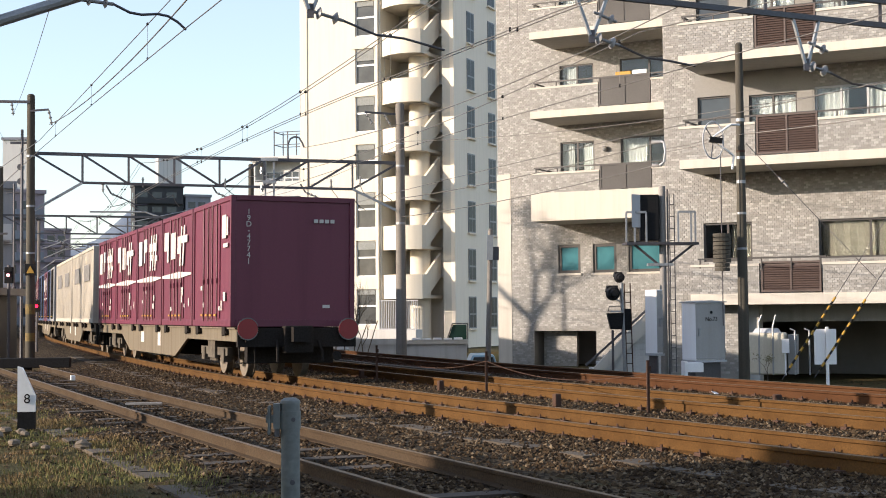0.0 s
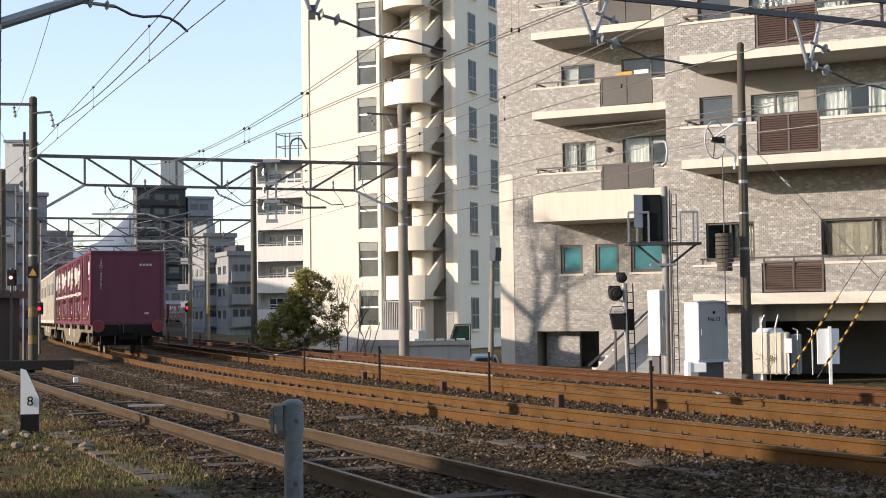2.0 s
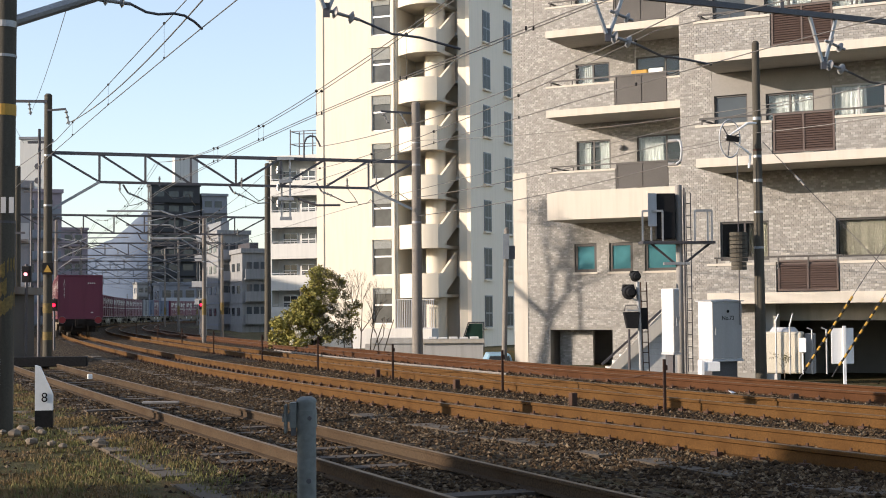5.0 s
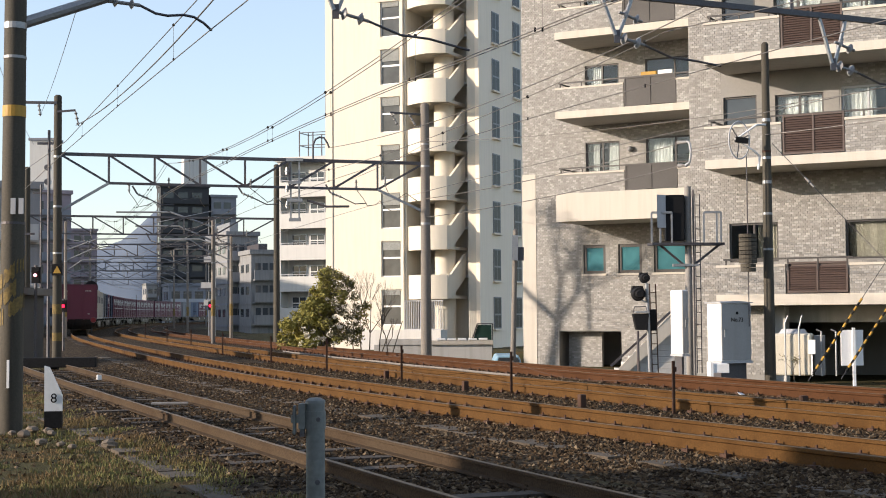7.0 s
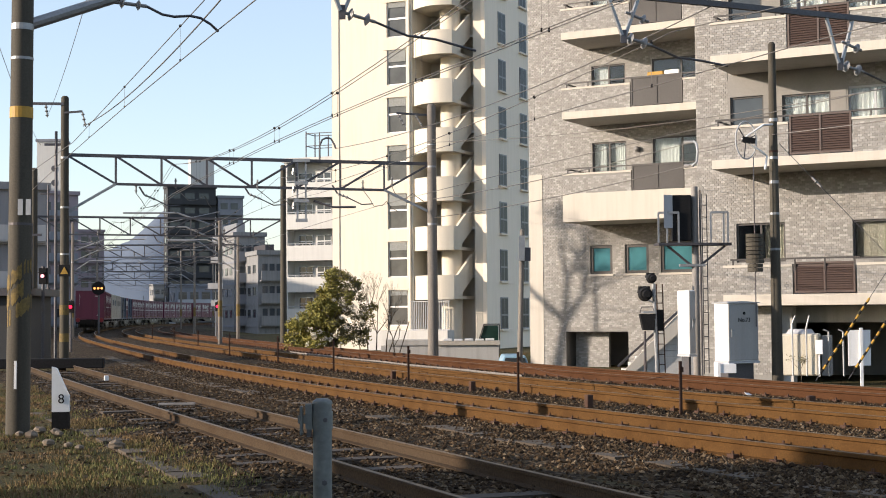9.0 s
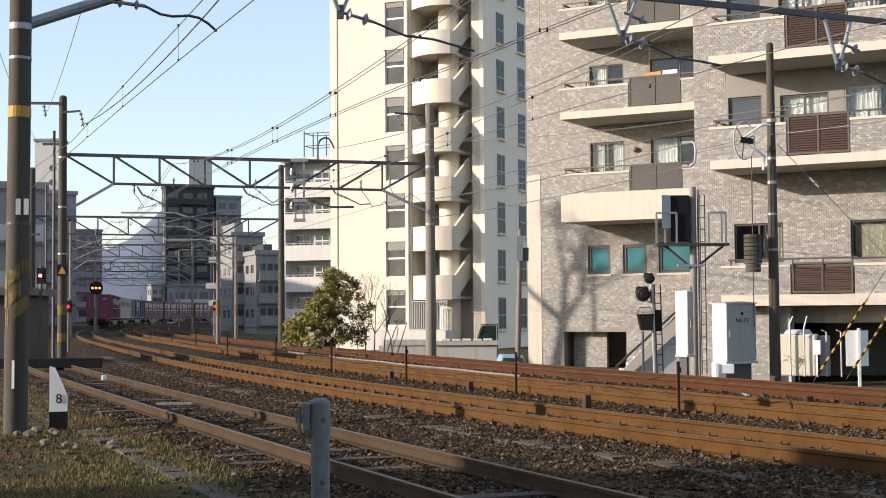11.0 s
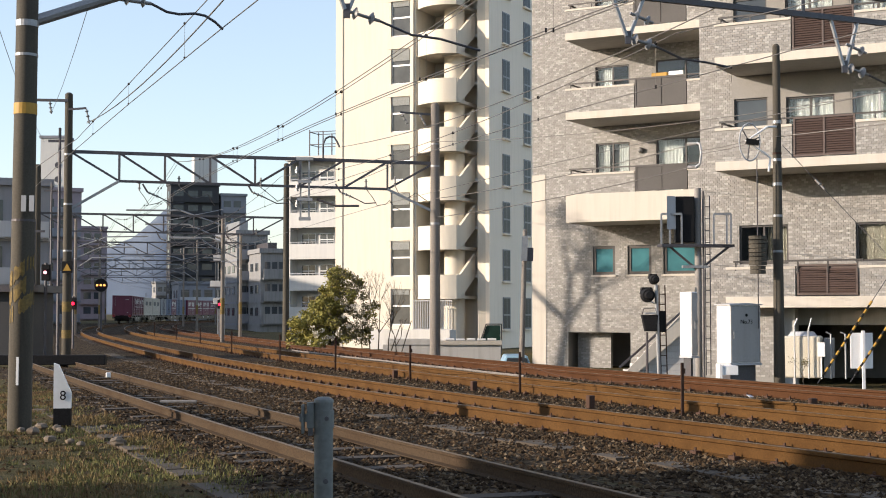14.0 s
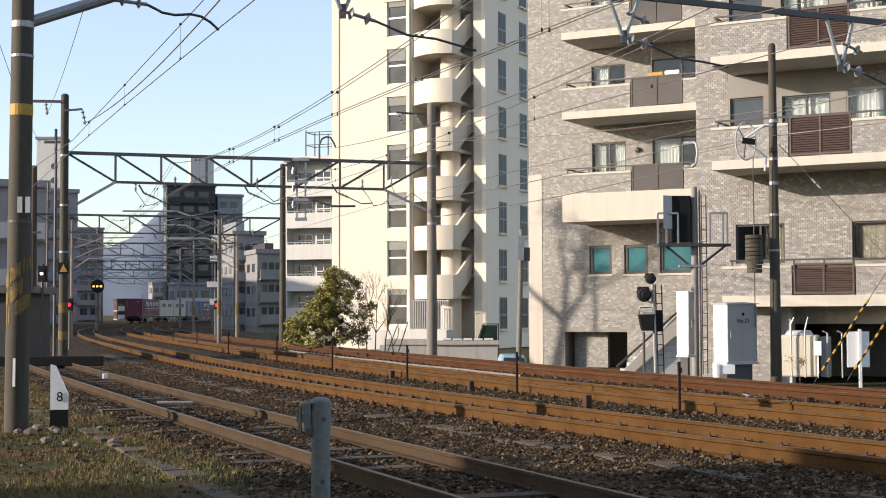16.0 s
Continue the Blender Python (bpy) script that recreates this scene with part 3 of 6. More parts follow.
def build_wagon():
    """A flat container wagon, 19.6 m long: fish-bellied side sills, cross members, two bogies, couplers."""
    w = thing("container_wagon", "olive-brown flat container wagon with grimy bogies", "wagon", group="wagons of the freight train")
    for sx in (-1, 1):
        sill = Shape()
        prof = [(-9.8, 0.72), (-4.9, 0.72), (-3.4, 0.3), (3.4, 0.3), (4.9, 0.72), (9.8, 0.72), (9.8, 0.98), (-9.8, 0.98)]
        sill.m = Matrix.Rotation(radians(90), 4, "Z")
        sill.slab(prof, -sx * 1.13 - 0.03, -sx * 1.13 + 0.03)
        part("side_sill", sill, CHASSIS, w)
        flange = Shape().box(*sorted_box(sx * 1.08, -9.8, 0.955, sx * 1.2, 9.8, 0.985))
        part("sill_flange", flange, CHASSIS, w)
        lash = Shape().box(*sorted_box(sx * 1.12, -0.14, 0.84, sx * 1.24, 0.14, 1.0)).tube((sx * 1.2, -0.2, 0.9), (sx * 1.2, 0.2, 0.84), 0.03, n=6)
        lash_mesh = lash.mesh("twist_lock", UNDER)
        for k in range(10):
            ob = new("twist_lock", lash_mesh)
            ob.parent, ob.matrix_basis = w, pose(0, -7.66 + 3.83 * (k // 2) + (1.3 if k % 2 else -1.3), 0)
        part("painted_notice", Shape().box(*sorted_box(sx * 1.161, 1.0, 0.55, sx * 1.166, 1.45, 0.82)), MARK, w)
        part("painted_notice", Shape().box(*sorted_box(sx * 1.161, -1.5, 0.5, sx * 1.166, -1.1, 0.86)), MARK, w)
    deck = Shape().box(-0.3, -9.6, 0.55, 0.3, 9.6, 0.97)
    for k in range(9):
        deck.box(-1.1, -9.7 + k * 2.4, 0.75, 1.1, -9.5 + k * 2.4, 0.96)
    part("centre_beam", deck, UNDER, w)
    part("end_beam", Shape().box(-1.15, -9.86, 0.62, 1.15, -9.72, 0.98), UNDER, w)
    part("end_beam", Shape().box(-1.15, 9.72, 0.62, 1.15, 9.86, 0.98), UNDER, w)
    for y in (-2.2, 0.3, 2.2):
        part("equipment_box", Shape().box(-0.8, y - 0.5, 0.32, 0.8, y + 0.5, 0.62), UNDER, w, bevel=0.02)
    part("air_tank", Shape().tube((-0.5, -1.6, 0.5), (-0.5, -0.25, 0.5), 0.2, n=14), UNDER, w)
    for sy in (-1, 1):
        part("brake_beam", Shape().box(*sorted_box(-0.85, sy * 9.1, 0.3, 0.85, sy * 9.35, 0.62)), UNDER, w)
        part("coupler_pocket", Shape().box(*sorted_box(-0.28, sy * 9.72, 0.5, 0.28, sy * 9.98, 1.02)), UNDER, w, bevel=0.03)
        part("hand_brake", Shape().tube((0.75, sy * 9.9, 0.45), (0.75, sy * 9.95, 0.45), 0.09, n=14), UNDER, w)
    for sy in (-1, 1):
        c = Shape().box(-0.12, sy * 9.86 - 0.02, 0.7, 0.12, sy * 9.86 + 0.02, 0.98)
        c.box(*sorted_box(-0.11, sy * 9.8, 0.76, 0.11, sy * 10.1, 0.96)).box(*sorted_box(-0.17, sy * 10.0, 0.72, 0.17, sy * 10.2, 1.0))
        for hx in (-0.4, 0.4):
            part("brake_hose", Shape().path([(hx, sy * 9.84, 0.75), (hx * 1.08, sy * 10.02, 0.55), (hx * 1.1, sy * 10.06, 0.35)], 0.025, 6), UNDER, w)
        part("coupler", c, UNDER, w)
        st = Shape().path([(-1.1, sy * 9.75, 0.62), (-1.1, sy * 9.75, 0.32), (-0.8, sy * 9.75, 0.32), (-0.8, sy * 9.75, 0.62)], 0.018)
        part("foot_step", st, UNDER, w)
        bog = thing("bogie", "", "")
        bog.parent = w
        bog.matrix_basis = pose(0, sy * 7.1, 0)
        f = Shape()
        for sx in (-1, 1):
            f.beam((sx * 0.98, -1.3, 0.5), (sx * 0.98, 1.3, 0.5), 0.1, 0.16).box(*sorted_box(sx * 0.9, -0.35, 0.36, sx * 1.08, 0.35, 0.72))
            for yy in (-0.95, 0.95):
                f.box(*sorted_box(sx * 0.9, yy - 0.15, 0.3, sx * 1.06, yy + 0.15, 0.56))
            for yy in (-0.2, 0.0, 0.2):
                f.tube((sx * 1.0, yy, 0.3), (sx * 1.0, yy, 0.6), 0.06, n=8)
        f.box(-0.95, -0.25, 0.4, 0.95, 0.25, 0.7)
        part("bogie_frame", f, BOGIE, bog)
        for yy in (-0.95, 0.95):
            ws = Shape()
            for sx in (-1, 1):
                ws.tube((sx * 0.5, yy, 0.43), (sx * 0.62, yy, 0.43), 0.43, 0.425, n=24).tube((sx * 0.47, yy, 0.43), (sx * 0.5, yy, 0.43), 0.46, 0.455, n=24)
            ws.tube((-0.6, yy, 0.43), (0.6, yy, 0.43), 0.08, n=10)
            part("wheelset", ws, WHEEL, bog)
    return w


def words(text, size, m, material, parent, name, label=""):
    """Flat lettering turned into a mesh under its thing."""
    cu = bpy.data.curves.new(name, "FONT")
    cu.body, cu.size, cu.align_x, cu.extrude = text, size, "CENTER", 0.002
    tmp = bpy.data.objects.new(name, cu)
    scene.collection.objects.link(tmp)
    bpy.context.view_layer.update()
    me = bpy.data.meshes.new_from_object(tmp.evaluated_get(bpy.context.evaluated_depsgraph_get()))
    bpy.data.objects.remove(tmp)
    me.materials.clear()
    me.materials.append(material)
    ob = new(name, me)
    ob.parent, ob.matrix_basis = parent, m
    return tagged(ob, label) if label else ob


def wagon_pose(t, index):
    """Where a wagon stands at time t: both bogies on the track."""
    s = run_at(REAR_Y) + 9.5 + index * 20.5 + SPEED * t
    play = lambda run: 0.2 * min(1.0, max(0.0, (run_at(48) - run) / 14))
    a, b = on_line(s - 7.1, play(s - 7.1))[0], on_line(s + 7.1, play(s + 7.1))[0]
    d = (b - a).normalized()
    mid = (a + b) / 2
    return Matrix.Translation(mid) @ Matrix.Rotation(math.atan2(-d.x, d.y), 4, "Z") @ Matrix.Rotation(radians(0.6), 4, "Y")


LOADS = ("red", "beige", "mixed", "red", "red", "dark", "red", "mixed", "red", "red", "red")


def build_train():
    wagon = build_wagon()
    red = build_container(3.715, RED, "dark red steel freight container with white characters", "full", 3)
    last = build_container(3.715, RED, "dark red steel freight container at the end of the train", "last", 4)
    beige = build_container(9.2, BEIGE, "weathered beige long freight container", "", 5)
    red2 = build_container(3.715, RED, "dark red steel freight container with white characters", "second", 13)
    blue = build_container(3.715, BLUE, "blue steel freight container", "", 6)
    pale = build_container(3.715, GREYWALL, "dull grey freight container", "", 7)
    for y in (-3.2, 0.9):
        for sx in (-1, 1):
            part("faded_panel", Shape().box(*sorted_box(sx * 1.227, y, 1.4, sx * 1.232, y + 2.3, 1.95)), PANELGREY, beige, "faded grey lettering panel")
    # the rear end of the last container carries its number in a column
    for k, ch in enumerate("19D-47741"):
        words(ch, 0.15, pose(-0.88, -1.86, 2.14 - k * 0.118, 90, 0, 0), MARK, last, "painted_number", "white number in a column" if k == 0 else "")
    mark = Shape()
    for k in range(4):
        mark.box(0.4 + k * 0.11, -1.864, 2.0, 0.48 + k * 0.11, -1.858, 2.07)
    mark.box(0.58, -1.864, 0.36, 0.72, -1.858, 0.42)
    part("painted_mark", mark, MARK, last, "small white company mark")
    side_mark = Shape().box(-1.232, -1.62, 1.75, -1.226, -1.5, 2.1).box(-1.232, -1.45, 1.7, -1.226, -1.1, 2.15).box(-1.232, -1.6, 1.52, -1.226, -1.2, 1.6)
    part("painted_mark", side_mark, MARK, last, "white company mark on the side")
    made = set()

    def use(ob, m):
        if ob not in made:
            made.add(ob)
            return ob
        return copy_thing(ob, m)

    for i, load in enumerate(LOADS):
        w = use(wagon, Matrix.Identity(4))
        MOVING.append((w, i, Matrix.Identity(4)))
        spots = [-7.66 + 3.83 * k for k in range(5)]
        if load == "beige":
            for y in (-4.78, 4.78):
                MOVING.append((use(beige, Matrix.Identity(4)), i, pose(0, y, 1.0)))
        else:
            for k, y in enumerate(spots):
                kind = {"red": (red, red2)[k % 2], "dark": red, "mixed": (pale, blue, red, blue, blue)[k]}[load]
                if i == 0 and k == 0:
                    kind = last
                MOVING.append((use(kind, Matrix.Identity(4)), i, pose(0, y, 1.0)))
        if i == 0:
            for sx in (-1, 1):
                disc = thing("tail_marker", "round red tail disc with a pale rim", "tail marker", group="tail markers")
                part("disc", Shape().tube((0, -0.015, 0), (0, 0.015, 0), 0.19, n=28), DISCRED, disc)
                part("rim", sweep([Vector((0.2 * math.cos(a), 0, 0.2 * math.sin(a))) for a in np.linspace(0, 6.2832, 29)], [(-0.008, -0.012), (0.012, -0.012), (0.012, 0.012), (-0.012, 0.012)], 0), POSTGREY, disc)
                part("bracket", Shape().box(-0.03, 0.01, -0.25, 0.03, 0.06, 0.05), UNDER, disc)
                MOVING.append((disc, 0, pose(sx * 0.98, -9.93, 0.96)))


build_train()


def motions():
    times = [0.0, 0.5] + [float(t) for t in range(1, 17)]
    for ob, index, local in MOVING:
        walk(ob, [(t, wagon_pose(t, index) @ local) for t in times])
# -- buildings --
def facade(x, y, turn, z=0.0):
    return pose(x, y, z, 0, 0, -turn)


def holed(shape, x0, x1, z0, z1, y0, y1, holes):
    """One welded wall with rectangular openings (x0, z0, x1, z1) through it."""
    xs = sorted({x0, x1, *[min(max(v, x0), x1) for h in holes for v in (h[0], h[2])]})
    zs = sorted({z0, z1, *[min(max(v, z0), z1) for h in holes for v in (h[1], h[3])]})
    nx, nz = len(xs), len(zs)
    solid = lambda i, j: 0 <= i < nx - 1 and 0 <= j < nz - 1 and not any(
        h[0] < (xs[i] + xs[i + 1]) / 2 < h[2] and h[1] < (zs[j] + zs[j + 1]) / 2 < h[3] for h in holes)
    a = lambda i, j: j * nx + i
    b = lambda i, j: nx * nz + j * nx + i
    faces = []
    for i in range(nx - 1):
        for j in range(nz - 1):
            if not solid(i, j):
                continue
            faces += [(a(i, j), a(i + 1, j), a(i + 1, j + 1), a(i, j + 1)), (b(i, j + 1), b(i + 1, j + 1), b(i + 1, j), b(i, j))]
            for k, (p, q) in (((i - 1, j), ((i, j + 1), (i, j))), ((i + 1, j), ((i + 1, j), (i + 1, j + 1))), ((i, j - 1), ((i, j), (i + 1, j))), ((i, j + 1), ((i + 1, j + 1), (i, j + 1)))):
                if not solid(*k):
                    faces.append((a(*q), a(*p), b(*p), b(*q)))
    return shape.add([(x, y0, z) for z in zs for x in xs] + [(x, y1, z) for z in zs for x in xs], faces)


TW, TH = 0.132, 0.068
ONE_TILE = Shape().box(0, -0.014, 0, TW - 0.008, 0.0, TH - 0.008).mesh("tile", TILEONE)


def tiles(parent, x0, x1, z0, z1, y, holes=(), singly=False):
    """Facing tiles in running bond on a wall whose face is at y."""
    shape, rows = Shape(), int((z1 - z0) / TH)
    for r in range(rows):
        z, x = z0 + r * TH, x0 - (TW / 2 if r % 2 else 0)
        while x < x1 - 0.02:
            a, b = max(x, x0), min(x + TW - 0.008, x1)
            if b - a > 0.03 and not any(a < h[2] and b > h[0] and z < h[3] and z + TH > h[1] for h in holes):
                if singly and b - a > TW - 0.02:
                    ob = new("tile", ONE_TILE)
                    ob.parent, ob.matrix_basis = parent, Matrix.Translation((a, y, z))
                else:
                    shape.box(a, y - 0.014, z, b, y, z + TH - 0.008)
            x += TW
    if shape.v:
        tagged(part("facing_tiles", shape, TILE, parent, "grey-brown facing tiles in mixed shades"), kind="stuff")


def window(parent, x0, z0, x1, z1, y, frame_mat=FRAMEBROWN, leaves=2, pane_mat=None, curtain=(), bar=None, cloth=CURTAIN, t=0.055):
    """A window set into an opening: frame, panes, curtains behind."""
    f = Shape().box(x0, y + 0.05, z0, x1, y + 0.13, z0 + t).box(x0, y + 0.05, z1 - t, x1, y + 0.13, z1)
    f.box(x0, y + 0.05, z0 + t, x0 + t, y + 0.13, z1 - t).box(x1 - t, y + 0.05, z0 + t, x1, y + 0.13, z1 - t)
    w = (x1 - x0) / leaves
    for k in range(1, leaves):
        f.box(x0 + k * w - 0.03, y + 0.055, z0 + t, x0 + k * w + 0.03, y + 0.125, z1 - t)
    if bar:
        f.box(x0 + t, y + 0.04, bar - 0.05, x1 - t, y + 0.12, bar + 0.05)
    win = part("window_frame", f, frame_mat, parent)
    for k in range(leaves):
        p = part("pane", Shape().box(x0 + k * w + 0.03, y + 0.085, z0 + t, x0 + (k + 1) * w - 0.03, y + 0.095, z1 - t), pane_mat or CLEAR, win)
        p.visible_shadow = pane_mat is not None
    for a, b in curtain:
        c, n = Shape(), 14
        xs = [x0 + (x1 - x0) * (a + (b - a) * i / n) for i in range(n + 1)]
        for i in range(n):
            ya, yb = y + 0.22 + 0.015 * (i % 2), y + 0.22 + 0.015 * ((i + 1) % 2)
            c.add([(xs[i], ya, z0), (xs[i + 1], yb, z0), (xs[i + 1], yb, z1), (xs[i], ya, z1), (xs[i], ya + 0.01, z0), (xs[i + 1], yb + 0.01, z0), (xs[i + 1], yb + 0.01, z1), (xs[i], ya + 0.01, z1)],
                  [(0, 1, 2, 3), (7, 6, 5, 4), (3, 2, 6, 7), (4, 5, 1, 0)])
        part("curtain", c, cloth, win, "hanging curtain")
    return win


SLAT = {}


def louvre(parent, x0, x1, z0, z1, y, slats=True):
    """A balcony panel in two leaves: brown slats or a plain charcoal screen."""
    paint = BROWNLOUVRE if slats else LOUVREGREY
    t = 0.05
    mid = (x0 + x1) / 2
    f = Shape().box(x0, y, z0, x1, y + 0.06, z0 + t).box(x0, y, z1 - t, x1, y + 0.06, z1)
    for x in (x0, mid - t / 2, x1 - t):
        f.box(x, y, z0 + t, x + t, y + 0.06, z1 - t)
    panel = part("louvre_panel", f, paint, parent, "dark brown louvred railing panel" if slats else "plain charcoal railing screen")
    part("backing", Shape().box(x0 + t, y + (0.05 if slats else 0.02), z0 + t, x1 - t, y + 0.058, z1 - t), paint, panel)
    if not slats:
        return
    n = int((z1 - z0 - 2 * t) / 0.065)
    w = round(mid - x0 - 1.5 * t, 3)
    if w not in SLAT:
        SLAT[w] = Shape().add([(0, 0.0, 0), (w, 0.0, 0), (w, 0.045, 0.058), (0, 0.045, 0.058), (0, 0.012, 0), (w, 0.012, 0), (w, 0.05, 0.058), (0, 0.05, 0.058)],
                              [(0, 1, 2, 3), (7, 6, 5, 4), (0, 4, 5, 1), (3, 2, 6, 7)]).mesh("slat", BROWNLOUVRE)
    for k in range(n):
        for x in (x0 + t, mid + t / 2):
            ob = new("slat", SLAT[w])
            ob.parent, ob.matrix_basis = panel, Matrix.Translation((x, y, z0 + t + k * 0.065))


def balcony(parent, x0, x1, depth, z_slab, slab_h, parapet, louv, rail=True, slats=True):
    """A projecting balcony: pale slab edge, tiled parapet with pale cap, louvred stretch, handrail."""
    y = -depth
    part("balcony_slab", Shape().box(x0, y, z_slab, x1, 0.0, z_slab + slab_h), WHITE, parent, "pale concrete balcony slab", bevel=0.01)
    zt = z_slab + slab_h
    for a, b in ((x0, louv[0]), (louv[1], x1)):
        if b - a > 0.2:
            wall = part("parapet", Shape().box(a, y + 0.05, zt, b, y + 0.17, zt + parapet), MORTAR, parent)
            tiles(wall, a, b, zt, zt + parapet, y + 0.05)
            part("parapet_cap", Shape().box(a - 0.02, y + 0.02, zt + parapet, b, y + 0.2, zt + parapet + 0.07), WHITE, wall, "pale parapet cap")
    louvre(parent, louv[0] + 0.03, louv[1] - 0.03, zt + 0.03, zt + parapet + 0.24, y + 0.04, slats)
    side = part("parapet", Shape().box(x0 + 0.02, y + 0.17, zt, x0 + 0.14, -0.02, zt + parapet), MORTAR, parent)
    part("parapet_cap", Shape().box(x0, y + 0.2, zt + parapet, x0 + 0.16, -0.02, zt + parapet + 0.07), WHITE, side)
    if rail:
        r = Shape().box(x0 + 0.1, y + 0.08, zt + parapet + 0.22, x1, y + 0.13, zt + parapet + 0.27)
        k = x0 + 0.15
        while k < x1:
            r.box(k, y + 0.085, zt + parapet + 0.05, k + 0.035, y + 0.125, zt + parapet + 0.22)
            k += 0.85
        r.box(x0 + 0.08, y + 0.1, zt + parapet + 0.22, x0 + 0.13, -0.05, zt + parapet + 0.27)
        part("handrail", r, FRAMEBROWN, parent, "dark metal handrail")


def shell(parent, w, d, z0, z1, holes, front_mat, side_mat, floors=()):
    """Outer walls with openings in front, a roof and floors behind."""
    front = part("front_wall", holed(Shape(), 0, w, z0, z1, 0.0, 0.25, holes), front_mat, parent)
    part("side_wall", Shape().box(0, 0.25, z0, 0.25, d, z1), side_mat, parent)
    part("side_wall", Shape().box(w - 0.25, 0.25, z0, w, d, z1), side_mat, parent)
    part("back_wall", Shape().box(0.25, d - 0.25, z0, w - 0.25, d, z1), side_mat, parent)
    part("roof", Shape().box(0, 0, z1, w, d, z1 + 0.3), WHITE, parent)
    for z in floors:
        part("floor_slab", Shape().box(0.25, 0.25, z - 0.1, w - 0.25, d - 0.25, z + 0.1), SHADEWALL, parent)
    return front


def house_set_back():
    """The tiled apartment house, its set-back half: three storeys of balconies in view over a ground floor with teal windows."""
    b = thing("apartment_building", "grey-brown tiled apartment building with pale projecting balconies", "apartment building", facade(3.48, 56.09, 29), group="tiled apartment buildings")
    holes = [(2.52, 2.70, 3.43, 3.79), (3.94, 2.70, 4.88, 3.79), (5.35, 2.70, 7.2, 3.85), (1.49, -1.2, 4.03, 0.52)]
    for k in range(4):
        z = 5.6 + 2.95 * k
        holes += [(2.67, z + 0.95, 4.05, z + 2.1), (5.1, z + 0.1, 7.4, z + 2.15)]
    front = shell(b, 14, 12, -1.4, 26, holes, MORTAR, MORTAR, (4.9, 5.5, 8.5, 11.4, 14.3, 17.3))
    tiles(front, 0.56, 8.6, -1.4, 15.0, 0.0, holes)
    tiles(front, 0.0, 0.56, 6.6, 15.0, 0.0)
    part("corner_strip", Shape().box(-0.02, -0.03, -1.4, 0.56, 0.0, 6.6), WHITE, b, "pale corner strip")
    for h in holes[:3]:
        window(b, *h, 0.0, leaves=1, pane_mat=GLASSTEAL, t=0.11)
        part("window_sill", Shape().box(h[0] - 0.05, -0.06, h[1] - 0.08, h[2] + 0.05, 0.04, h[1] - 0.003), WHITE, b)
    for k in range(4):
        z = 5.6 + 2.95 * k
        window(b, 2.67, z + 0.95, 4.05, z + 2.1, 0.0, curtain=((0.0, 0.35), (0.62, 1.0)) if k == 0 else ((0.05, 0.48),))
        window(b, 5.1, z + 0.1, 7.4, z + 2.15, 0.0, leaves=2, curtain=((0.02, 0.42),) if k != 1 else ())
        if k == 0:
            balcony(b, 2.44, 9.6, 2.3, 4.56, 1.04, 0.68, (5.12, 7.12), slats=False)
        else:
            balcony(b, 2.44, 9.6, 2.3, z - 0.2, 0.27, 0.82, (5.12, 7.12), slats=False)
    passage = Shape().box(1.3, 2.6, -1.4, 4.2, 2.7, 0.9).box(1.3, 0.25, -1.4, 1.4, 2.6, 0.9).box(4.1, 0.25, -1.4, 4.2, 2.6, 0.9)
    part("passage_wall", passage, SHADEWALL, b, "passage wall with shade put into its colour")
    screen = part("passage_screen", Shape().box(1.63, 0.6, -1.4, 3.0, 0.75, 0.6), MORTAR, b)
    tiles(screen, 1.63, 3.0, -1.4, 0.55, 0.6)
    bed = thing("bedding", "folded yellow quilt and white towel airing on the balcony rail", "bedding", facade(3.48, 56.09, 29))
    part("quilt", Shape().box(5.75, -2.2, 9.62, 6.35, -2.08, 9.84), YELLOW, bed, "yellow quilt", bevel=0.03)
    part("towel", Shape().box(6.4, -2.19, 9.66, 6.95, -2.09, 9.86), PAINTWHITE, bed, "white towel", bevel=0.03)
    lamp_b = thing("wall_lamp", "small round grey lamp on the tiled wall", "wall lamp", facade(3.48, 56.09, 29))
    part("bowl", Shape().ball((4.5, -0.1, 7.35), 0.11), PORCELAIN, lamp_b, smooth=True)
    part("bracket", Shape().box(4.46, -0.06, 7.3, 4.54, 0.0, 7.4), STEEL, lamp_b)


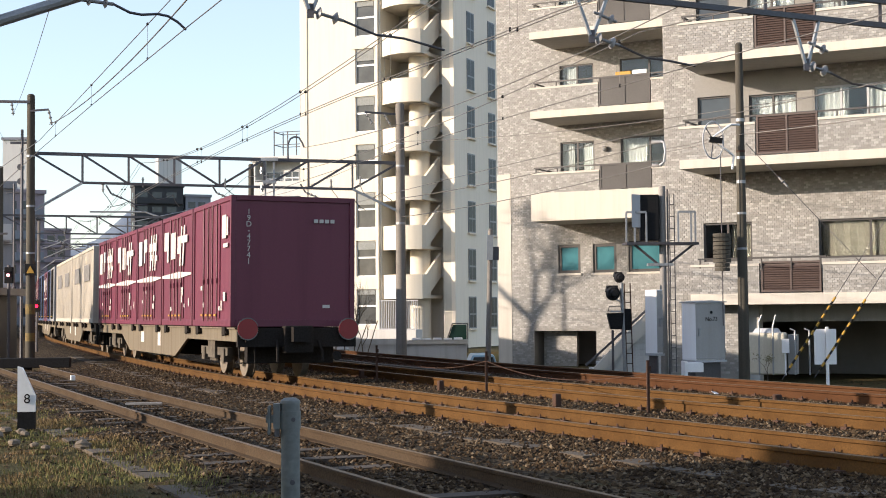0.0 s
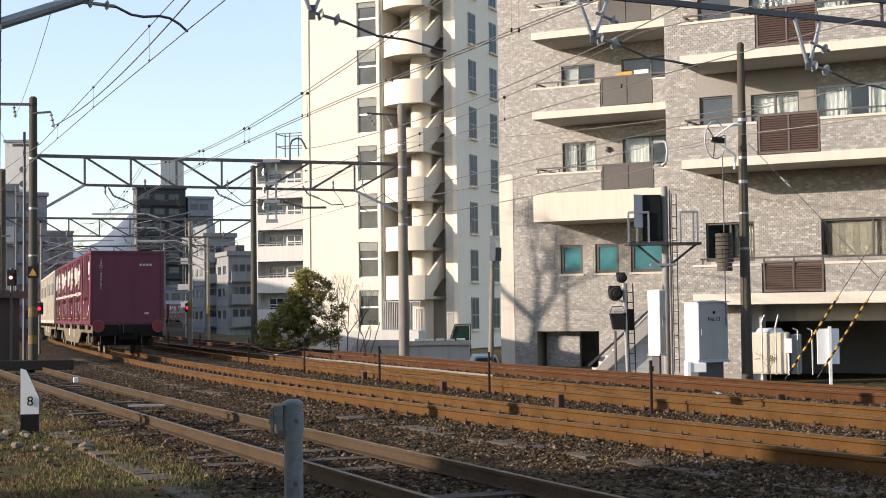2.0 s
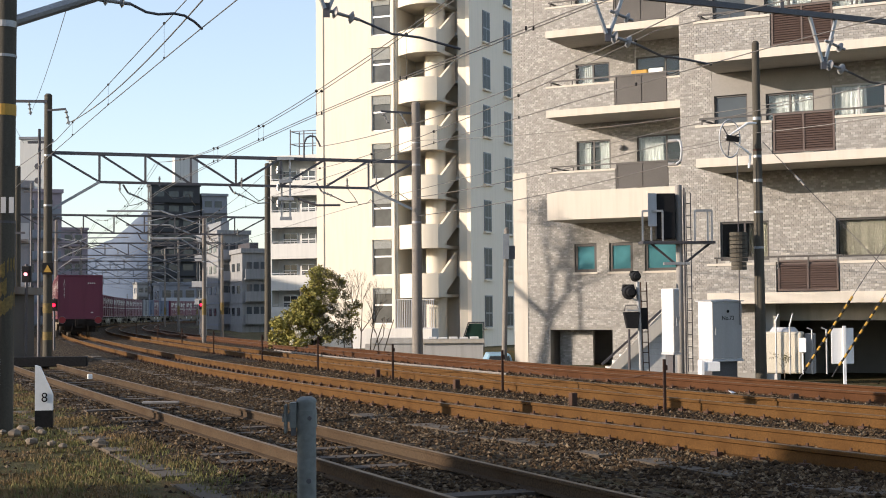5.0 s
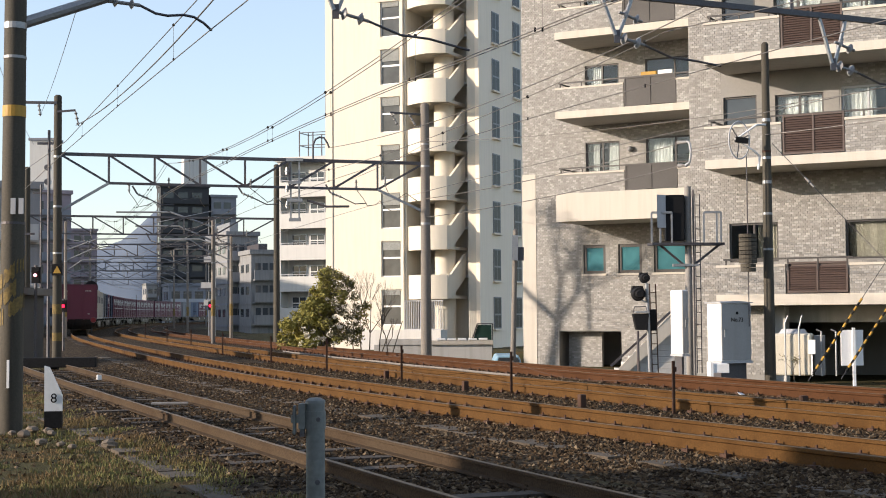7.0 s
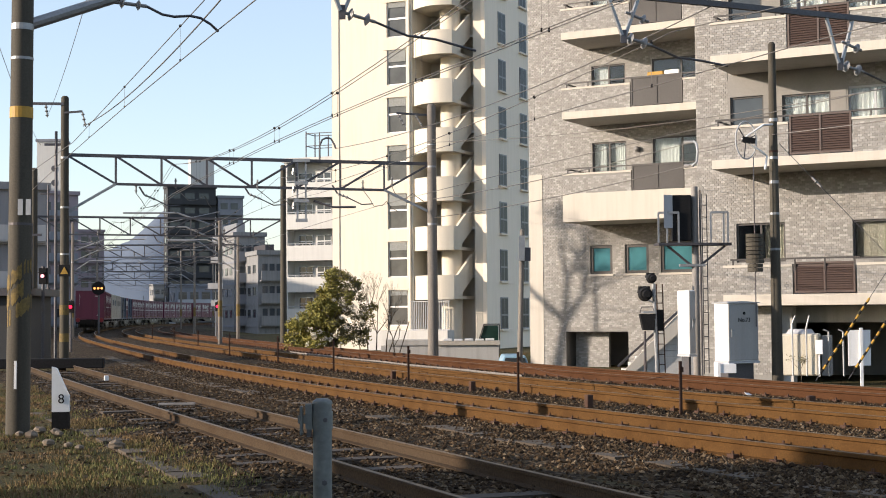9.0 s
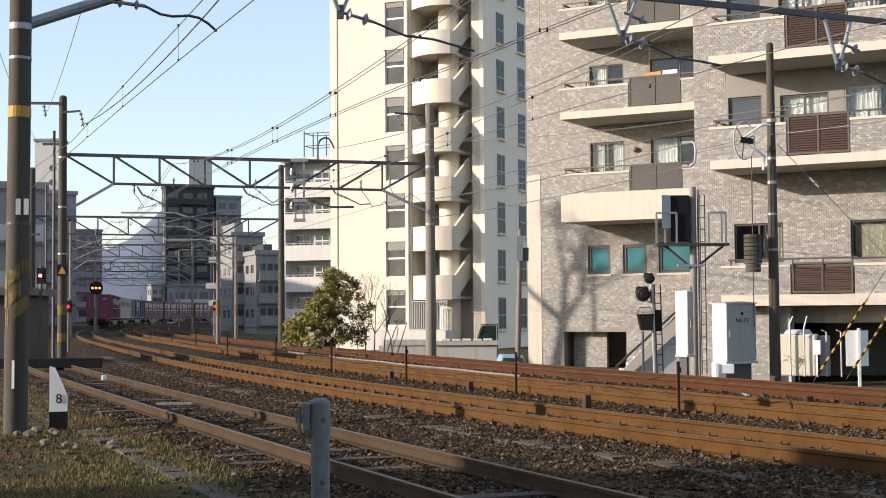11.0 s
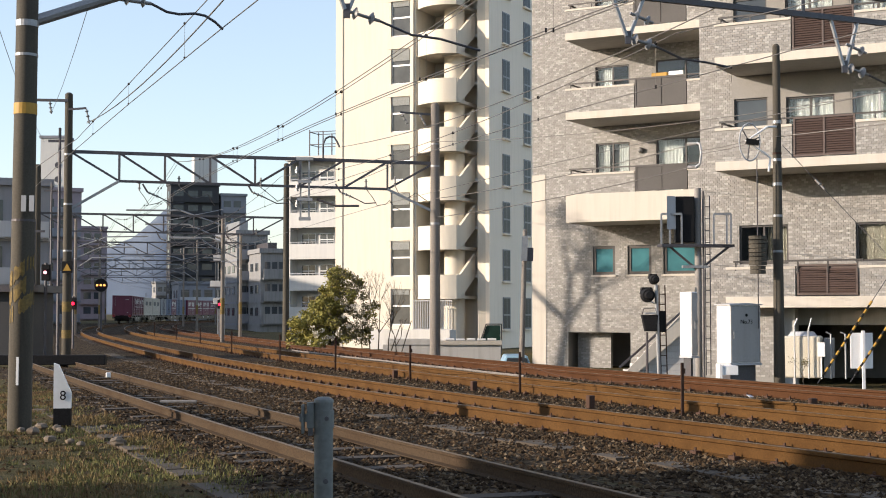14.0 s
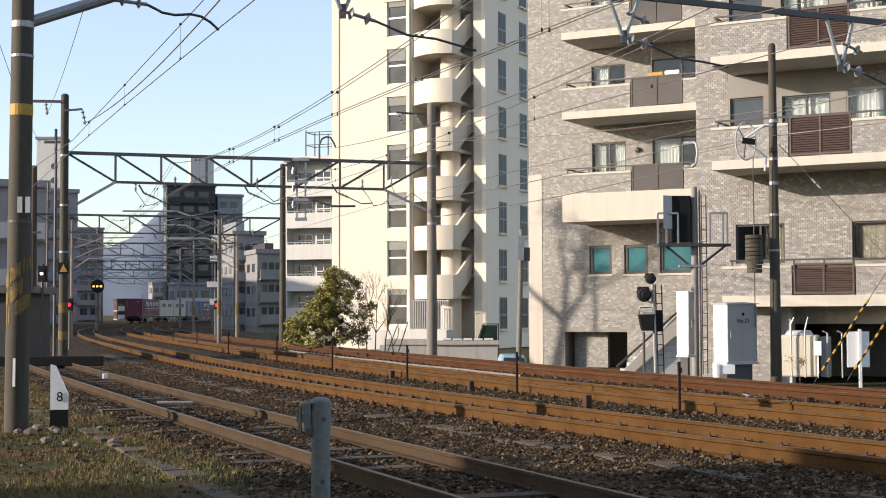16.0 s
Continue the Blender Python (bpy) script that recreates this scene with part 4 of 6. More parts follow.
def house_forward():
    """The tiled apartment house, its forward half, standing on an open car deck."""
    b = thing("apartment_building", "grey-brown tiled apartment building standing over a dark car deck", "apartment building", facade(7.67, 42.89, 29), group="tiled apartment buildings")
    holes = [(1.17, 2.67, 2.62, 3.81), (4.55, 2.70, 7.4, 3.80), (2.3, -1.2, 14.0, 1.38)]
    for k in range(3):
        z = 5.45 + 2.97 * k
        holes += [(1.05, z + 0.1, 2.05, z + 2.1), (2.6, z + 0.1, 4.0, z + 2.05), (4.5, z + 0.75, 8.2, z + 2.15)]
    front = shell(b, 14, 10, -1.2, 22, holes, MORTAR, MORTAR, (1.5, 5.35, 8.3, 11.3, 14.2))
    tiles(front, 0.0, 0.98, -0.6, 1.7, 0.0, singly=True)
    tiles(front, 0.0, 0.98, 1.7, 11.5, 0.0)
    tiles(front, 0.98, 8.5, -0.6, 11.5, 0.0, holes + [(0.9, 5.4, 4.45, 12)])
    window(b, *holes[0], 0.0, curtain=((0.55, 1.0),), cloth=BEIGECURTAIN)
    window(b, *holes[1], 0.0, curtain=((0.02, 0.97),), cloth=BEIGECURTAIN)
    for k in range(3):
        z = 5.45 + 2.97 * k
        part("recess_panel", holed(Shape(), 0.98, 4.45, z, z + 2.6, -0.012, 0.0, holes), SHADEWALL, b, "smooth beige wall behind the balcony, toned for shade")
        window(b, 1.05, z + 0.1, 2.05, z + 2.1, 0.0, leaves=1, pane_mat=GLASSDARK)
        window(b, 2.6, z + 0.1, 4.0, z + 2.05, 0.0, leaves=2, curtain=((0.02, 0.98),))
        window(b, 4.5, z + 0.75, 8.2, z + 2.15, 0.0, frame_mat=PAINTGREY if k == 0 else FRAMEBROWN, leaves=5, curtain=((0.0, 0.25), (0.4, 0.62)))
        balcony(b, 1.12, 9.5, 2.0, z - 0.2, 0.26, 0.88, (3.3, 5.05))
    part("balcony_slab", Shape().box(0.98, -0.75, 1.4, 9.5, 0.0, 1.72), WHITE, b, "pale concrete slab edge", bevel=0.01)
    louvre(b, 3.05, 4.75, 1.75, 2.62, -0.7)
    r = Shape().box(1.2, -0.72, 2.70, 4.9, -0.66, 2.75)
    for x in (1.25, 1.9, 3.05, 3.9, 4.72):
        r.box(x, -0.71, 2.4, x + 0.04, -0.67, 2.70)
    part("handrail", r, FRAMEBROWN, b, "dark metal handrail")
    for a, c in ((0.98, 3.0), (4.8, 9.5)):
        wall = part("parapet", Shape().box(a, -0.7, 1.72, c, -0.58, 2.5), MORTAR, b)
        tiles(wall, a, c, 1.72, 2.5, -0.7)
        part("parapet_cap", Shape().box(a, -0.73, 2.5, c, -0.55, 2.57), WHITE, wall)
    part("deck_wall", Shape().box(2.3, 6.0, -1.2, 13.7, 6.2, 1.4), SHADEWALL, b, "rear wall of the car deck with shade in its colour")
    part("deck_column", Shape().box(2.3, 0.3, -1.2, 2.7, 0.7, 1.4), PALECON, b)
    part("deck_beam", Shape().box(2.3, 1.1, 0.9, 13.7, 1.4, 1.4), PALECON, b)
    part("deck_column", Shape().box(6.4, 1.3, -1.2, 6.8, 1.7, 1.4), PALECON, b)


house_set_back()
house_forward()


def tower():
    """A cream high-rise with stacked windows, bowed landings and an open stair, and a shaded flank with slot windows."""
    b = thing("apartment_tower", "tall cream apartment tower with bowed landings and an open stair", "apartment tower", facade(-6.5, 87.03, 25))
    holes = [(3.72, 0.57 + 2.86 * k, 5.0, 2.67 + 2.86 * k) for k in range(0, 14)]
    part("front_wall", holed(Shape(), 0, 5.3, -1, 42, 0.0, 0.3, holes), CREAM, b)
    part("corner_strip", Shape().box(0.0, -0.06, -1, 0.47, 0.0, 42), CREAM, b, "slightly proud corner strip")
    part("body", Shape().box(0.3, 0.8, -1, 5.3, 12, 42), CREAM, b)
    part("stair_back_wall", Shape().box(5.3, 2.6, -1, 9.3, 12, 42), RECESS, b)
    part("fin_wall", Shape().box(5.1, -0.05, -1, 5.42, 2.6, 42), CREAM, b)
    for k in range(0, 14):
        z = 2.86 * k
        window(b, 3.72, 0.57 + z, 5.0, 2.67 + z, 0.05, frame_mat=ALU, leaves=1, pane_mat=GLASSPALE, bar=1.68 + z)
        blind = Shape().box(3.8, 0.07, 2.35 + z - 0.2 * (k % 3), 4.92, 0.13, 2.62 + z)
        part("blind", blind, CURTAIN, b, "pale half-drawn blind")
        part("window_band", Shape().box(3.5, -0.04, -0.19 + z, 5.1, 0.0, 0.57 + z), CREAM, b)
        # bowed landing: parapet following an arc, floor slab, column behind
        arc = [(5.42 + 2.75 * i / 10, 0.55 - 1.25 * math.sin(math.pi * (0.12 + 0.62 * i / 10))) for i in range(11)]
        inner = [(x, y + 0.16) for x, y in reversed(arc)]
        part("landing_parapet", Shape().prism(arc + inner, 2.07 + z, 3.48 + z), CREAM, b, smooth=True)
        part("landing_floor", Shape().prism([(5.42, 2.6), *[(x, y + 0.1) for x, y in arc], (8.17, 2.6)], 2.1 + z, 2.28 + z), CREAM, b)
        fl = Shape()
        fl.m = pose(8.12, 0.0, 0, 0, 0, 80)
        fl.slab([(-0.05, 2.1 + z), (0.25, 2.1 + z), (1.75, 3.35 + z), (1.75, 4.75 + z), (0.25, 3.5 + z), (-0.05, 3.5 + z)], 0.0, 0.16)
        part("stair_parapet", fl, CREAM, b)
        st = Shape()
        st.m = fl.m
        tread = [p for i in range(8) for p in ((i * 0.21, 2.2 + z + i * 0.16), (i * 0.21, 2.36 + z + i * 0.16))]
        st.slab([(0.0, 2.1 + z), (0.2, 2.1 + z), (1.68, 3.3 + z), (1.68, 3.48 + z), *reversed(tread[1:])], 0.17, 1.2)
        part("stair_flight", st, PALECON, b)
        part("half_landing", Shape().box(7.2, 1.72, 3.36 + z, 9.3, 2.6, 3.5 + z), PALECON, b)
    part("stair_pier", Shape().box(8.78, 1.3, -1, 9.297, 2.6, 42), CREAM, b)
    part("stair_column", Shape().tube((7.3, 1.3, -1), (7.3, 1.3, 42), 0.62, n=20), CREAM, b, smooth=True)
    part("drain_pipe", Shape().tube((5.25, -0.12, -0.5), (5.25, -0.12, 42), 0.06, n=8), CREAM, b)
    # turned-away side: missing bounce light is put into its colour
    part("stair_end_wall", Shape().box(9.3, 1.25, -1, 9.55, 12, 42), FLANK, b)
    for k in range(0, 14):
        z = 2.86 * k
        for y, dz in ((3.4, 0.3), (6.8, 0.3)):
            fr = part("window_frame", Shape().box(9.55, y - 0.15, dz + z, 9.6, y + 0.95, dz + z + 1.9), FLANKFRAME, b)
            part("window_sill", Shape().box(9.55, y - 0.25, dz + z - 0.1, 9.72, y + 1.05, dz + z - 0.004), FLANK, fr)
            for ya, yb in ((-0.08, 0.36), (0.44, 0.88)):
                for za, zb in ((0.07, 0.8), (0.9, 1.83)):
                    part("pane", Shape().box(9.6, y + ya, dz + z + za, 9.606, y + yb, dz + z + zb), GLASSFLANK, fr)
    railing = part("ground_railing", Shape().box(5.45, -0.61, 1.95, 8.0, -0.56, 2.0), PAINTGREY, b, "grey barred railing at the foot")
    part("bottom_rail", Shape().box(5.45, -0.61, 0.3, 8.0, -0.56, 0.35), PAINTGREY, railing)
    bar = Shape().box(0, -0.6, 0.35, 0.03, -0.57, 1.95).mesh("bar", PAINTGREY)
    for i in range(22):
        ob = new("bar", bar)
        ob.parent, ob.matrix_basis = railing, Matrix.Translation((5.5 + i * 0.115, 0, 0))
    part("plinth", Shape().box(3.2, -1.6, -1, 8.3, -0.7, 0.3), PALECON, b)
    part("cap", Shape().box(-0.1, -0.2, 42, 9.7, 12, 42.6), CREAM, b)


tower()


def white_flats():
    """Lower white flats with long balconies."""
    b = thing("apartment_building", "low white apartment building with long balconies", "apartment building", facade(-14.7, 135.7, 20))
    part("body", Shape().box(0, 1.5, -1, 9, 12, 15.6), FLATWHITE, b)
    part("end_wall", Shape().box(0, 0, -1, 0.3, 1.5, 15.6), FLATWHITE, b)
    part("roof", Shape().box(-0.2, -0.2, 15.6, 9, 12, 16.0), FLATWHITE, b)
    for k in range(5):
        z = 0.6 + 2.95 * k
        part("balcony_parapet", Shape().box(0.3, -0.1, z, 9, 0.05, z + 1.25), FLATWHITE, b)
        part("balcony_slab", Shape().box(0.3, -0.1, z - 0.18, 9, 1.5, z), FLATWHITE, b)
        for x in (0.8, 2.7, 4.5, 6.4):
            window(b, x, z + 0.15, x + 1.5, z + 2.3, 1.35, frame_mat=ALU, leaves=2, pane_mat=GLASSDARK, bar=z + 1.7)
        r = Shape().box(0.3, -0.06, z + 1.4, 9, -0.02, z + 1.45)
        for i in range(12):
            r.box(0.4 + i * 0.75, -0.06, z + 1.25, 0.44 + i * 0.75, -0.02, z + 1.4)
        part("handrail", r, PAINTGREY, b)
    cage = thing("roof_cage", "rust-stained steel cage on the flat roof", "roof frame", facade(-14.7, 135.7, 20))
    c = Shape()
    for x in (1.8, 3.2, 4.7):
        for y in (1.0, 3.0):
            c.beam((x, y, 16.0), (x, y, 18.6 - 0.1 * (x - 1.8)), 0.09, 0.09)
    for z in (17.2, 18.4):
        c.beam((1.8, 1, z), (4.7, 1, z), 0.07, 0.07).beam((1.8, 3, z), (4.7, 3, z), 0.07, 0.07).beam((1.8, 1, z), (1.8, 3, z), 0.07, 0.07)
    part("frame", c, STEEL, cage)


white_flats()


def flats(name_label, x, y, turn, w, d, h, wall, storeys, bays, band, cat="apartment building", roof_box=None):
    """A distant block: storeys of windows behind balcony bands."""
    b = thing("distant_building", name_label, cat, facade(x, y, turn))
    part("wall", Shape().box(0, 0.8, -1.5, w, d, h), wall, b)
    part("roof", Shape().box(-0.2, 0.5, h, w + 0.2, d, h + 0.5), wall, b)
    st = (h - 0.5) / storeys
    for k in range(storeys):
        z = k * st
        part("balcony", Shape().box(0.2, 0.0, z + 0.1, w - 0.2, 0.15, z + 1.2).box(0.2, 0.15, z + 0.0, w - 0.2, 0.8, z + 0.15), band, b)
        for i in range(bays):
            xw = 0.5 + (w - 1.0) * i / bays
            ww = (w - 1.0) / bays * 0.7
            part("window", Shape().box(xw, 0.72, z + 0.3, xw + ww, 0.8, z + st - 0.5), GLASSDARK, b)
    for i in range(max(2, storeys // 2)):
        part("window", Shape().box(w, 2.5, i * 2 * st + 1.0, w + 0.06, 4.0, i * 2 * st + 2.3), GLASSDARK, b)
    for k in range(storeys):
        for yy in (2.0, 4.6, 7.2):
            if yy + 1.4 < d:
                part("window", Shape().box(-0.06, yy, k * st + 1.0, 0.0, yy + 1.3, k * st + st - 0.6), GLASSDARK, b)
        part("floor_band", Shape().box(-0.08, 0.6, k * st - 0.12, w + 0.05, d, k * st + 0.1), band, b)
    if roof_box:
        x0, x1, hh, m = roof_box
        part("roof_house", Shape().box(x0, 1.5, h + 0.5, x1, d - 1, h + hh), m, b)
    return b


flats("dark charcoal apartment block with a pale roof house", -52.9, 280, -21, 9.5, 5, 26.3, DARKTILE, 9, 3, DARKTILE, roof_box=(4.7, 9.3, 6, FLATWHITE))
flats("grey apartment block joined to a dark one", -43.6, 283.6, -21, 5.0, 5, 24.5, FARGREY, 8, 2, FARGREY)
flats("mauve-brown tiled apartment block", -62.0, 186, -24, 9.0, 14, 18.5, PURPLETILE, 6, 3, PURPLETILE)
flats("mauve-brown tiled apartment block with a stepped side", -53.4, 189.5, -24, 5.8, 10, 17.5, PURPLETILE, 6, 2, FARGREY)
flats("long brown apartment block beyond the tracks", -79, 298, -24, 9.5, 12, 19, PURPLETILE, 6, 4, PURPLETILE)
flats("narrow grey house with balconies by the curve", -23.6, 166, -20, 3.6, 10, 10.4, HOUSEPALE, 4, 3, FARGREY, "house", roof_box=(0.4, 1.4, 1.6, GALV))
flats("low weathered house by the curve", -20.1, 160, -20, 3.4, 10, 8.0, HOUSEPALE, 3, 3, HOUSEPALE, "house", roof_box=(1.0, 2.0, 1.2, STEEL))
flats("low house with a reddish roof beyond the bend", -86, 385, -20, 7, 8, 5.0, RUSTDARK, 2, 4, PAINTGREY, "house")
flats("low pale house beyond the bend", -78, 392, -20, 6, 8, 9.5, HOUSEPALE, 3, 3, HOUSEPALE, "house")
flats("low dark house beyond the bend", -70.5, 380, -20, 7, 8, 6.5, HOUSEDARK, 2, 3, FARGREY, "house")
flats("low white building behind the bend", -48, 262, -20, 9.5, 8, 6.6, FARGREY, 2, 4, PAINTGREY, "house")
flats("white lineside building with strip windows", -33.5, 96, -22, 7.2, 9, 10.0, FARGREY, 3, 3, PAINTGREY, "building")
flats("brown block of flats among the wires", -104, 310, -24, 18, 12, 24, PURPLETILE, 8, 5, PURPLETILE)
tank = thing("rooftop_tower", "pale rooftop tower with two round emblems", "rooftop tower", pose(-53.1, 191.5, 18.0))
part("block", Shape().box(-0.6, 0, 0, 2.9, 3, 6.6), FLATWHITE, tank)
part("coping", Shape().box(-0.75, -0.15, 6.6, 3.05, 3.15, 6.95), FARGREY, tank)
for z in (1.1, 3.0):
    part("round_emblem", Shape().tube((1.75, -0.05, z), (1.75, 0.0, z), 0.42, n=16), STEEL, tank, "dark round emblem")


def hill():
    """Far blue hills over the roofs."""
    s, n = Shape(), 160
    rows = 5
    for j in range(rows):
        for i in range(n):
            x = -1500 + 2600 * i / (n - 1)
            h = 92 + 100 * math.exp(-((x + 487) / 70) ** 2) + 25 * math.exp(-((x + 600) / 90) ** 2) + 25 * math.exp(-((x + 330) / 120) ** 2) + 3 * math.sin(x * 0.05) + 1.5 * math.sin(x * 0.17)
            s.v.append((x, 2400 + 60 * j, (h + 5) * math.sin(math.pi / 2 * j / (rows - 1)) - 5))
    s.f = [(j * n + i, j * n + i + 1, (j + 1) * n + i + 1, (j + 1) * n + i) for j in range(rows - 1) for i in range(n - 1)]
    solo("hills", s, HILL, "hazy blue wooded hills on the horizon", "hills", kind="structure", smooth=True)


hill()

# added out of view on the left, only to cast shade over the far tracks
flats("unseen row of blocks added to shade the bend", -64, 98, -100.2, 185, 10, 17.5, HOUSEDARK, 6, 18, HOUSEDARK, "row of houses")
# behind the camera: a long block added unseen, only to shade the foreground
shed = thing("long_shed", "unseen plain grey block added to shade the foreground", "shed", pose(-70, -2.3, 0, 0, 0, 9))
part("wall", Shape().box(0, -10, -1, 62, 0, 9.55), GREYWALL, shed)
part("roof", Shape().slab([(-0.5, 9.55), (62.5, 9.55), (62.5, 9.92), (-0.5, 9.92)], -10.5, 0.4), GALV, shed)
# -- overhead line: poles, gantries, wires --
def along(a, b, f):
    return tuple(p + (q - p) * f for p, q in zip(a, b))


def pole(x, y, top, r, label, lean=0.0, bands=(), mat=CONCRETE, r_top=None):
    p = thing("catenary_pole", label, "utility pole", pose(x, y, -0.4, 0, lean, 0), group="concrete line poles")
    h = top + 0.4
    r, r_top = (r, r_top) if r_top else (r * 1.12, r * 0.9)
    part("shaft", Shape().tube((0, 0, 0), (0, 0, h), r, r_top, n=24), mat, p, smooth=True)
    part("cap", Shape().tube((0, 0, h), (0, 0, h + 0.05), r_top * 1.02, r_top * 0.6, n=16), mat, p)
    for z, hh, m in bands:
        part("band", Shape().tube((0, 0, z), (0, 0, z + hh), r + (r_top - r) * z / h + 0.006, n=20), m, p)
    return p


near = pole(-5.33, 18.2, 9.2, 0.15, "near concrete pole with yellow bands and steel clamps", lean=0.4,
            bands=((4.16, 0.14, YELLOW), (5.28, 0.08, GALV), (4.9, 0.035, GALV), (2.8, 0.03, STEEL)), r_top=0.125)
flake = random.Random(17)
for k in range(3):
    # what is left of each painted spiral stripe: ragged flakes
    s, n = Shape(), 40
    z = 1.62 + k * 0.23
    edge = [(flake.uniform(-0.035, 0.035), flake.uniform(-0.035, 0.035)) for _ in range(n)]
    worn = [flake.random() < 0.3 for _ in range(n)]
    at = lambda i, dz, r: (r * math.cos(2 * math.pi * i / n), r * math.sin(2 * math.pi * i / n), z + 0.13 * math.cos(2 * math.pi * i / n) + dz)
    for i in range(n):
        if worn[i]:
            continue
        j = (i + 1) % n
        lo, hi = (edge[i][0], edge[j][0]), (0.17 + edge[i][1], 0.17 + edge[j][1])
        s.add([at(i, lo[0], 0.1495), at(j, lo[1], 0.1495), at(j, hi[1], 0.1495), at(i, hi[0], 0.1495), at(i, lo[0], 0.138), at(j, lo[1], 0.138), at(j, hi[1], 0.138), at(i, hi[0], 0.138)],
              [(0, 1, 2, 3), (4, 5, 1, 0), (3, 2, 6, 7)])
    part("hazard_stripe", s, HAZARD, near, "worn yellow hazard stripe")
part("reflector", Shape().box(0.0, -0.19, 0.75, 0.03, -0.17, 1.1), PAINTWHITE, near, "thin white reflector strip")
for x in (0.02, 0.12):
    part("number_plate", Shape().box(x, -0.18, 2.92, x + 0.06, -0.165, 3.12), PAINTGREY, near)
left = pole(-11.3, 43.3, 7.85, 0.14, "concrete gantry pole with a yellow warning plate", bands=((6.4, 0.06, GALV), (4.9, 0.06, GALV), (3.5, 0.05, GALV), (1.7, 0.3, HAZARD), (0.9, 0.25, HAZARD)), r_top=0.115)
part("warning_plate", Shape().box(-0.1, -0.24, 2.85, 0.22, -0.22, 3.2), BLACK, left, "black plate")
part("warning_triangle", Shape().slab([(-0.06, 2.92), (0.18, 2.92), (0.06, 3.14)], -0.255, -0.243), YELLOW, left, "yellow triangle")
mid = pole(-0.26, 44.9, 7.76, 0.15, "concrete gantry pole beside the third track", bands=((6.2, 0.06, GALV), (4.4, 0.07, GALV), (6.9, 0.04, GALV)), mat=FARPOLE)
pole(-7.75, 71, 8.6, 0.15, "concrete pole of the second gantry")
pole(-19.6, 69.5, 8.4, 0.16, "concrete pole of the second gantry")
right = pole(7.5, 32.3, 7.25, 0.128, "stout concrete anchor pole with steel collars", bands=((5.9, 0.07, GALV), (5.2, 0.05, RUSTDARK), (5.05, 0.06, GALV), (4.5, 0.07, GALV), (3.8, 0.05, GALV), (3.0, 0.05, GALV)), mat=CONCRETE, r_top=0.08)
lean_post = pole(2.32, 43, 3.7, 0.075, "thin leaning concrete post with a grey box", lean=1.6, mat=FARPOLE)
part("box", Shape().box(-0.1, -0.16, 3.2, 0.08, -0.08, 3.95), GALV, lean_post)
part("side_box", Shape().box(0.08, -0.12, 3.2, 0.26, -0.02, 3.6), STEEL, lean_post)
for x, y, h in ((-10.95, 71.5, 6.0), (-13.65, 97, 6.6), (-24.5, 96, 7.5), (-22.2, 130, 7.8), (-30.5, 128, 8.0), (-40.5, 158, 8.5), (-29.0, 161, 8.5), (-48.0, 205, 9), (-33.0, 209, 9)):
    pole(x, y, h, 0.1, "distant grey concrete pole along the curve", mat=FARPOLE, bands=((1.6, 0.8, HAZARD), (h * 0.7, 0.06, GALV)))


def truss(a, b, drop, bays, label, r=0.05, knees=()):
    """A lattice beam from a to b: two chords, posts and diagonals."""
    t = thing("gantry_beam", label, "gantry beam", group="catenary gantries")
    lo_a, lo_b = along(a, b, 1.0 / (bays + 0.6)), along(a, b, 1 - 1.0 / (bays + 0.6))
    low = lambda f: (*along(lo_a, lo_b, f)[:2], along(lo_a, lo_b, f)[2] - drop)
    part("top_chord", Shape().beam(a, b, r * 1.6, r * 2.0), STEEL, t)
    part("bottom_chord", Shape().beam(low(0), low(1), r * 1.5, r * 1.5), STEEL, t)
    n = bays - 1
    for i in range(n + 1):
        p = low(i / n)
        q = (p[0], p[1], p[2] + drop)
        part("post", Shape().beam(p, q, r * 1.2, r * 1.2), STEEL, t)
        if i < n:
            p2 = low((i + 1) / n)
            if i < n / 2:
                part("diagonal", Shape().beam((q[0], q[1], q[2]), p2, r * 1.3, r * 1.3), STEEL, t)
            else:
                part("diagonal", Shape().beam(p, (p2[0], p2[1], p2[2] + drop), r * 1.3, r * 1.3), STEEL, t)
    part("diagonal", Shape().beam(a, low(0), r * 1.3, r * 1.3), STEEL, t)
    part("diagonal", Shape().beam(low(1), b, r * 1.3, r * 1.3), STEEL, t)
    for end, foot in knees:
        part("knee_brace", Shape().beam(low(end), foot, r * 1.5, r * 1.5), GALV, t, "grey knee brace")
    return t


g1a, g1b = (-11.25, 43.3, 6.12), (-0.3, 44.9, 5.92)
truss(g1a, g1b, 0.85, 7, "dark steel lattice beam across the tracks", 0.05, ((0, (-11.3, 43.3, 4.35)), (1, (-0.3, 44.9, 4.4))))
truss((-19.5, 69.5, 6.1), (-7.8, 71, 5.95), 0.85, 7, "dark steel lattice beam of the second gantry", 0.05)
for (xa, ya), (xb, yb), z in (((-24.5, 96), (-13.6, 97), 6.0), ((-30.5, 128), (-22.0, 130), 6.0), ((-40.5, 158), (-29, 161), 6.2), ((-48, 205), (-33, 209), 6.4)):
    truss((xa, ya, z), (xb, yb, z), 0.8, 6, "pale distant gantry beam over the curve", 0.05)
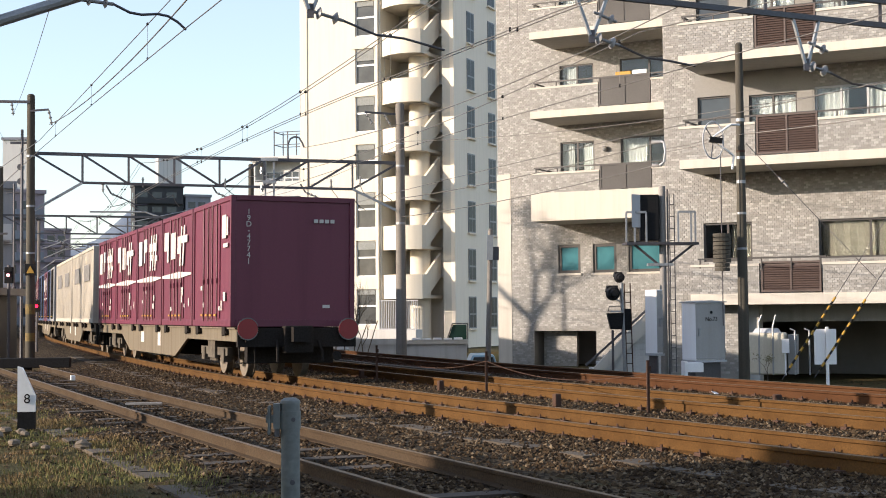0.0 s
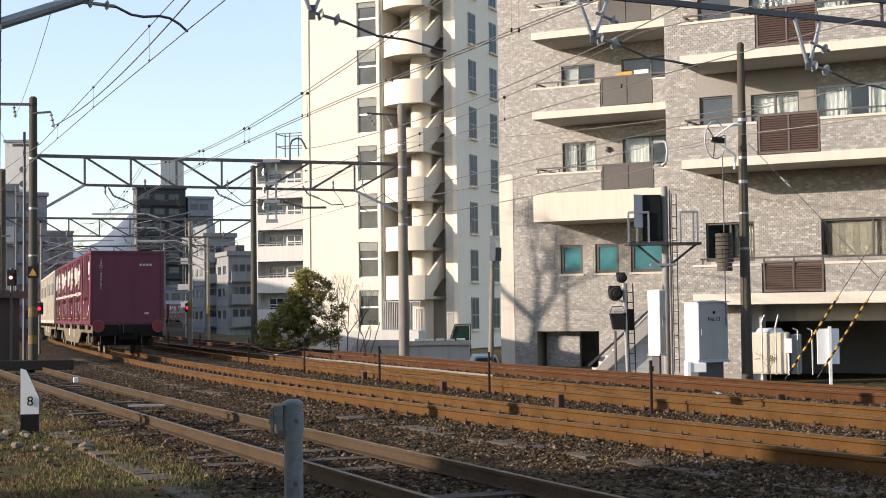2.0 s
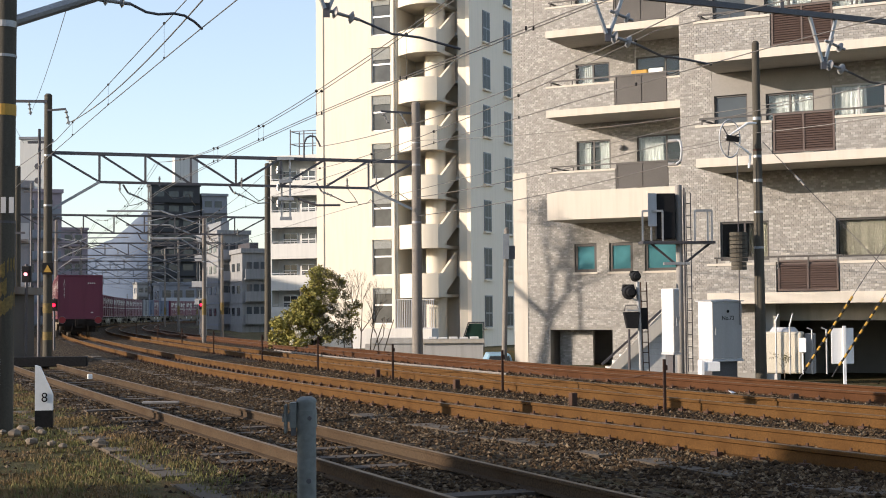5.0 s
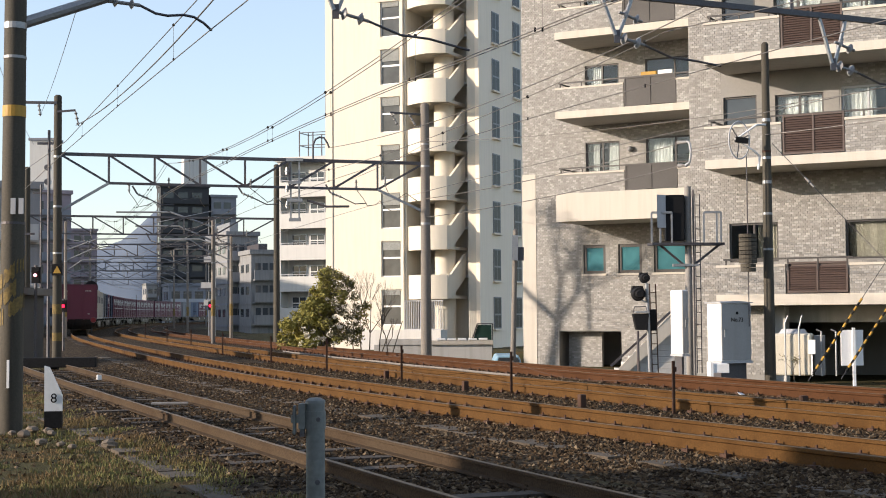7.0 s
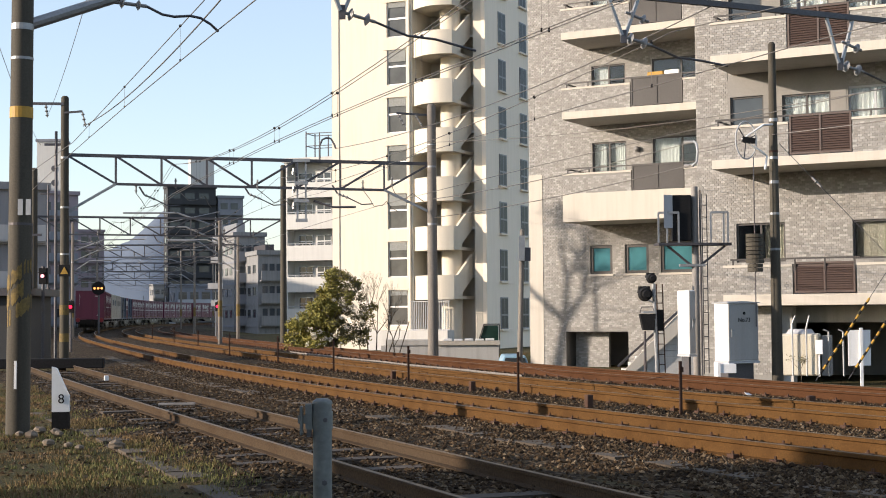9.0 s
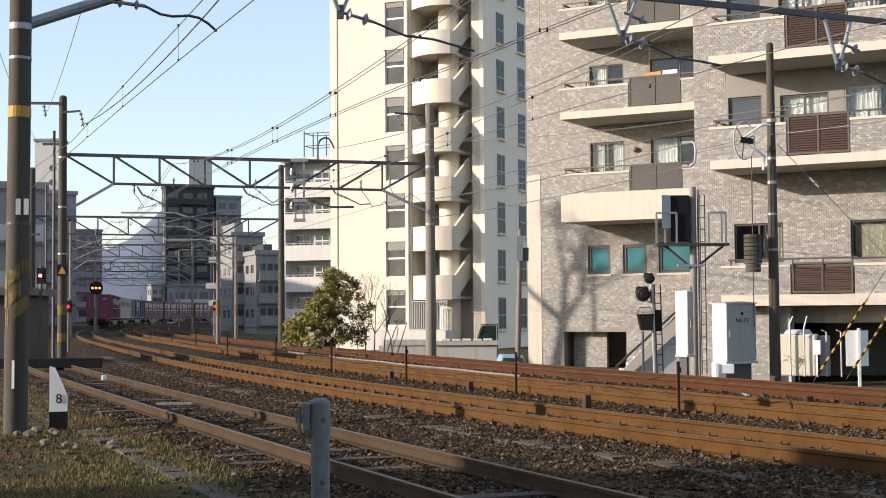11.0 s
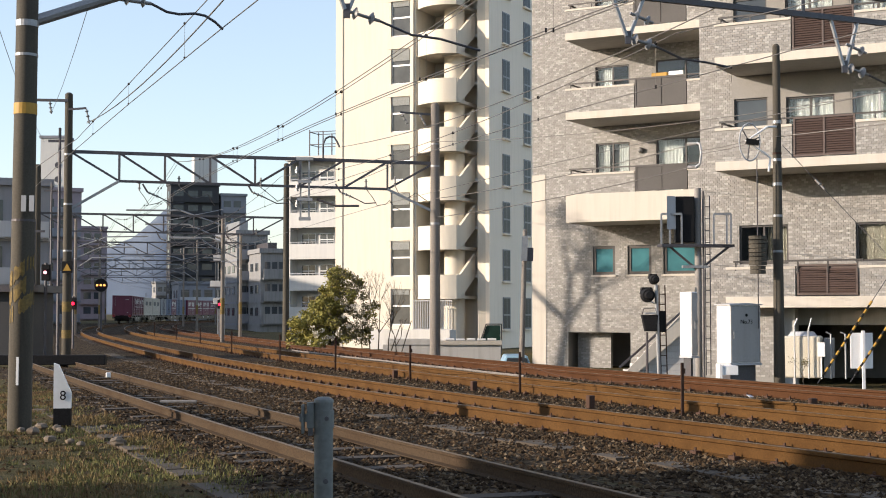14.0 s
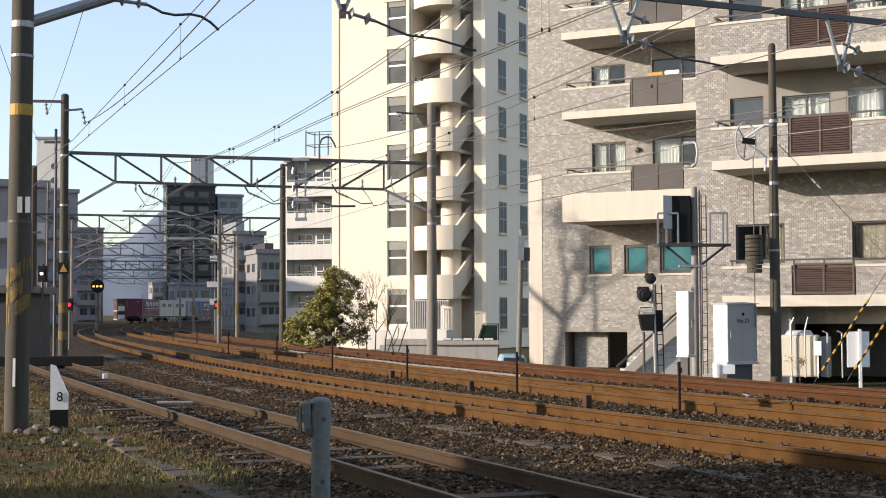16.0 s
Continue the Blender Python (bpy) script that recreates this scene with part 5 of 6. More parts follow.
for x, y, side in ((-10.95, 71.5, -1), (-13.65, 97, -1), (-22.2, 130, -1), (-24.5, 96, 1), (-30.5, 128, 1), (-29.0, 161, -1), (-40.5, 158, 1)):
    c = thing("cantilever", "pale steel cantilever bracket carrying the wires", "cantilever", group="far cantilevers")
    for z, l in ((5.6, 3.0), (4.9, 2.4), (4.2, 1.6)):
        part("arm", Shape().path([(x, y, z), (x + side * l * 0.7, y, z + 0.75), (x + side * l * 1.6, y, z + 0.78)], 0.045, 6), GALV, c)
    part("stay", Shape().tube((x, y, 6.4), (x + side * 3, y, 5.8), 0.025, n=5), GALV, c)
g0 = lambda k, z: (-5.35 + 0.9 * k, 18.2 + 0.42 * k, z)
beam0 = thing("gantry_beam", "dark steel beam over the near tracks with hangers", "gantry beam", group="catenary gantries")
part("top_chord", Shape().beam(g0(0, 6.55), g0(20, 6.55), 0.09, 0.09), STEEL, beam0)
part("bottom_chord", Shape().beam(g0(3.2, 6.13), g0(20, 6.13), 0.08, 0.09), STEEL, beam0)
part("knee_brace", Shape().tube(g0(0.1, 4.95), g0(3.2, 6.2), 0.075, n=10), GALV, beam0, "grey tubular knee brace")
for k in (5, 7.5, 10, 12.5, 15, 17.5):
    part("post", Shape().beam(g0(k, 6.13), g0(k, 6.55), 0.05, 0.05), STEEL, beam0)


def insulators(parent, a, b, n=2, r=0.075):
    """Ribbed porcelain insulators strung from a to b."""
    s = Shape().tube(a, b, 0.025, n=8)
    for i in range(n):
        c = along(a, b, (i + 0.5) / n)
        d = tuple((q - p) * 0.06 for p, q in zip(a, b))
        s.tube(c, tuple(p + q for p, q in zip(c, d)), r, r * 0.55, n=12)
        s.tube(tuple(p - q for p, q in zip(c, d)), c, r * 0.5, r * 0.95, n=12)
    part("insulator", s, PORCELAIN, parent)


def pull_off(k, z, reach, drop, label):
    """A V-shaped hanger under the near beam with insulators and a curved steady arm."""
    h = thing("steady_arm", label, "steady arm", group="steady arms")
    part("hanger", Shape().beam(g0(k - 0.28, 6.1), g0(k - 0.03, z), 0.045, 0.045).beam(g0(k + 0.28, 6.1), g0(k + 0.03, z), 0.045, 0.045), GALV, h)
    part("clamp", Shape().beam(g0(k, z + 0.08), g0(k, z - 0.12), 0.09, 0.05), STEEL, h)
    p = g0(k, z - 0.02)
    q = g0(k + 0.5, z - 0.12)
    insulators(h, p, q, 2, 0.095)
    insulators(h, g0(k + 0.04, z + 0.36), g0(k + 0.46, z + 0.24), 2, 0.085)
    pts = [q, g0(k + 1.0, z - 0.28), g0(k + 1.45, z - 0.3), g0(k + reach, z - drop)]
    part("arm", Shape().path(pts, 0.018, 8), STEEL, h)


pull_off(4.44, 5.5, 2.1, 0.42, "steel steady arm with ribbed insulators")
pull_off(9.1, 5.5, 1.95, 0.35, "steel steady arm with ribbed insulators")
pull_off(13.35, 5.35, 2.3, 0.45, "steel steady arm with ribbed insulators")
side_arm = thing("steady_arm", "long curved steady arm over the siding", "steady arm", group="steady arms")
insulators(side_arm, (-4.25, 18.7, 5.35), (-3.85, 18.85, 5.32))
part("arm", Shape().path([(-3.85, 18.85, 5.32), (-3.65, 18.9, 5.22), (-3.5, 18.95, 5.2), (-3.3, 19.0, 5.22), (-3.17, 19.05, 5.2), (-3.05, 19.1, 5.13), (-2.96, 19.2, 5.05)], 0.018, 8), STEEL, side_arm)


def wire(points, r, label, group="overhead wires"):
    cu = bpy.data.curves.new("overhead_wire", "CURVE")
    cu.dimensions, cu.bevel_depth, cu.bevel_resolution = "3D", r, 1
    sp_ = cu.splines.new("POLY")
    sp_.points.add(len(points) - 1)
    for p, co in zip(sp_.points, points):
        p.co = (*co, 1)
    tmp = bpy.data.objects.new("overhead_wire", cu)
    scene.collection.objects.link(tmp)
    bpy.context.view_layer.update()
    me = bpy.data.meshes.new_from_object(tmp.evaluated_get(bpy.context.evaluated_depsgraph_get()))
    bpy.data.objects.remove(tmp)
    me.materials.clear()
    me.materials.append(WIRE)
    return tagged(new("overhead_wire", me), label, "overhead wire", group)


def sagging(a, b, sag, n=14):
    return [(*along(a, b, i / n)[:2], along(a, b, i / n)[2] - sag * 4 * (i / n) * (1 - i / n)) for i in range(n + 1)]


SUPPORTS = (-12, 20.7, 44.2, 70.5, 98, 130, 160, 205, 250, 298)


def line_wires(side, contact, support, twin=0.0, drops=(), clear=0.28):
    """Contact wire over one main track and, where it has droppers, its sagging messenger; twin: the gap of a doubled pair."""
    low, top = [], []
    for k, (ya, yb) in enumerate(zip(SUPPORTS[:-1], SUPPORTS[1:])):
        sa, sb = run_at(ya), run_at(yb)
        za = 0.15 if k % 2 else -0.15
        for i in range(12):
            f = i / 12
            s = sa + (sb - sa) * f
            off = side + za * (1 - 2 * f)
            low.append(tuple(on_line(s, off, contact)[0]))
            top.append(tuple(on_line(s, off, support - (support - contact - clear) * 4 * f * (1 - f))[0]))
    shifts = (0.0, twin) if twin else (0.0,)
    for d in shifts:
        wire([(x + d, y, z) for x, y, z in low], 0.0075, "contact wire following the track")
        if drops:
            wire([(x + d, y, z) for x, y, z in top], 0.0075, "sagging messenger wire over the track")
    at_y = lambda pts, y: tuple(float(np.interp(y, [p[1] for p in pts], [p[i] for p in pts])) for i in range(3))
    for y in drops:
        for d in shifts:
            p, q = at_y(low, y), at_y(top, y)
            p, q = (p[0] + d, *p[1:]), (q[0] + d, *q[1:])
            drop = thing("dropper", "thin dropper with a dark bead between two wires", "dropper", group="wire droppers")
            part("rod", Shape().tube(p, q, 0.003, n=5), WIRE, drop)
            part("bead", Shape().ball(q, 0.03, 8), BLACK, drop)
            part("clip", Shape().box(p[0] - 0.012, p[1] - 0.03, p[2] - 0.02, p[0] + 0.012, p[1] + 0.03, p[2] + 0.03), BLACK, drop)


line_wires(0.0, 4.97, 5.9, 0.1, (18.9, 22.9, 26.9, 30.9, 35.3, 39.8, 49, 54, 59, 64))
line_wires(GAPS[1], 4.8, 5.55, 0.0, (22.6, 26.4, 30.3, 34.2, 38.5, 48, 53.5, 59, 64.5), clear=0.2)
line_wires(GAPS[2], 4.7, 5.2)
sid = [(siding_x(y), y) for y in (-6, 0, 8, 14, 19.2, 26, 33, 43)]
wire([(x, y, 5.03) for x, y in sid], 0.008, "dark contact wire over the siding")
wire([(x, y, z) for (x, y), z in zip(sid, (5.9, 5.6, 5.5, 5.5, 5.62, 5.4, 5.25, 5.6))], 0.008, "messenger wire over the siding")
for y, z in ((21.3, 5.555), (26.0, 5.4), (30.4, 5.305)):
    drop = thing("dropper", "thin dropper with a dark bead between two wires", "dropper", group="wire droppers")
    part("rod", Shape().tube((siding_x(y), y, 5.03), (siding_x(y), y, z), 0.003, n=5), WIRE, drop)
    part("bead", Shape().ball((siding_x(y), y, z), 0.022, 8), BLACK, drop)
    part("clip", Shape().ball((siding_x(y), y, 5.04), 0.018, 6), BLACK, drop)
wire(sagging((-2.2, 18.5, 6.06), (-10.73, 43.2, 6.97), 0.33), 0.013, "thick feeder cable to the gantry pole")
wire(sagging((-4.2, 18, 6.05), (-11.8, 43.2, 7.3), 0.2), 0.006, "thin feeder wire beside the siding")
wire(sagging((-6.2, 18.2, 6.6), (-12.0, 43.2, 6.4), 0.35), 0.006, "thin feeder wire beside the siding")
wire(sagging((7.4, 32.3, 5.2), (16, 22, 6.0), 0.25), 0.012, "anchor wire from the stout pole")
wire(sagging((5.82, 33.1, 5.15), (-0.3, 44.9, 4.81), 0.12), 0.012, "anchored wire strung from the tension yoke")
wire(sagging((5.78, 33.1, 4.62), (-0.3, 44.9, 4.23), 0.12), 0.012, "anchored wire strung from the tension yoke")
for dz in (0.0, 0.07):
    wire(sagging((5.92, 33.0, 4.9 + dz), (6.82, 32.0, 5.02 + dz), 0.02), 0.01, "short cable from the yoke to the tension wheel")
wire(sagging((-3.2, 44.2, 6.35), (4.3, 22.6, 6.06), 0.33), 0.01, "dark feeder wire from the gantry beam")
yoke = thing("tension_yoke", "pale steel yoke joining two anchored wires", "tension yoke")
part("bar", Shape().path([(5.84, 33.1, 5.17), (5.9, 33.05, 5.12), (5.92, 33.0, 4.92), (5.9, 33.05, 4.68), (5.8, 33.1, 4.6)], 0.028, 8), PAINTGREY, yoke)
for z0, z1 in ((5.16, 5.15), (4.62, 4.6)):
    part("wire_clamp", Shape().tube((5.68, 33.3, z0), (5.84, 33.1, z1), 0.05, 0.03, n=10), PORCELAIN, yoke)
wire(sagging((14, 24, 6.3), (-0.3, 44.9, 6.6), 0.5), 0.009, "feeder wire along the third track")
wire(sagging((-0.3, 44.9, 6.5), (-7.75, 71, 6.9), 0.3), 0.009, "feeder wire along the third track")

arm_l = thing("pole_arm", "steel cross-arm with strung insulators on the gantry pole", "cross-arm")
part("cross_arm", Shape().beam((-12.9, 43.2, 7.68), (-11.3, 43.2, 7.65), 0.06, 0.08).beam((-11.3, 43.2, 7.38), (-10.75, 43.2, 7.42), 0.05, 0.06), STEEL, arm_l)
insulators(arm_l, (-11.85, 43.2, 7.62), (-11.8, 43.2, 7.25), 3, 0.06)
insulators(arm_l, (-10.75, 43.2, 7.4), (-10.65, 43.2, 6.95), 3, 0.06)
arm_m = thing("pole_arm", "short steel arm with two strings of insulators", "cross-arm")
part("cross_arm", Shape().beam((-1.35, 44.7, 7.5), (-0.3, 44.9, 7.45), 0.05, 0.06), STEEL, arm_m)
insulators(arm_m, (-1.3, 44.7, 7.45), (-1.1, 44.7, 7.1), 3, 0.06)
insulators(arm_m, (-0.75, 44.8, 7.45), (-0.55, 44.8, 7.1), 3, 0.06)
frame_m = thing("switch_frame", "galvanised switch frame hanging from the gantry beam", "switch gear")
for x in (-4.4, -4.14):
    part("upright", Shape().beam((x, 44.32, 6.0), (x, 44.32, 4.1), 0.05, 0.05), GALV, frame_m)
for z, w in ((6.0, 0.26), (5.3, 0.2), (4.75, 0.24), (4.15, 0.18)):
    part("plate", Shape().box(-4.27 - w, 44.24, z - 0.05, -4.27 + w, 44.34, z + 0.05), GALV, frame_m)
for z in (5.55, 5.0, 4.5):
    part("switch_insulator", Shape().tube((-4.5, 44.2, z), (-4.5, 44.2, z + 0.2), 0.05, 0.035, n=10).tube((-4.5, 44.2, z + 0.06), (-4.5, 44.2, z + 0.1), 0.075, n=10), PORCELAIN, frame_m)
part("arm", Shape().path([(-3.9, 44.32, 4.75), (-3.3, 44.32, 4.55), (-2.6, 44.32, 4.55)], 0.035, 8), STEEL, frame_m)
hoop = thing("steady_arm", "bent steel tube arm rising over the gantry beam", "steady arm", group="steady arms")
part("arm", Shape().path([(-3.7, 44.2, 6.0), (-3.7, 44.2, 6.45), (-3.62, 44.2, 6.62), (-3.5, 44.2, 6.68), (-3.36, 44.2, 6.66), (-3.26, 44.2, 6.5), (-3.2, 44.2, 6.35)], 0.03, 8), STEEL, hoop)
for x0 in (-9.2, -6.0, -3.3):
    h = thing("steady_arm", "small steady arm under the gantry beam", "steady arm", group="steady arms")
    part("hanger", Shape().beam((x0, 44, 5.2), (x0 + 0.15, 44, 4.95), 0.05, 0.05), STEEL, h)
    insulators(h, (x0 + 0.15, 44, 4.95), (x0 + 0.5, 44, 4.8), 3, 0.055)
    part("arm", Shape().path([(x0 + 0.5, 44, 4.8), (x0 + 0.9, 44, 4.6), (x0 + 1.25, 44, 4.62)], 0.018, 8), STEEL, h)

jumps = random.Random(41)
for x0, y0, z0 in ((-9.3, 44.0, 5.0), (-8.1, 44.05, 5.15), (-5.6, 44.1, 5.1), (-2.4, 44.6, 5.1), (-1.5, 44.7, 5.2), (-16.6, 69.8, 5.2), (-13.4, 70.2, 5.2), (-10.6, 70.6, 5.2), (-9.2, 70.8, 5.1), (-20.5, 96.4, 5.3), (-17.6, 96.6, 5.3), (-27.5, 128.6, 5.4)):
    jump = thing("jumper_cable", "slack jumper cable looping under a gantry beam", "jumper cable", group="jumper cables")
    k = 1 + (y0 - 44) / 120
    pts, x, z = [(x0, y0, z0)], x0, z0
    for i in range(6):
        x += jumps.uniform(0.08, 0.3)
        z += (-0.28, -0.18, 0.05, 0.12, -0.2, -0.1)[i] * jumps.uniform(0.6, 1.3)
        pts.append((x, y0 + 0.1 * i, z))
    part("cable", Shape().path(pts, 0.012 * k, 6), WIRE, jump)
    insulators(jump, (x0, y0, z0 + 0.3), (x0, y0, z0), 2, 0.055 * k)
for f in (0.2, 0.47, 0.75):
    x0, y0, _ = along((-19.5, 69.5, 0), (-7.8, 71, 0), f)
    h = thing("steady_arm", "small steady arm under the second gantry", "steady arm", group="steady arms")
    part("hanger", Shape().beam((x0, y0, 5.25), (x0 + 0.2, y0, 4.9), 0.06, 0.06), STEEL, h)
    insulators(h, (x0 + 0.2, y0, 4.9), (x0 + 0.6, y0, 4.75), 3, 0.065)
    part("arm", Shape().path([(x0 + 0.6, y0, 4.75), (x0 + 1.0, y0, 4.55), (x0 + 1.5, y0, 4.6)], 0.025, 8), STEEL, h)
for x, y, top, boxes in ((-15.4, 100, 8.4, ((2.2, 0.5), (3.4, 0.7), (5.2, 0.5), (6.6, 0.4))),):
    lm = thing("ladder_mast", "slim steel ladder mast with small equipment boxes", "equipment mast", pose(x, y, -0.3), group="ladder masts")
    for dx in (-0.22, 0.22):
        part("upright", Shape().beam((dx, 0, 0), (dx, 0, top), 0.07, 0.07), GALV, lm)
    for k in range(int(top / 0.45)):
        part("rung", Shape().box(-0.2, -0.02, 0.4 + k * 0.45, 0.2, 0.02, 0.44 + k * 0.45), STEEL, lm)
    for z, w in boxes:
        part("equipment_box", Shape().box(-w, -0.35, z, w * 0.4, -0.05, z + 0.4), PAINTGREY, lm, bevel=0.015)
        part("platform", Shape().box(-w - 0.2, -0.45, z - 0.08, w, 0.1, z - 0.02), STEEL, lm)
for x, y, top in ((-13.35, 50, 8.0), (-15.9, 56, 5.2), (-20.7, 76, 8.5), (-29.2, 105, 7.0)):
    lp = thing("lineside_post", "thin dark lineside post with a cross-piece", "post", pose(x, y, -0.3), group="lineside posts")
    part("shaft", Shape().tube((0, 0, 0), (0, 0, top), 0.06, 0.05, n=8), STEEL, lp)
    part("cross_piece", Shape().box(-0.4, -0.04, top - 0.5, 0.4, 0.04, top - 0.42), STEEL, lp)

# tension gear on the stout pole: pulley wheel, yoke and stacked weights
gear = thing("tensioner", "grey spoked tensioner with a pale lever on the stout pole", "tensioner")
ring = [Vector((6.82 + 0.25 * math.cos(a), 32.0 + 0.1 * math.cos(a), 5.05 + 0.42 * math.sin(a))) for a in np.linspace(0, 2 * math.pi, 33)]
part("rim", Shape().path([tuple(p) for p in ring], 0.017, 8), PAINTGREY, gear)
spk = Shape()
for a in (0.3, 2.4, 4.5):
    spk.tube((6.82, 32.0, 5.05), (6.82 + 0.25 * math.cos(a), 32.0 + 0.1 * math.cos(a), 5.05 + 0.42 * math.sin(a)), 0.012, n=6)
part("spokes", spk, STEEL, gear)
part("hub", Shape().tube((6.82, 31.93, 5.05), (6.82, 32.07, 5.05), 0.06, n=12), STEEL, gear)
part("yoke", Shape().path([(7.46, 32.2, 5.42), (7.23, 32.05, 5.4), (6.71, 31.9, 5.06), (7.17, 32.05, 4.8), (7.3, 32.1, 4.7), (7.26, 32.1, 4.4)], 0.026, 8), PAINTWHITE, gear)
part("lever", Shape().beam((6.72, 31.88, 5.06), (7.0, 31.9, 5.02), 0.08, 0.12), BLACK, gear)
weights = thing("counterweight", "stack of grey concrete tension weights on a rod", "counterweight")
for i in range(9):
    part("weight", Shape().tube((7.0, 32.1, 2.12 + i * 0.095), (7.0, 32.1, 2.2 + i * 0.095), 0.2 if i > 1 else 0.17, n=18), CONCRETE, weights)
part("rod", Shape().tube((7.0, 32.1, 0.9), (7.0, 32.1, 4.7), 0.012, n=6), STEEL, weights)
for i, (a, b) in enumerate((((8.12, 31.0, -0.1), (9.2, 31.0, 1.5)), ((8.68, 30.5, -0.05), (9.7, 30.5, 1.45)))):
    g = thing("guy_wire", "anchor guy wire in a yellow and black sleeve", "guy wire", group="anchor guys")
    top = along(a, b, 2.2)
    part("cable", Shape().tube(along(a, b, -0.1), top, 0.008, n=6), STEEL, g)
    for k in range(18):
        part("sleeve", Shape().tube(along(a, b, k / 18), along(a, b, (k + 1) / 18), 0.027 if k % 2 else 0.024, n=8), YELLOW if k % 2 else BLACK, g)
g = thing("guy_wire", "slanting guy wire with a dark insulator", "guy wire", group="anchor guys")
part("cable", Shape().tube((7.6, 32.2, 5.0), (10.1, 31.0, 1.9), 0.009, n=6), STEEL, g)
insulators(g, (8.25, 31.9, 4.2), (8.42, 31.8, 3.98), 1, 0.06)


# -- signals and lineside boxes --
def back_signal():
    m = thing("signal_mast", "signal mast with a black head and a railed platform", "signal mast")
    part("pole", Shape().tube((5.97, 33.8, -0.4), (5.97, 33.8, 4.18), 0.085, 0.08, n=14), MAST, m, smooth=True)
    part("conduit", Shape().tube((6.08, 33.72, -0.3), (6.08, 33.72, 4.1), 0.022, n=8), STEEL, m)
    lad = Shape().beam((6.13, 33.75, -0.2), (6.13, 33.75, 4.0), 0.02, 0.02).beam((6.26, 33.85, -0.2), (6.26, 33.85, 4.0), 0.02, 0.02)
    for i in range(14):
        lad.beam((6.13, 33.75, 0.1 + i * 0.28), (6.26, 33.85, 0.1 + i * 0.28), 0.015, 0.015)
    part("ladder", lad, STEEL, m, "thin steel ladder")
    part("head", Shape().box(5.42, 33.6, 2.9, 5.86, 33.85, 3.97), BLACK, m, "black signal head", bevel=0.02)
    part("hood", Shape().prism([(5.2, 33.5), (5.42, 33.6), (5.42, 33.7), (5.22, 33.56)], 3.2, 3.97), PAINTGREY, m)
    part("deck", Shape().beam((5.05, 33.7, 2.82), (6.78, 33.9, 2.82), 0.45, 0.06), STEEL, m)
    for xs in ((5.08, 5.28, 5.55), (6.3, 6.6, 6.7)):
        for x in xs:
            part("railing_post", Shape().box(x - 0.02, 33.55, 2.85, x + 0.02, 33.59, 3.56), GALV, m)
        part("railing", Shape().box(xs[0], 33.54, 3.53, xs[-1], 33.6, 3.58), GALV, m)
    for a, b in (((5.3, 33.75, 2.8), (5.9, 33.8, 2.3)), ((6.7, 33.85, 2.8), (6.05, 33.8, 2.3))):
        part("strut", Shape().beam(a, b, 0.05, 0.05), STEEL, m)
    part("bracket", Shape().box(5.6, 33.7, 2.3, 6.2, 33.9, 2.36), GALV, m)


def colour_signal():
    m = thing("colour_light_signal", "black colour light signal on a slim grey post", "railway signal")
    part("post", Shape().tube((5.04, 33.8, -0.3), (4.98, 33.8, 1.9), 0.045, n=10), GALV, m)
    for x, z, r in ((4.93, 2.03, 0.12), (4.78, 1.66, 0.17)):
        part("lamp_head", Shape().tube((x, 33.6, z), (x, 33.85, z), r * 0.85, r, n=20), BLACK, m, bevel=0.015)
        part("rear_cover", Shape().tube((x, 33.5, z), (x, 33.6, z), r * 0.45, r * 0.62, n=16), BLACK, m)
        part("visor", Shape().slab([(x - r * 0.9, z + r * 0.2), (x + r * 0.9, z + r * 0.2), (x + r * 0.7, z + r * 1.12), (x - r * 0.7, z + r * 1.12)], 33.85, 34.1), BLACK, m)
        part("arm", Shape().beam((x, 33.75, z - r * 0.6), (5.0, 33.8, z - r * 1.3), 0.03, 0.03), GALV, m)
    part("lower_head", Shape().slab([(4.7, 0.82), (4.96, 0.82), (5.0, 1.2), (4.62, 1.2)], 33.6, 33.85), BLACK, m, bevel=0.015)
    part("cage", Shape().path([(4.62, 33.58, 1.22), (4.66, 33.58, 1.36), (4.92, 33.58, 1.36), (4.96, 33.58, 1.22)], 0.012, 6), STEEL, m)
    part("route_box", Shape().box(5.02, 33.8, 0.8, 5.2, 34.0, 1.3), BLACK, m)
    part("step", Shape().box(4.7, 33.55, 1.22, 5.0, 33.9, 1.26), GALV, m)
    lad = Shape().beam((5.1, 33.9, -0.2), (5.06, 33.9, 1.9), 0.025, 0.025).beam((5.24, 33.9, -0.2), (5.2, 33.9, 1.9), 0.025, 0.025)
    for i in range(8):
        lad.box(5.08, 33.88, 0.0 + i * 0.24, 5.22, 33.92, 0.02 + i * 0.24)
    part("ladder", lad, RUSTDARK, m)
    part("stem", Shape().tube((4.76, 33.8, -0.3), (4.76, 33.8, 0.8), 0.03, n=8), STEEL, m)


back_signal()
colour_signal()


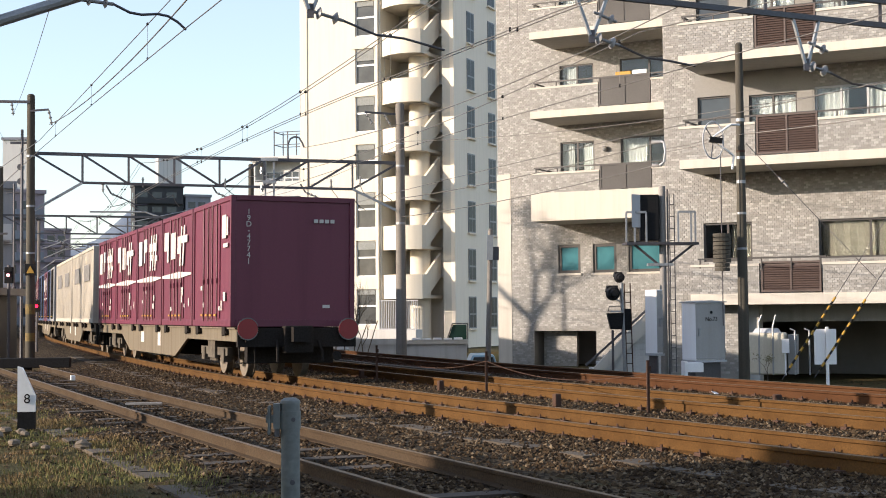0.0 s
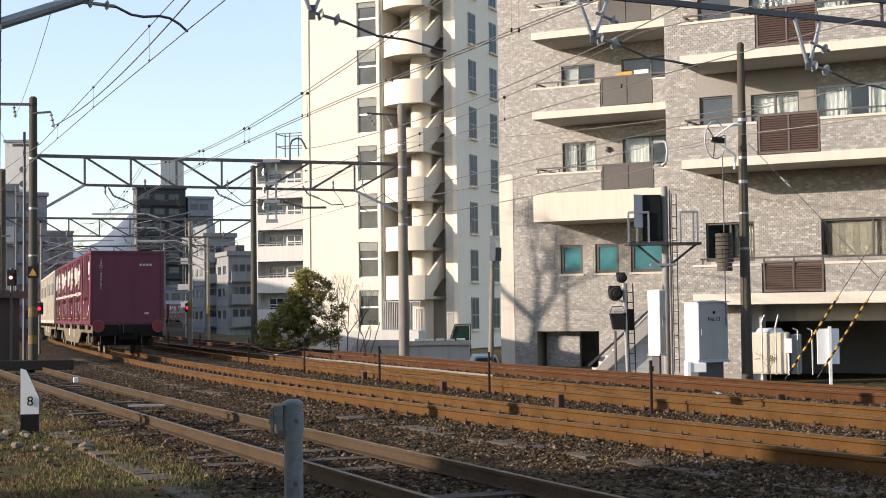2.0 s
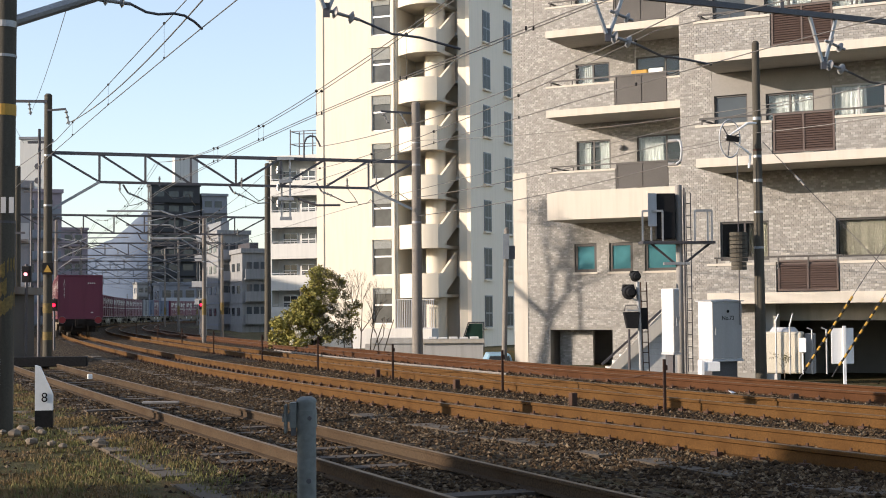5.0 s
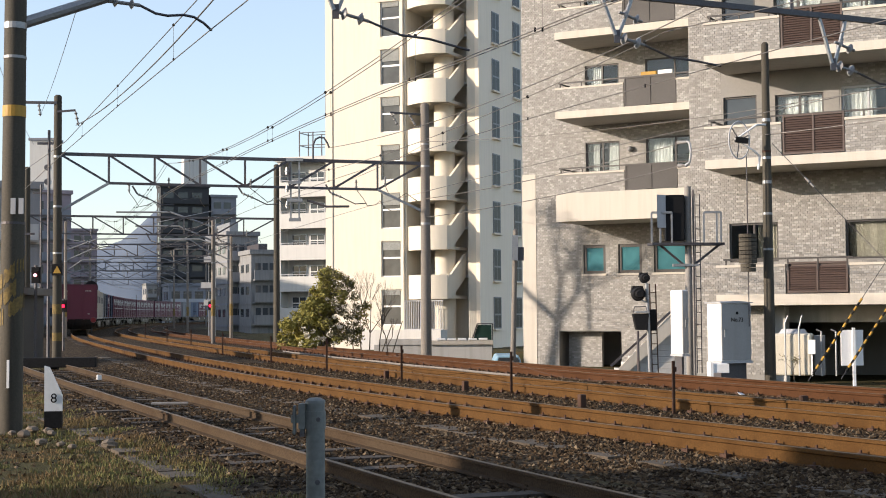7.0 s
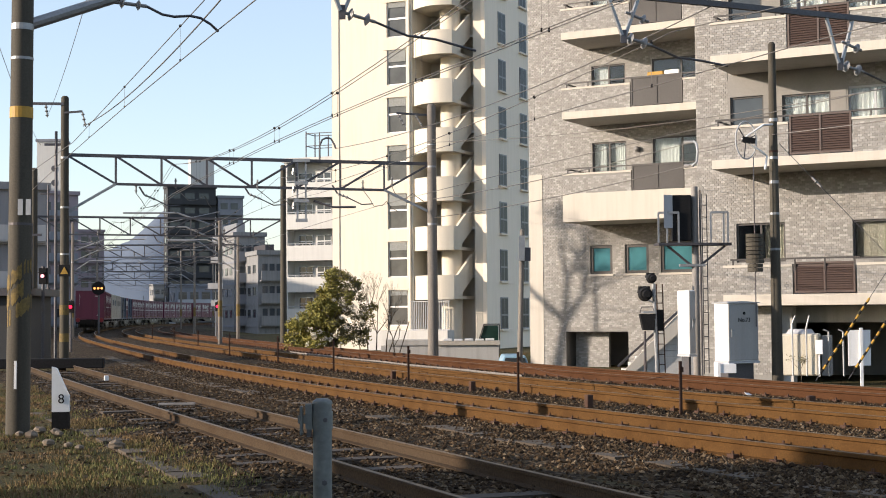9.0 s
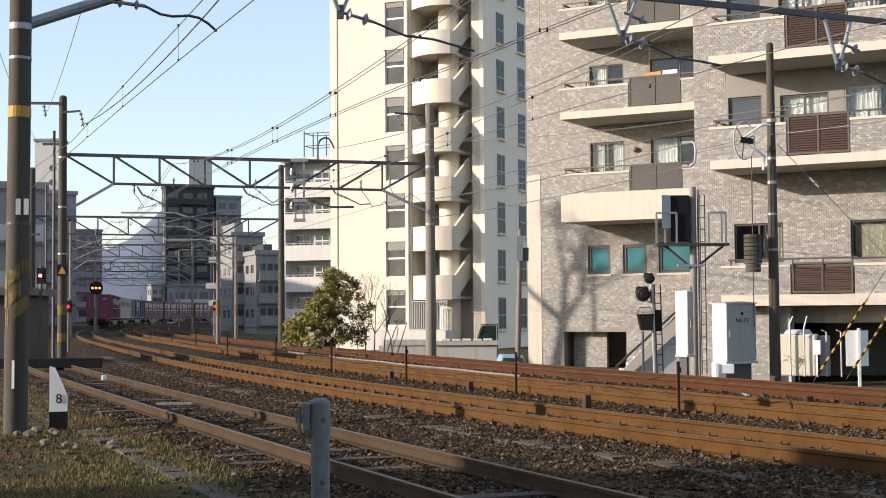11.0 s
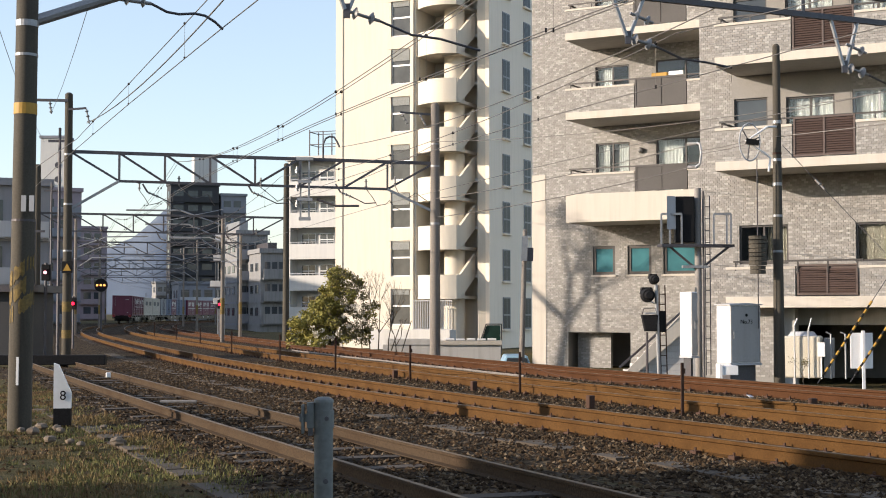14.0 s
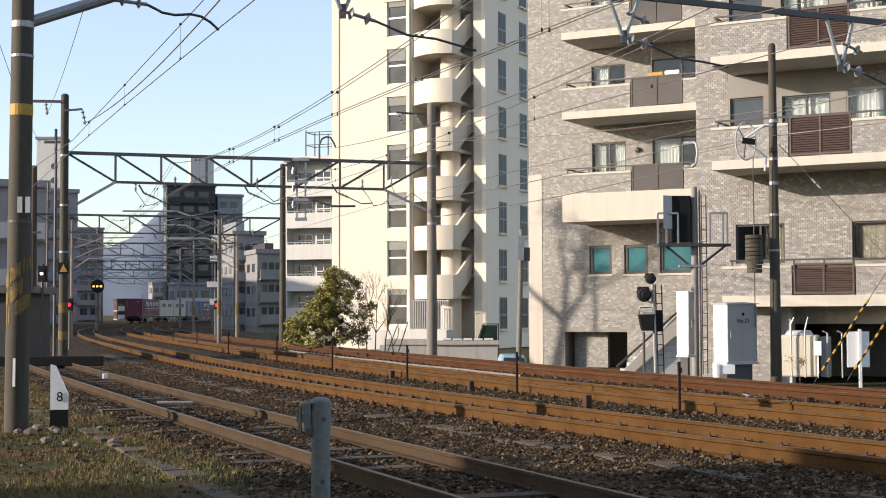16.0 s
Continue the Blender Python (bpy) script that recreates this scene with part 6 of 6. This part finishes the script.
def cabinet(x, y, turn, w, d, z0, h, label, lid=True):
    c = thing("relay_cabinet", label, "equipment cabinet", pose(x, y, z0, 0, 0, turn), group="lineside cabinets")
    part("body", Shape().box(0, 0, 0, w, d, h), PAINTWHITE, c, bevel=0.012)
    part("door", Shape().box(0.01, -0.02, 0.02, w - 0.01, -0.002, h - 0.02), DOORGREY, c, "grey door", bevel=0.006)
    part("handle", Shape().box(0.07, -0.05, h * 0.42, 0.1, -0.02, h * 0.55).box(0.07, -0.05, h * 0.53, 0.16, -0.03, h * 0.55), GALV, c)
    for z in (0.15, h * 0.5, h - 0.2):
        part("hinge", Shape().tube((w - 0.02, -0.02, z), (w - 0.02, -0.02, z + 0.1), 0.015, n=8), GALV, c)
    if lid:
        part("roof", Shape().slab([(-0.04, h), (w + 0.04, h), (w + 0.04, h + 0.02), (w / 2, h + 0.05), (-0.04, h + 0.02)], -0.05, d + 0.04), PAINTGREY, c)
    part("plinth", Shape().box(-0.02, -0.03, -0.05, w + 0.02, d, -0.002), PAINTGREY, c)
    part("foot", Shape().box(0.06, 0.1, -z0 - 0.3, w - 0.06, d - 0.05, -0.05), STEEL, c)
    return c


cab = cabinet(6.33, 31.9, 24, 0.8, 0.52, 0.14, 1.28, "white relay cabinet with a grey door and number")
words("No.73", 0.13, pose(0.42, -0.026, 0.87, 90, 0, 0), BLACK, cab, "door_number", "black lettering on the door")
part("emblem", Shape().tube((0.42, -0.028, 1.06), (0.42, -0.022, 1.06), 0.035, n=12), BLACK, cab)
cabinet(5.64, 32.9, 28, 0.18, 0.42, 0.27, 1.46, "tall narrow white cabinet beside the signal mast", lid=False)
low = thing("junction_box", "small white box on a low stand", "equipment box", pose(6.02, 31.4, 0))
part("body", Shape().box(0, 0, -0.1, 0.38, 0.4, 0.1), PAINTWHITE, low, bevel=0.01)
part("stand", Shape().box(-0.03, -0.02, -0.3, 0.03, 0.42, 0.13), PAINTWHITE, low)

stair = thing("outside_stair", "white concrete outside stair beside the tiled building", "stairs")
part("stringer", Shape().slab([(4.75, -0.45), (5.05, -0.45), (6.6, 0.9), (6.6, 1.25), (6.4, 1.25)], 38.6, 38.75), WHITE, stair)
part("stringer", Shape().slab([(5.05, -0.45), (5.35, -0.45), (6.9, 0.9), (6.9, 1.25), (6.7, 1.25)], 39.9, 40.05), WHITE, stair)
for i in range(9):
    part("step", Shape().box(4.95 + i * 0.19, 38.75, -0.45 + i * 0.165, 6.9, 39.9, -0.29 + i * 0.165), PALECON, stair)
part("handrail", Shape().beam((4.7, 38.6, -0.2), (6.5, 38.6, 1.4), 0.05, 0.06), STEEL, stair)

tankthing = thing("water_tank", "cream wrapped tank with pipes under the car deck", "tank", pose(8.72, 36.2, -0.38, 0, 0, -20))
part("body", Shape().box(-0.25, 0, 0, 0.7, 0.7, 1.05), plain("cream_sheet", (0.56, 0.52, 0.43), 0.7, stain=(0.55, 0.5, 0.42), stain_amount=0.5, streak=True), tankthing, bevel=0.05)
part("lid", Shape().tube((0.23, 0.35, 1.05), (0.23, 0.35, 1.16), 0.36, 0.28, n=20), PAINTGREY, tankthing)
for x in (0.08, 0.42, 0.95, 1.3):
    part("pipe", Shape().path([(x, -0.1, 0), (x, -0.1, 1.25 + 0.1 * math.sin(x * 9)), (x + 0.08, -0.1, 1.5)] if x < 0.8 else [(x, 0, 0), (x, 0, 1.1), (x - 0.12, 0, 1.15)], 0.022, 8), GALV, tankthing)
for x in (0.75,):
    part("locker", Shape().box(x, 0.3, 0, x + 0.22, 0.8, 1.0), GREYWALL, tankthing)
part("meter_box", Shape().box(0.65, -0.25, 0.55, 0.82, -0.1, 0.9), PAINTWHITE, tankthing)
part("meter_post", Shape().box(0.71, -0.2, 0, 0.75, -0.16, 0.55), PAINTWHITE, tankthing)
sign = thing("blank_sign", "blank white board on a white post", "sign")
part("board", Shape().box(9.15, 32.5, 0.0, 9.65, 32.53, 0.8), PAINTWHITE, sign)
part("post", Shape().box(9.4, 32.44, -0.5, 9.46, 32.5, 0.85), PAINTWHITE, sign)

# rusty stakes between the first two tracks
STAKES = ((3.25, 19.7, 0.72), (1.32, 25.0, 0.72), (-0.68, 29.6, 0.74), (-2.65, 35.5, 0.8), (-4.75, 42.0, 0.78), (-7.4, 50.5, 0.8), (-10.1, 60, 0.8), (-13.5, 73, 0.85), (-17, 85, 0.9))
for x, y, h in STAKES:
    s = thing("iron_stake", "rusty iron stake standing in the ballast", "stake", pose(x, y, -0.25), group="iron stakes")
    part("bar", Shape().box(-0.022, -0.008, 0, 0.022, 0.008, h + 0.1).box(-0.022, -0.03, 0, -0.008, -0.008, h + 0.1), RUSTDARK, s)
    part("wire_eye", Shape().tube((0.03, 0, h - 0.05), (0.03, 0, h + 0.02), 0.014, n=6), RUSTDARK, s)
for (xa, ya, ha), (xb, yb, hb) in zip(STAKES[:-1], STAKES[1:]):
    cord = Shape().path(sagging((xa, ya, ha - 0.32), (xb, yb, hb - 0.32), 0.2), 0.006, 5)
    solo("slack_wire", cord, RUSTDARK, "slack rusty wire hanging between two iron stakes", "wire", group="slack wires")
# small blocks on the rails' inner side
for x, y, z in ((2.15, 21.2, -0.02), (0.55, 26.3, -0.05), (-1.05, 31.3, -0.05), (5.35, 21.0, -0.05), (4.8, 20.6, -0.05)):
    solo("track_block", Shape().box(-0.05, -0.05, -0.13, 0.05, 0.05, 0.06), RUSTDARK, "small rusty iron block beside the rail", "rail fitting", pose(x, y, z, 0, 0, 25), group="rail fittings", bevel=0.012)

for x, y, turn in ((4.4, 21.0, 20), (6.36, 22.6, -35), (5.1, 24.1, 60)):
    solo("paper_scrap", Shape().add([(-0.08, -0.03, 0.0), (0.05, -0.05, 0.01), (0.09, 0.03, 0.035), (-0.04, 0.05, 0.045), (-0.08, -0.03, -0.006), (0.05, -0.05, 0.004), (0.09, 0.03, 0.029), (-0.04, 0.05, 0.039)],
                                    [(0, 1, 2, 3), (7, 6, 5, 4), (0, 4, 5, 1), (1, 5, 6, 2), (2, 6, 7, 3), (3, 7, 4, 0)]), PAINTWHITE, "crumpled white scrap lying on the ballast", "litter", pose(x, y, ground_z(x, y) + 0.01, 0, 0, turn), group="litter")
solo("loose_board", Shape().box(-0.28, -0.05, 0.0, 0.28, 0.05, 0.035), MAST, "pale weathered board lying across the siding", "board", pose(-4.1, 22.4, -0.135, 0, 0, 4), bevel=0.006)
solo("rail_lamp", Shape().box(-0.045, -0.05, -0.04, 0.045, 0.05, 0.06), PAINTWHITE, "small white fitting beside the siding rail", "rail fitting", pose(-6.72, 29.0, 0.0, 0, 0, 20), group="rail fittings", bevel=0.01)

# foreground post, kilometre mark, buffer beam
fp = thing("guard_post", "grey galvanised pipe post with a flat cap", "guard post", pose(-0.62, 7.5, -0.25))
part("pipe", Shape().tube((0, 0, 0), (0, 0, 1.03), 0.049, n=24), POSTGREY, fp, smooth=True)
part("cap", Shape().tube((0, 0, 1.03), (0, 0, 1.045), 0.053, 0.05, n=24).tube((0, 0, 1.045), (0, 0, 1.058), 0.05, 0.03, n=24), POSTGREY, fp, smooth=True)
part("clamp", Shape().tube((0, 0, 0.9), (0, 0, 0.99), 0.054, n=24).box(-0.085, -0.03, 0.9, -0.05, 0.03, 1.03), POSTGREY, fp)
part("bracket_plate", Shape().box(-0.115, -0.03, 0.87, -0.1, 0.03, 1.02), POSTGREY, fp, bevel=0.006)
part("bracket_strap", Shape().box(-0.125, -0.012, 0.93, -0.05, 0.012, 0.97), POSTGREY, fp)
part("bolt", Shape().tube((0.015, -0.062, 0.63), (0.015, -0.046, 0.63), 0.014, n=8), STEEL, fp)
part("bolt", Shape().tube((0.02, -0.06, 0.95), (0.02, -0.045, 0.95), 0.012, n=8), STEEL, fp)
part("rail_stub", Shape().box(-0.08, -0.02, 0.86, -0.055, 0.02, 1.02), STEEL, fp)
km = thing("kilometre_post", "white slanted track post with a black foot", "track marker", pose(-4.93, 18.7, -0.2, 0, 0, 8))
part("post", Shape().slab([(-0.1, 0.22), (0.12, 0.22), (0.12, 0.42), (-0.04, 0.78), (-0.1, 0.8)], -0.05, 0.05), PAINTWHITE, km)
part("foot", Shape().box(-0.1, -0.052, 0, 0.12, 0.052, 0.22), BLACK, km)
words("8", 0.17, pose(0.02, -0.056, 0.33, 90, 0, 0), BLACK, km, "digit")
buf = thing("buffer_beam", "black timber buffer beam across the end of the siding", "buffer stop", pose(-11.0, 37.8, -0.1, 0, 0, 4))
part("beam", Shape().box(-2.0, -0.15, 0.0, 2.15, 0.15, 0.26), BLACK, buf, bevel=0.02)
for x in (-1.2, 0.9):
    part("upright", Shape().box(x, 0.15, -0.2, x + 0.2, 0.4, 0.22), UNDER, buf)

# lineside hut and far lamps at the bend
hut = thing("lineside_hut", "dark-walled lineside hut with a flat steel roof", "hut", pose(-14.6, 44, -0.3))
part("wall", Shape().box(0, 0, 0, 1.9, 3, 2.2), DARKTILE, hut)
part("roof", Shape().box(-0.3, -0.3, 2.2, 2.2, 3.2, 2.42), STEEL, hut)
LAMPWHITE, LAMPRED, LAMPAMBER = glow("pink_lamp", (1, 0.35, 0.42), 1.8), glow("red_lamp", (0.9, 0.01, 0.04), 2.5), glow("amber_lamp", (1, 0.4, 0.1), 1.0)


def small_signal(x, y, z, mat, r, label):
    s = thing("signal_lamp", label, "signal lamp", pose(x, y, 0), group="far signal lamps")
    part("post", Shape().tube((0, 0.05, -0.4), (0, 0.05, z + 0.3), 0.05, n=8), STEEL, s)
    part("head", Shape().box(-0.13, 0, z - 0.25, 0.13, 0.15, z + 0.25), BLACK, s, bevel=0.02)
    part("hood", Shape().slab([(-0.1, z + 0.09), (0.1, z + 0.09), (0.1, z + 0.12), (-0.1, z + 0.12)], -0.16, 0.0), BLACK, s)
    part("lens", Shape().tube((0, -0.06, z), (0, 0.0, z), r, n=12), mat, s, "glowing lens")


small_signal(-12.2, 44.2, 2.5, LAMPWHITE, 0.05, "small signal with a pinkish light")
small_signal(-15.4, 60, 1.66, LAMPRED, 0.07, "small signal with a red light")
small_signal(-12.4, 80, 1.75, LAMPRED, 0.08, "dwarf signal with a red light")
disp = thing("departure_display", "dark round head with a row of amber lights", "railway signal", pose(-28.5, 120, 0))
part("post", Shape().tube((0, 0.2, -0.4), (0, 0.2, 4.2), 0.08, n=8), STEEL, disp)
part("head", Shape().tube((0, 0, 3.6), (0, 0.15, 3.6), 0.55, n=20), BLACK, disp)
for x in (-0.3, 0.0, 0.3):
    part("lens", Shape().tube((x, -0.05, 3.6), (x, 0.0, 3.6), 0.1, n=10), LAMPAMBER, disp)

# retaining wall and ground before the tower, parked car
rw = thing("retaining_wall", "low grey retaining wall with a pale cap", "wall", kind="structure")
part("wall", Shape().box(-2.6, 62.0, -1.2, 2.45, 62.3, -0.1), PALECON, rw)
part("cap", Shape().box(-0.3, 61.9, -0.1, 2.5, 62.4, 0.08), WHITE, rw)
part("planter", Shape().box(-2.4, 61.95, -0.1, -0.35, 62.4, 0.15), PALECON, rw)
for k in range(5):
    part("coping_block", Shape().box(0.1 + k * 0.45, 61.88, 0.084, 0.46 + k * 0.45, 62.42, 0.17 - 0.015 * (k % 2)), PAINTWHITE, rw, bevel=0.01)
aw = thing("glass_shelter", "small green glazed shelter in a steel frame", "shelter", pose(1.5, 66, -0.6))
part("frame", Shape().beam((0, 0, 0), (0.45, 0, 1.35), 0.05, 0.05).beam((0.45, 0, 1.35), (1.15, 0, 1.35), 0.05, 0.05).beam((1.15, 0, 0), (1.15, 0, 1.35), 0.05, 0.05), FRAMEBROWN, aw)
part("pane", Shape().slab([(0.05, 0.05), (1.1, 0.05), (1.1, 1.3), (0.47, 1.3)], 0.02, 0.04), glass("green_glass", (0.02, 0.05, 0.04)), aw)
car = thing("parked_car", "pale blue parked car behind the wall", "car", pose(3.3, 64.5, -2.05))
part("body", Shape().slab([(-0.8, 0.2), (0.8, 0.2), (0.85, 0.6), (0.6, 0.95), (0.45, 1.4), (-0.5, 1.4), (-0.7, 0.95), (-0.85, 0.6)], 0, 3.4), plain("pale_blue_paint", (0.25, 0.42, 0.55), 0.3), car, bevel=0.06)
part("rear_window", Shape().slab([(-0.55, 0.95), (0.5, 0.95), (0.4, 1.3), (-0.45, 1.3)], -0.02, -0.003), GLASSDARK, car)
for x in (-0.7, 0.5):
    part("tail_lamp", Shape().box(x, -0.03, 0.65, x + 0.2, -0.002, 0.85), DISCRED, car)
    for y in (0.6, 2.8):
        part("wheel", Shape().tube((x - 0.02, y, 0.28), (x + 0.22, y, 0.28), 0.28, n=16), BLACK, car)


# -- plants --
def leaf_cloud(clumps, per, size, seed):
    """Small folded leaves filling a set of clumps."""
    rng, s = random.Random(seed), Shape()
    for cx, cy, cz, r in clumps:
        for _ in range(per):
            d = Vector((rng.gauss(0, 1), rng.gauss(0, 1), rng.gauss(0, 1))).normalized() * r * rng.uniform(0.45, 1.05)
            p = Vector((cx, cy, cz)) + Vector((d.x, d.y, d.z * 0.8))
            a = Vector((rng.gauss(0, 1), rng.gauss(0, 1), rng.gauss(0, 0.7))).normalized() * size * rng.uniform(0.6, 1.2)
            b = a.cross(Vector((rng.gauss(0, 1), rng.gauss(0, 1), rng.gauss(0, 1)))).normalized() * size * 0.45
            s.add([p - a, p + b, p + a, p - b], [(0, 1, 2), (0, 2, 3)])
    return s


def branches(base, height, spread, seed, r0=0.07, depth=4):
    rng, s, tips = random.Random(seed), Shape(), []

    def grow(p, d, length, r, k):
        q = p + d * length
        s.tube(p, q, r, r * 0.65, n=6, caps=False)
        if k == 0:
            tips.append(q)
            return
        for _ in range(rng.choice((2, 3))):
            nd = (d + Vector((rng.gauss(0, spread), rng.gauss(0, spread), rng.uniform(-0.1, 0.35)))).normalized()
            grow(q, nd, length * rng.uniform(0.6, 0.85), r * 0.62, k - 1)

    grow(Vector(base), Vector((rng.gauss(0, 0.08), 0, 1)).normalized(), height, r0, depth)
    return s, tips


def bushy_tree():
    t = thing("evergreen_tree", "rounded evergreen tree with pale blossom at one side", "tree")
    rng = random.Random(9)
    wood, tips = branches((-4.4, 58, -0.6), 0.9, 0.5, 11, 0.09, 4)
    wood2, tips2 = branches((-5.3, 58, -0.6), 0.7, 0.5, 12, 0.07, 3)
    part("trunk", wood, BARK, t)
    part("trunk", wood2, BARK, t)
    cl = []
    for _ in range(420):
        a, b = rng.uniform(0, 6.28), rng.random() ** 0.5
        h = rng.uniform(-0.3, 1)
        w = 1.98 * math.sqrt(max(0.05, 1 - (max(h, 0)) ** 2)) * (1 if h > 0.1 else 0.85)
        cut = max(0.0, 0.15 - math.cos(a) * b) * 0.85
        if h > 1 - cut:
            continue
        cl.append((-4.48 + w * b * math.cos(a), 58 + 1.4 * b * math.sin(a), 0.7 + 2.3 * h - (0.3 if math.cos(a) < -0.3 else 0), rng.uniform(0.16, 0.32)))
    green = [c for c in cl if c[0] < -4.25 or rng.random() < 0.1]
    dark = [(x, y, z, r * 0.75) for x, y, z, r in cl if x >= -4.6 and rng.random() < 0.8]
    tagged(part("crown", leaf_cloud(green, 85, 0.075, 1), LEAF, t, "yellow-green leaves"), kind="stuff")
    tagged(part("crown", leaf_cloud(dark, 42, 0.05, 2), LEAFDARK, t, "darker glossy leaves"), kind="stuff")
    bl = [(-4.75 + rng.uniform(-0.5, 0.45), 56.7, 0.2 + rng.uniform(-0.6, 0.6), 0.13) for _ in range(18)]
    bl += [(-3.4 + rng.uniform(-0.9, 0.4), 56.8, 0.9 + rng.uniform(-0.9, 1.0), 0.1) for _ in range(14)]
    tagged(part("blossom", leaf_cloud(bl, 26, 0.05, 3), PETAL, t, "pale cream blossom"), kind="stuff")


bushy_tree()
for i, (x, h) in enumerate(((-3.0, 1.05), (-2.7, 1.15), (-2.3, 0.85), (-3.3, 0.7), (-1.9, 0.6))):
    wd, _ = branches((x, 59.5, -0.7), h, 0.3, 30 + i, 0.035, 5)
    sh = thing("bare_shrub", "leafless brown shrub with thin upright twigs", "shrub", group="bare shrubs")
    part("stem", wd, BARK, sh)
for i, (a, b) in enumerate((((-2.2, 58.5, -0.5), (-1.75, 58.5, 0.75)), ((-1.75, 58.5, -0.5), (-1.3, 58.5, 0.95)))):
    solo("leaning_stick", Shape().tube(a, b, 0.025, 0.02, n=6), BARK, "dark leaning support stick beside the shrubs", "stick", group="support sticks")
wd, tp = branches((7.9, 31.8, -0.4), 0.22, 0.45, 77, 0.012, 4)
weed = thing("dry_weed", "dry straggling weed before the cream tank", "weed")
part("stem", wd, BARK, weed)
tagged(part("leaves", leaf_cloud([(p.x, p.y, p.z, 0.08) for p in tp], 5, 0.022, 8), LEAFDARK, weed), kind="stuff")


def shade_tree():
    """A sparse street tree left of the view, whose shadow falls on the tiled wall."""
    t = thing("street_tree", "tall street tree with sparse young leaves beside the line", "tree")
    wd, tips = branches((-19.3, 49.7, -0.5), 4.4, 0.42, 5, 0.34, 5)
    part("trunk", wd, BARK, t)
    tagged(part("buds", leaf_cloud([(p.x, p.y, p.z, 0.55) for p in tips], 16, 0.13, 6), LEAFDARK, t, "sparse young leaves"), kind="stuff")


shade_tree()


def grass():
    """Thin tufts of dry and green grass on the soil beside the siding."""
    for mat, seed, n, nm in ((DRYGRASS, 21, 13000, "dry"), (MOSS, 22, 8000, "green")):
        rng, s = random.Random(seed), Shape()
        made = 0
        while made < n:
            y = 7.5 + 22 * rng.random() ** 1.4
            x = rng.uniform(-0.34 * y - 0.5, siding_x(y) - 1.3)
            if x > siding_x(y) - 1.3 or noise.noise((x * 0.8, y * 0.8, seed)) + 0.5 * noise.noise((x * 3.1, y * 3.1, seed)) < 0.05:
                continue
            z = ground_z(x, y)
            for _ in range(3):
                a = rng.uniform(0, 6.28)
                h, w = rng.uniform(0.012, 0.06), rng.uniform(0.004, 0.011)
                dx, dy = math.cos(a), math.sin(a)
                px, py = x + rng.gauss(0, 0.045), y + rng.gauss(0, 0.045)
                s.add([(px - dy * w, py + dx * w, z - 0.01), (px + dy * w, py - dx * w, z - 0.01), (px + dx * h * 0.5, py + dy * h * 0.5, z + h)], [(0, 1, 2)])
            made += 1
        solo("grass_tufts", s, mat, "thin " + nm + " grass tufts on gravelly soil", "grass", kind="stuff")


grass()


def trough(points, label):
    """A run of concrete cable-trough lids, each its own slab."""
    t = thing("cable_trough", label, "cable trough", kind="structure")
    lid = Shape().box(-0.16, 0.0, -0.06, 0.16, 0.49, 0.0).mesh("lid", TROUGH)
    rg = random.Random(6)
    for a, b in zip(points[:-1], points[1:]):
        d = (b - a).normalized()
        for k in range(int((b - a).length / 0.5)):
            p = a + d * 0.5 * k
            ob = new("lid", lid)
            ob.parent = t
            ob.matrix_basis = Matrix.Translation((p.x, p.y, ground_z(p.x, p.y) + 0.006 + rg.uniform(-0.014, 0.008))) @ Matrix.Rotation(math.atan2(-d.x, d.y) + rg.uniform(-0.02, 0.02), 4, "Z")
    return t


trough([on_line(run_at(y), -1.5)[0] for y in (9, 13, 17, 21, 25, 29, 33, 37, 41, 46, 52)], "half-buried concrete cable trough beside the main track")
trough([Vector((-6.6, 23.2, 0)), Vector((-4.87, 19.4, 0)), Vector((-2.2, 12.9, 0)), Vector((-0.9, 9.8, 0))], "half-buried concrete cable trough beside the siding")


def side_spot(rng):
    y = 8 + 26 * rng.random() ** 1.5
    x = rng.uniform(-0.33 * y - 1, siding_x(y) - 0.6)
    return (x, y, ground_z(x, y) + 0.0) if x < siding_x(y) - 0.6 else None


pebble_cloud("loose_gravel", 2600, side_spot, (0.008, 0.035), BALLAST, "loose gravel scattered over the soil", "gravel", 8)
rng_s = random.Random(4)
for x, y, r in ((-5.0, 18.0, 0.08), (-4.6, 17.4, 0.06), (-4.4, 16.2, 0.07), (-3.55, 15.8, 0.09), (-4.9, 17.3, 0.085), (-3.9, 15.6, 0.05), (-4.2, 17.9, 0.05), (-4.75, 17.8, 0.06), (-4.1, 15.9, 0.05), (-5.1, 17.5, 0.05)):
    s = Shape()
    s.ball((0, 0, 0), r, 7, 0.6)
    s.v = [(a * rng_s.uniform(0.75, 1.2), b * rng_s.uniform(0.75, 1.2), c * rng_s.uniform(0.8, 1.2)) for a, b, c in s.v]
    solo("loose_rock", s, STONE, "loose grey-brown rock lying on the soil", "rock", pose(x, y, -0.16, 0, 0, rng_s.uniform(0, 360)), group="loose rocks")


motions()
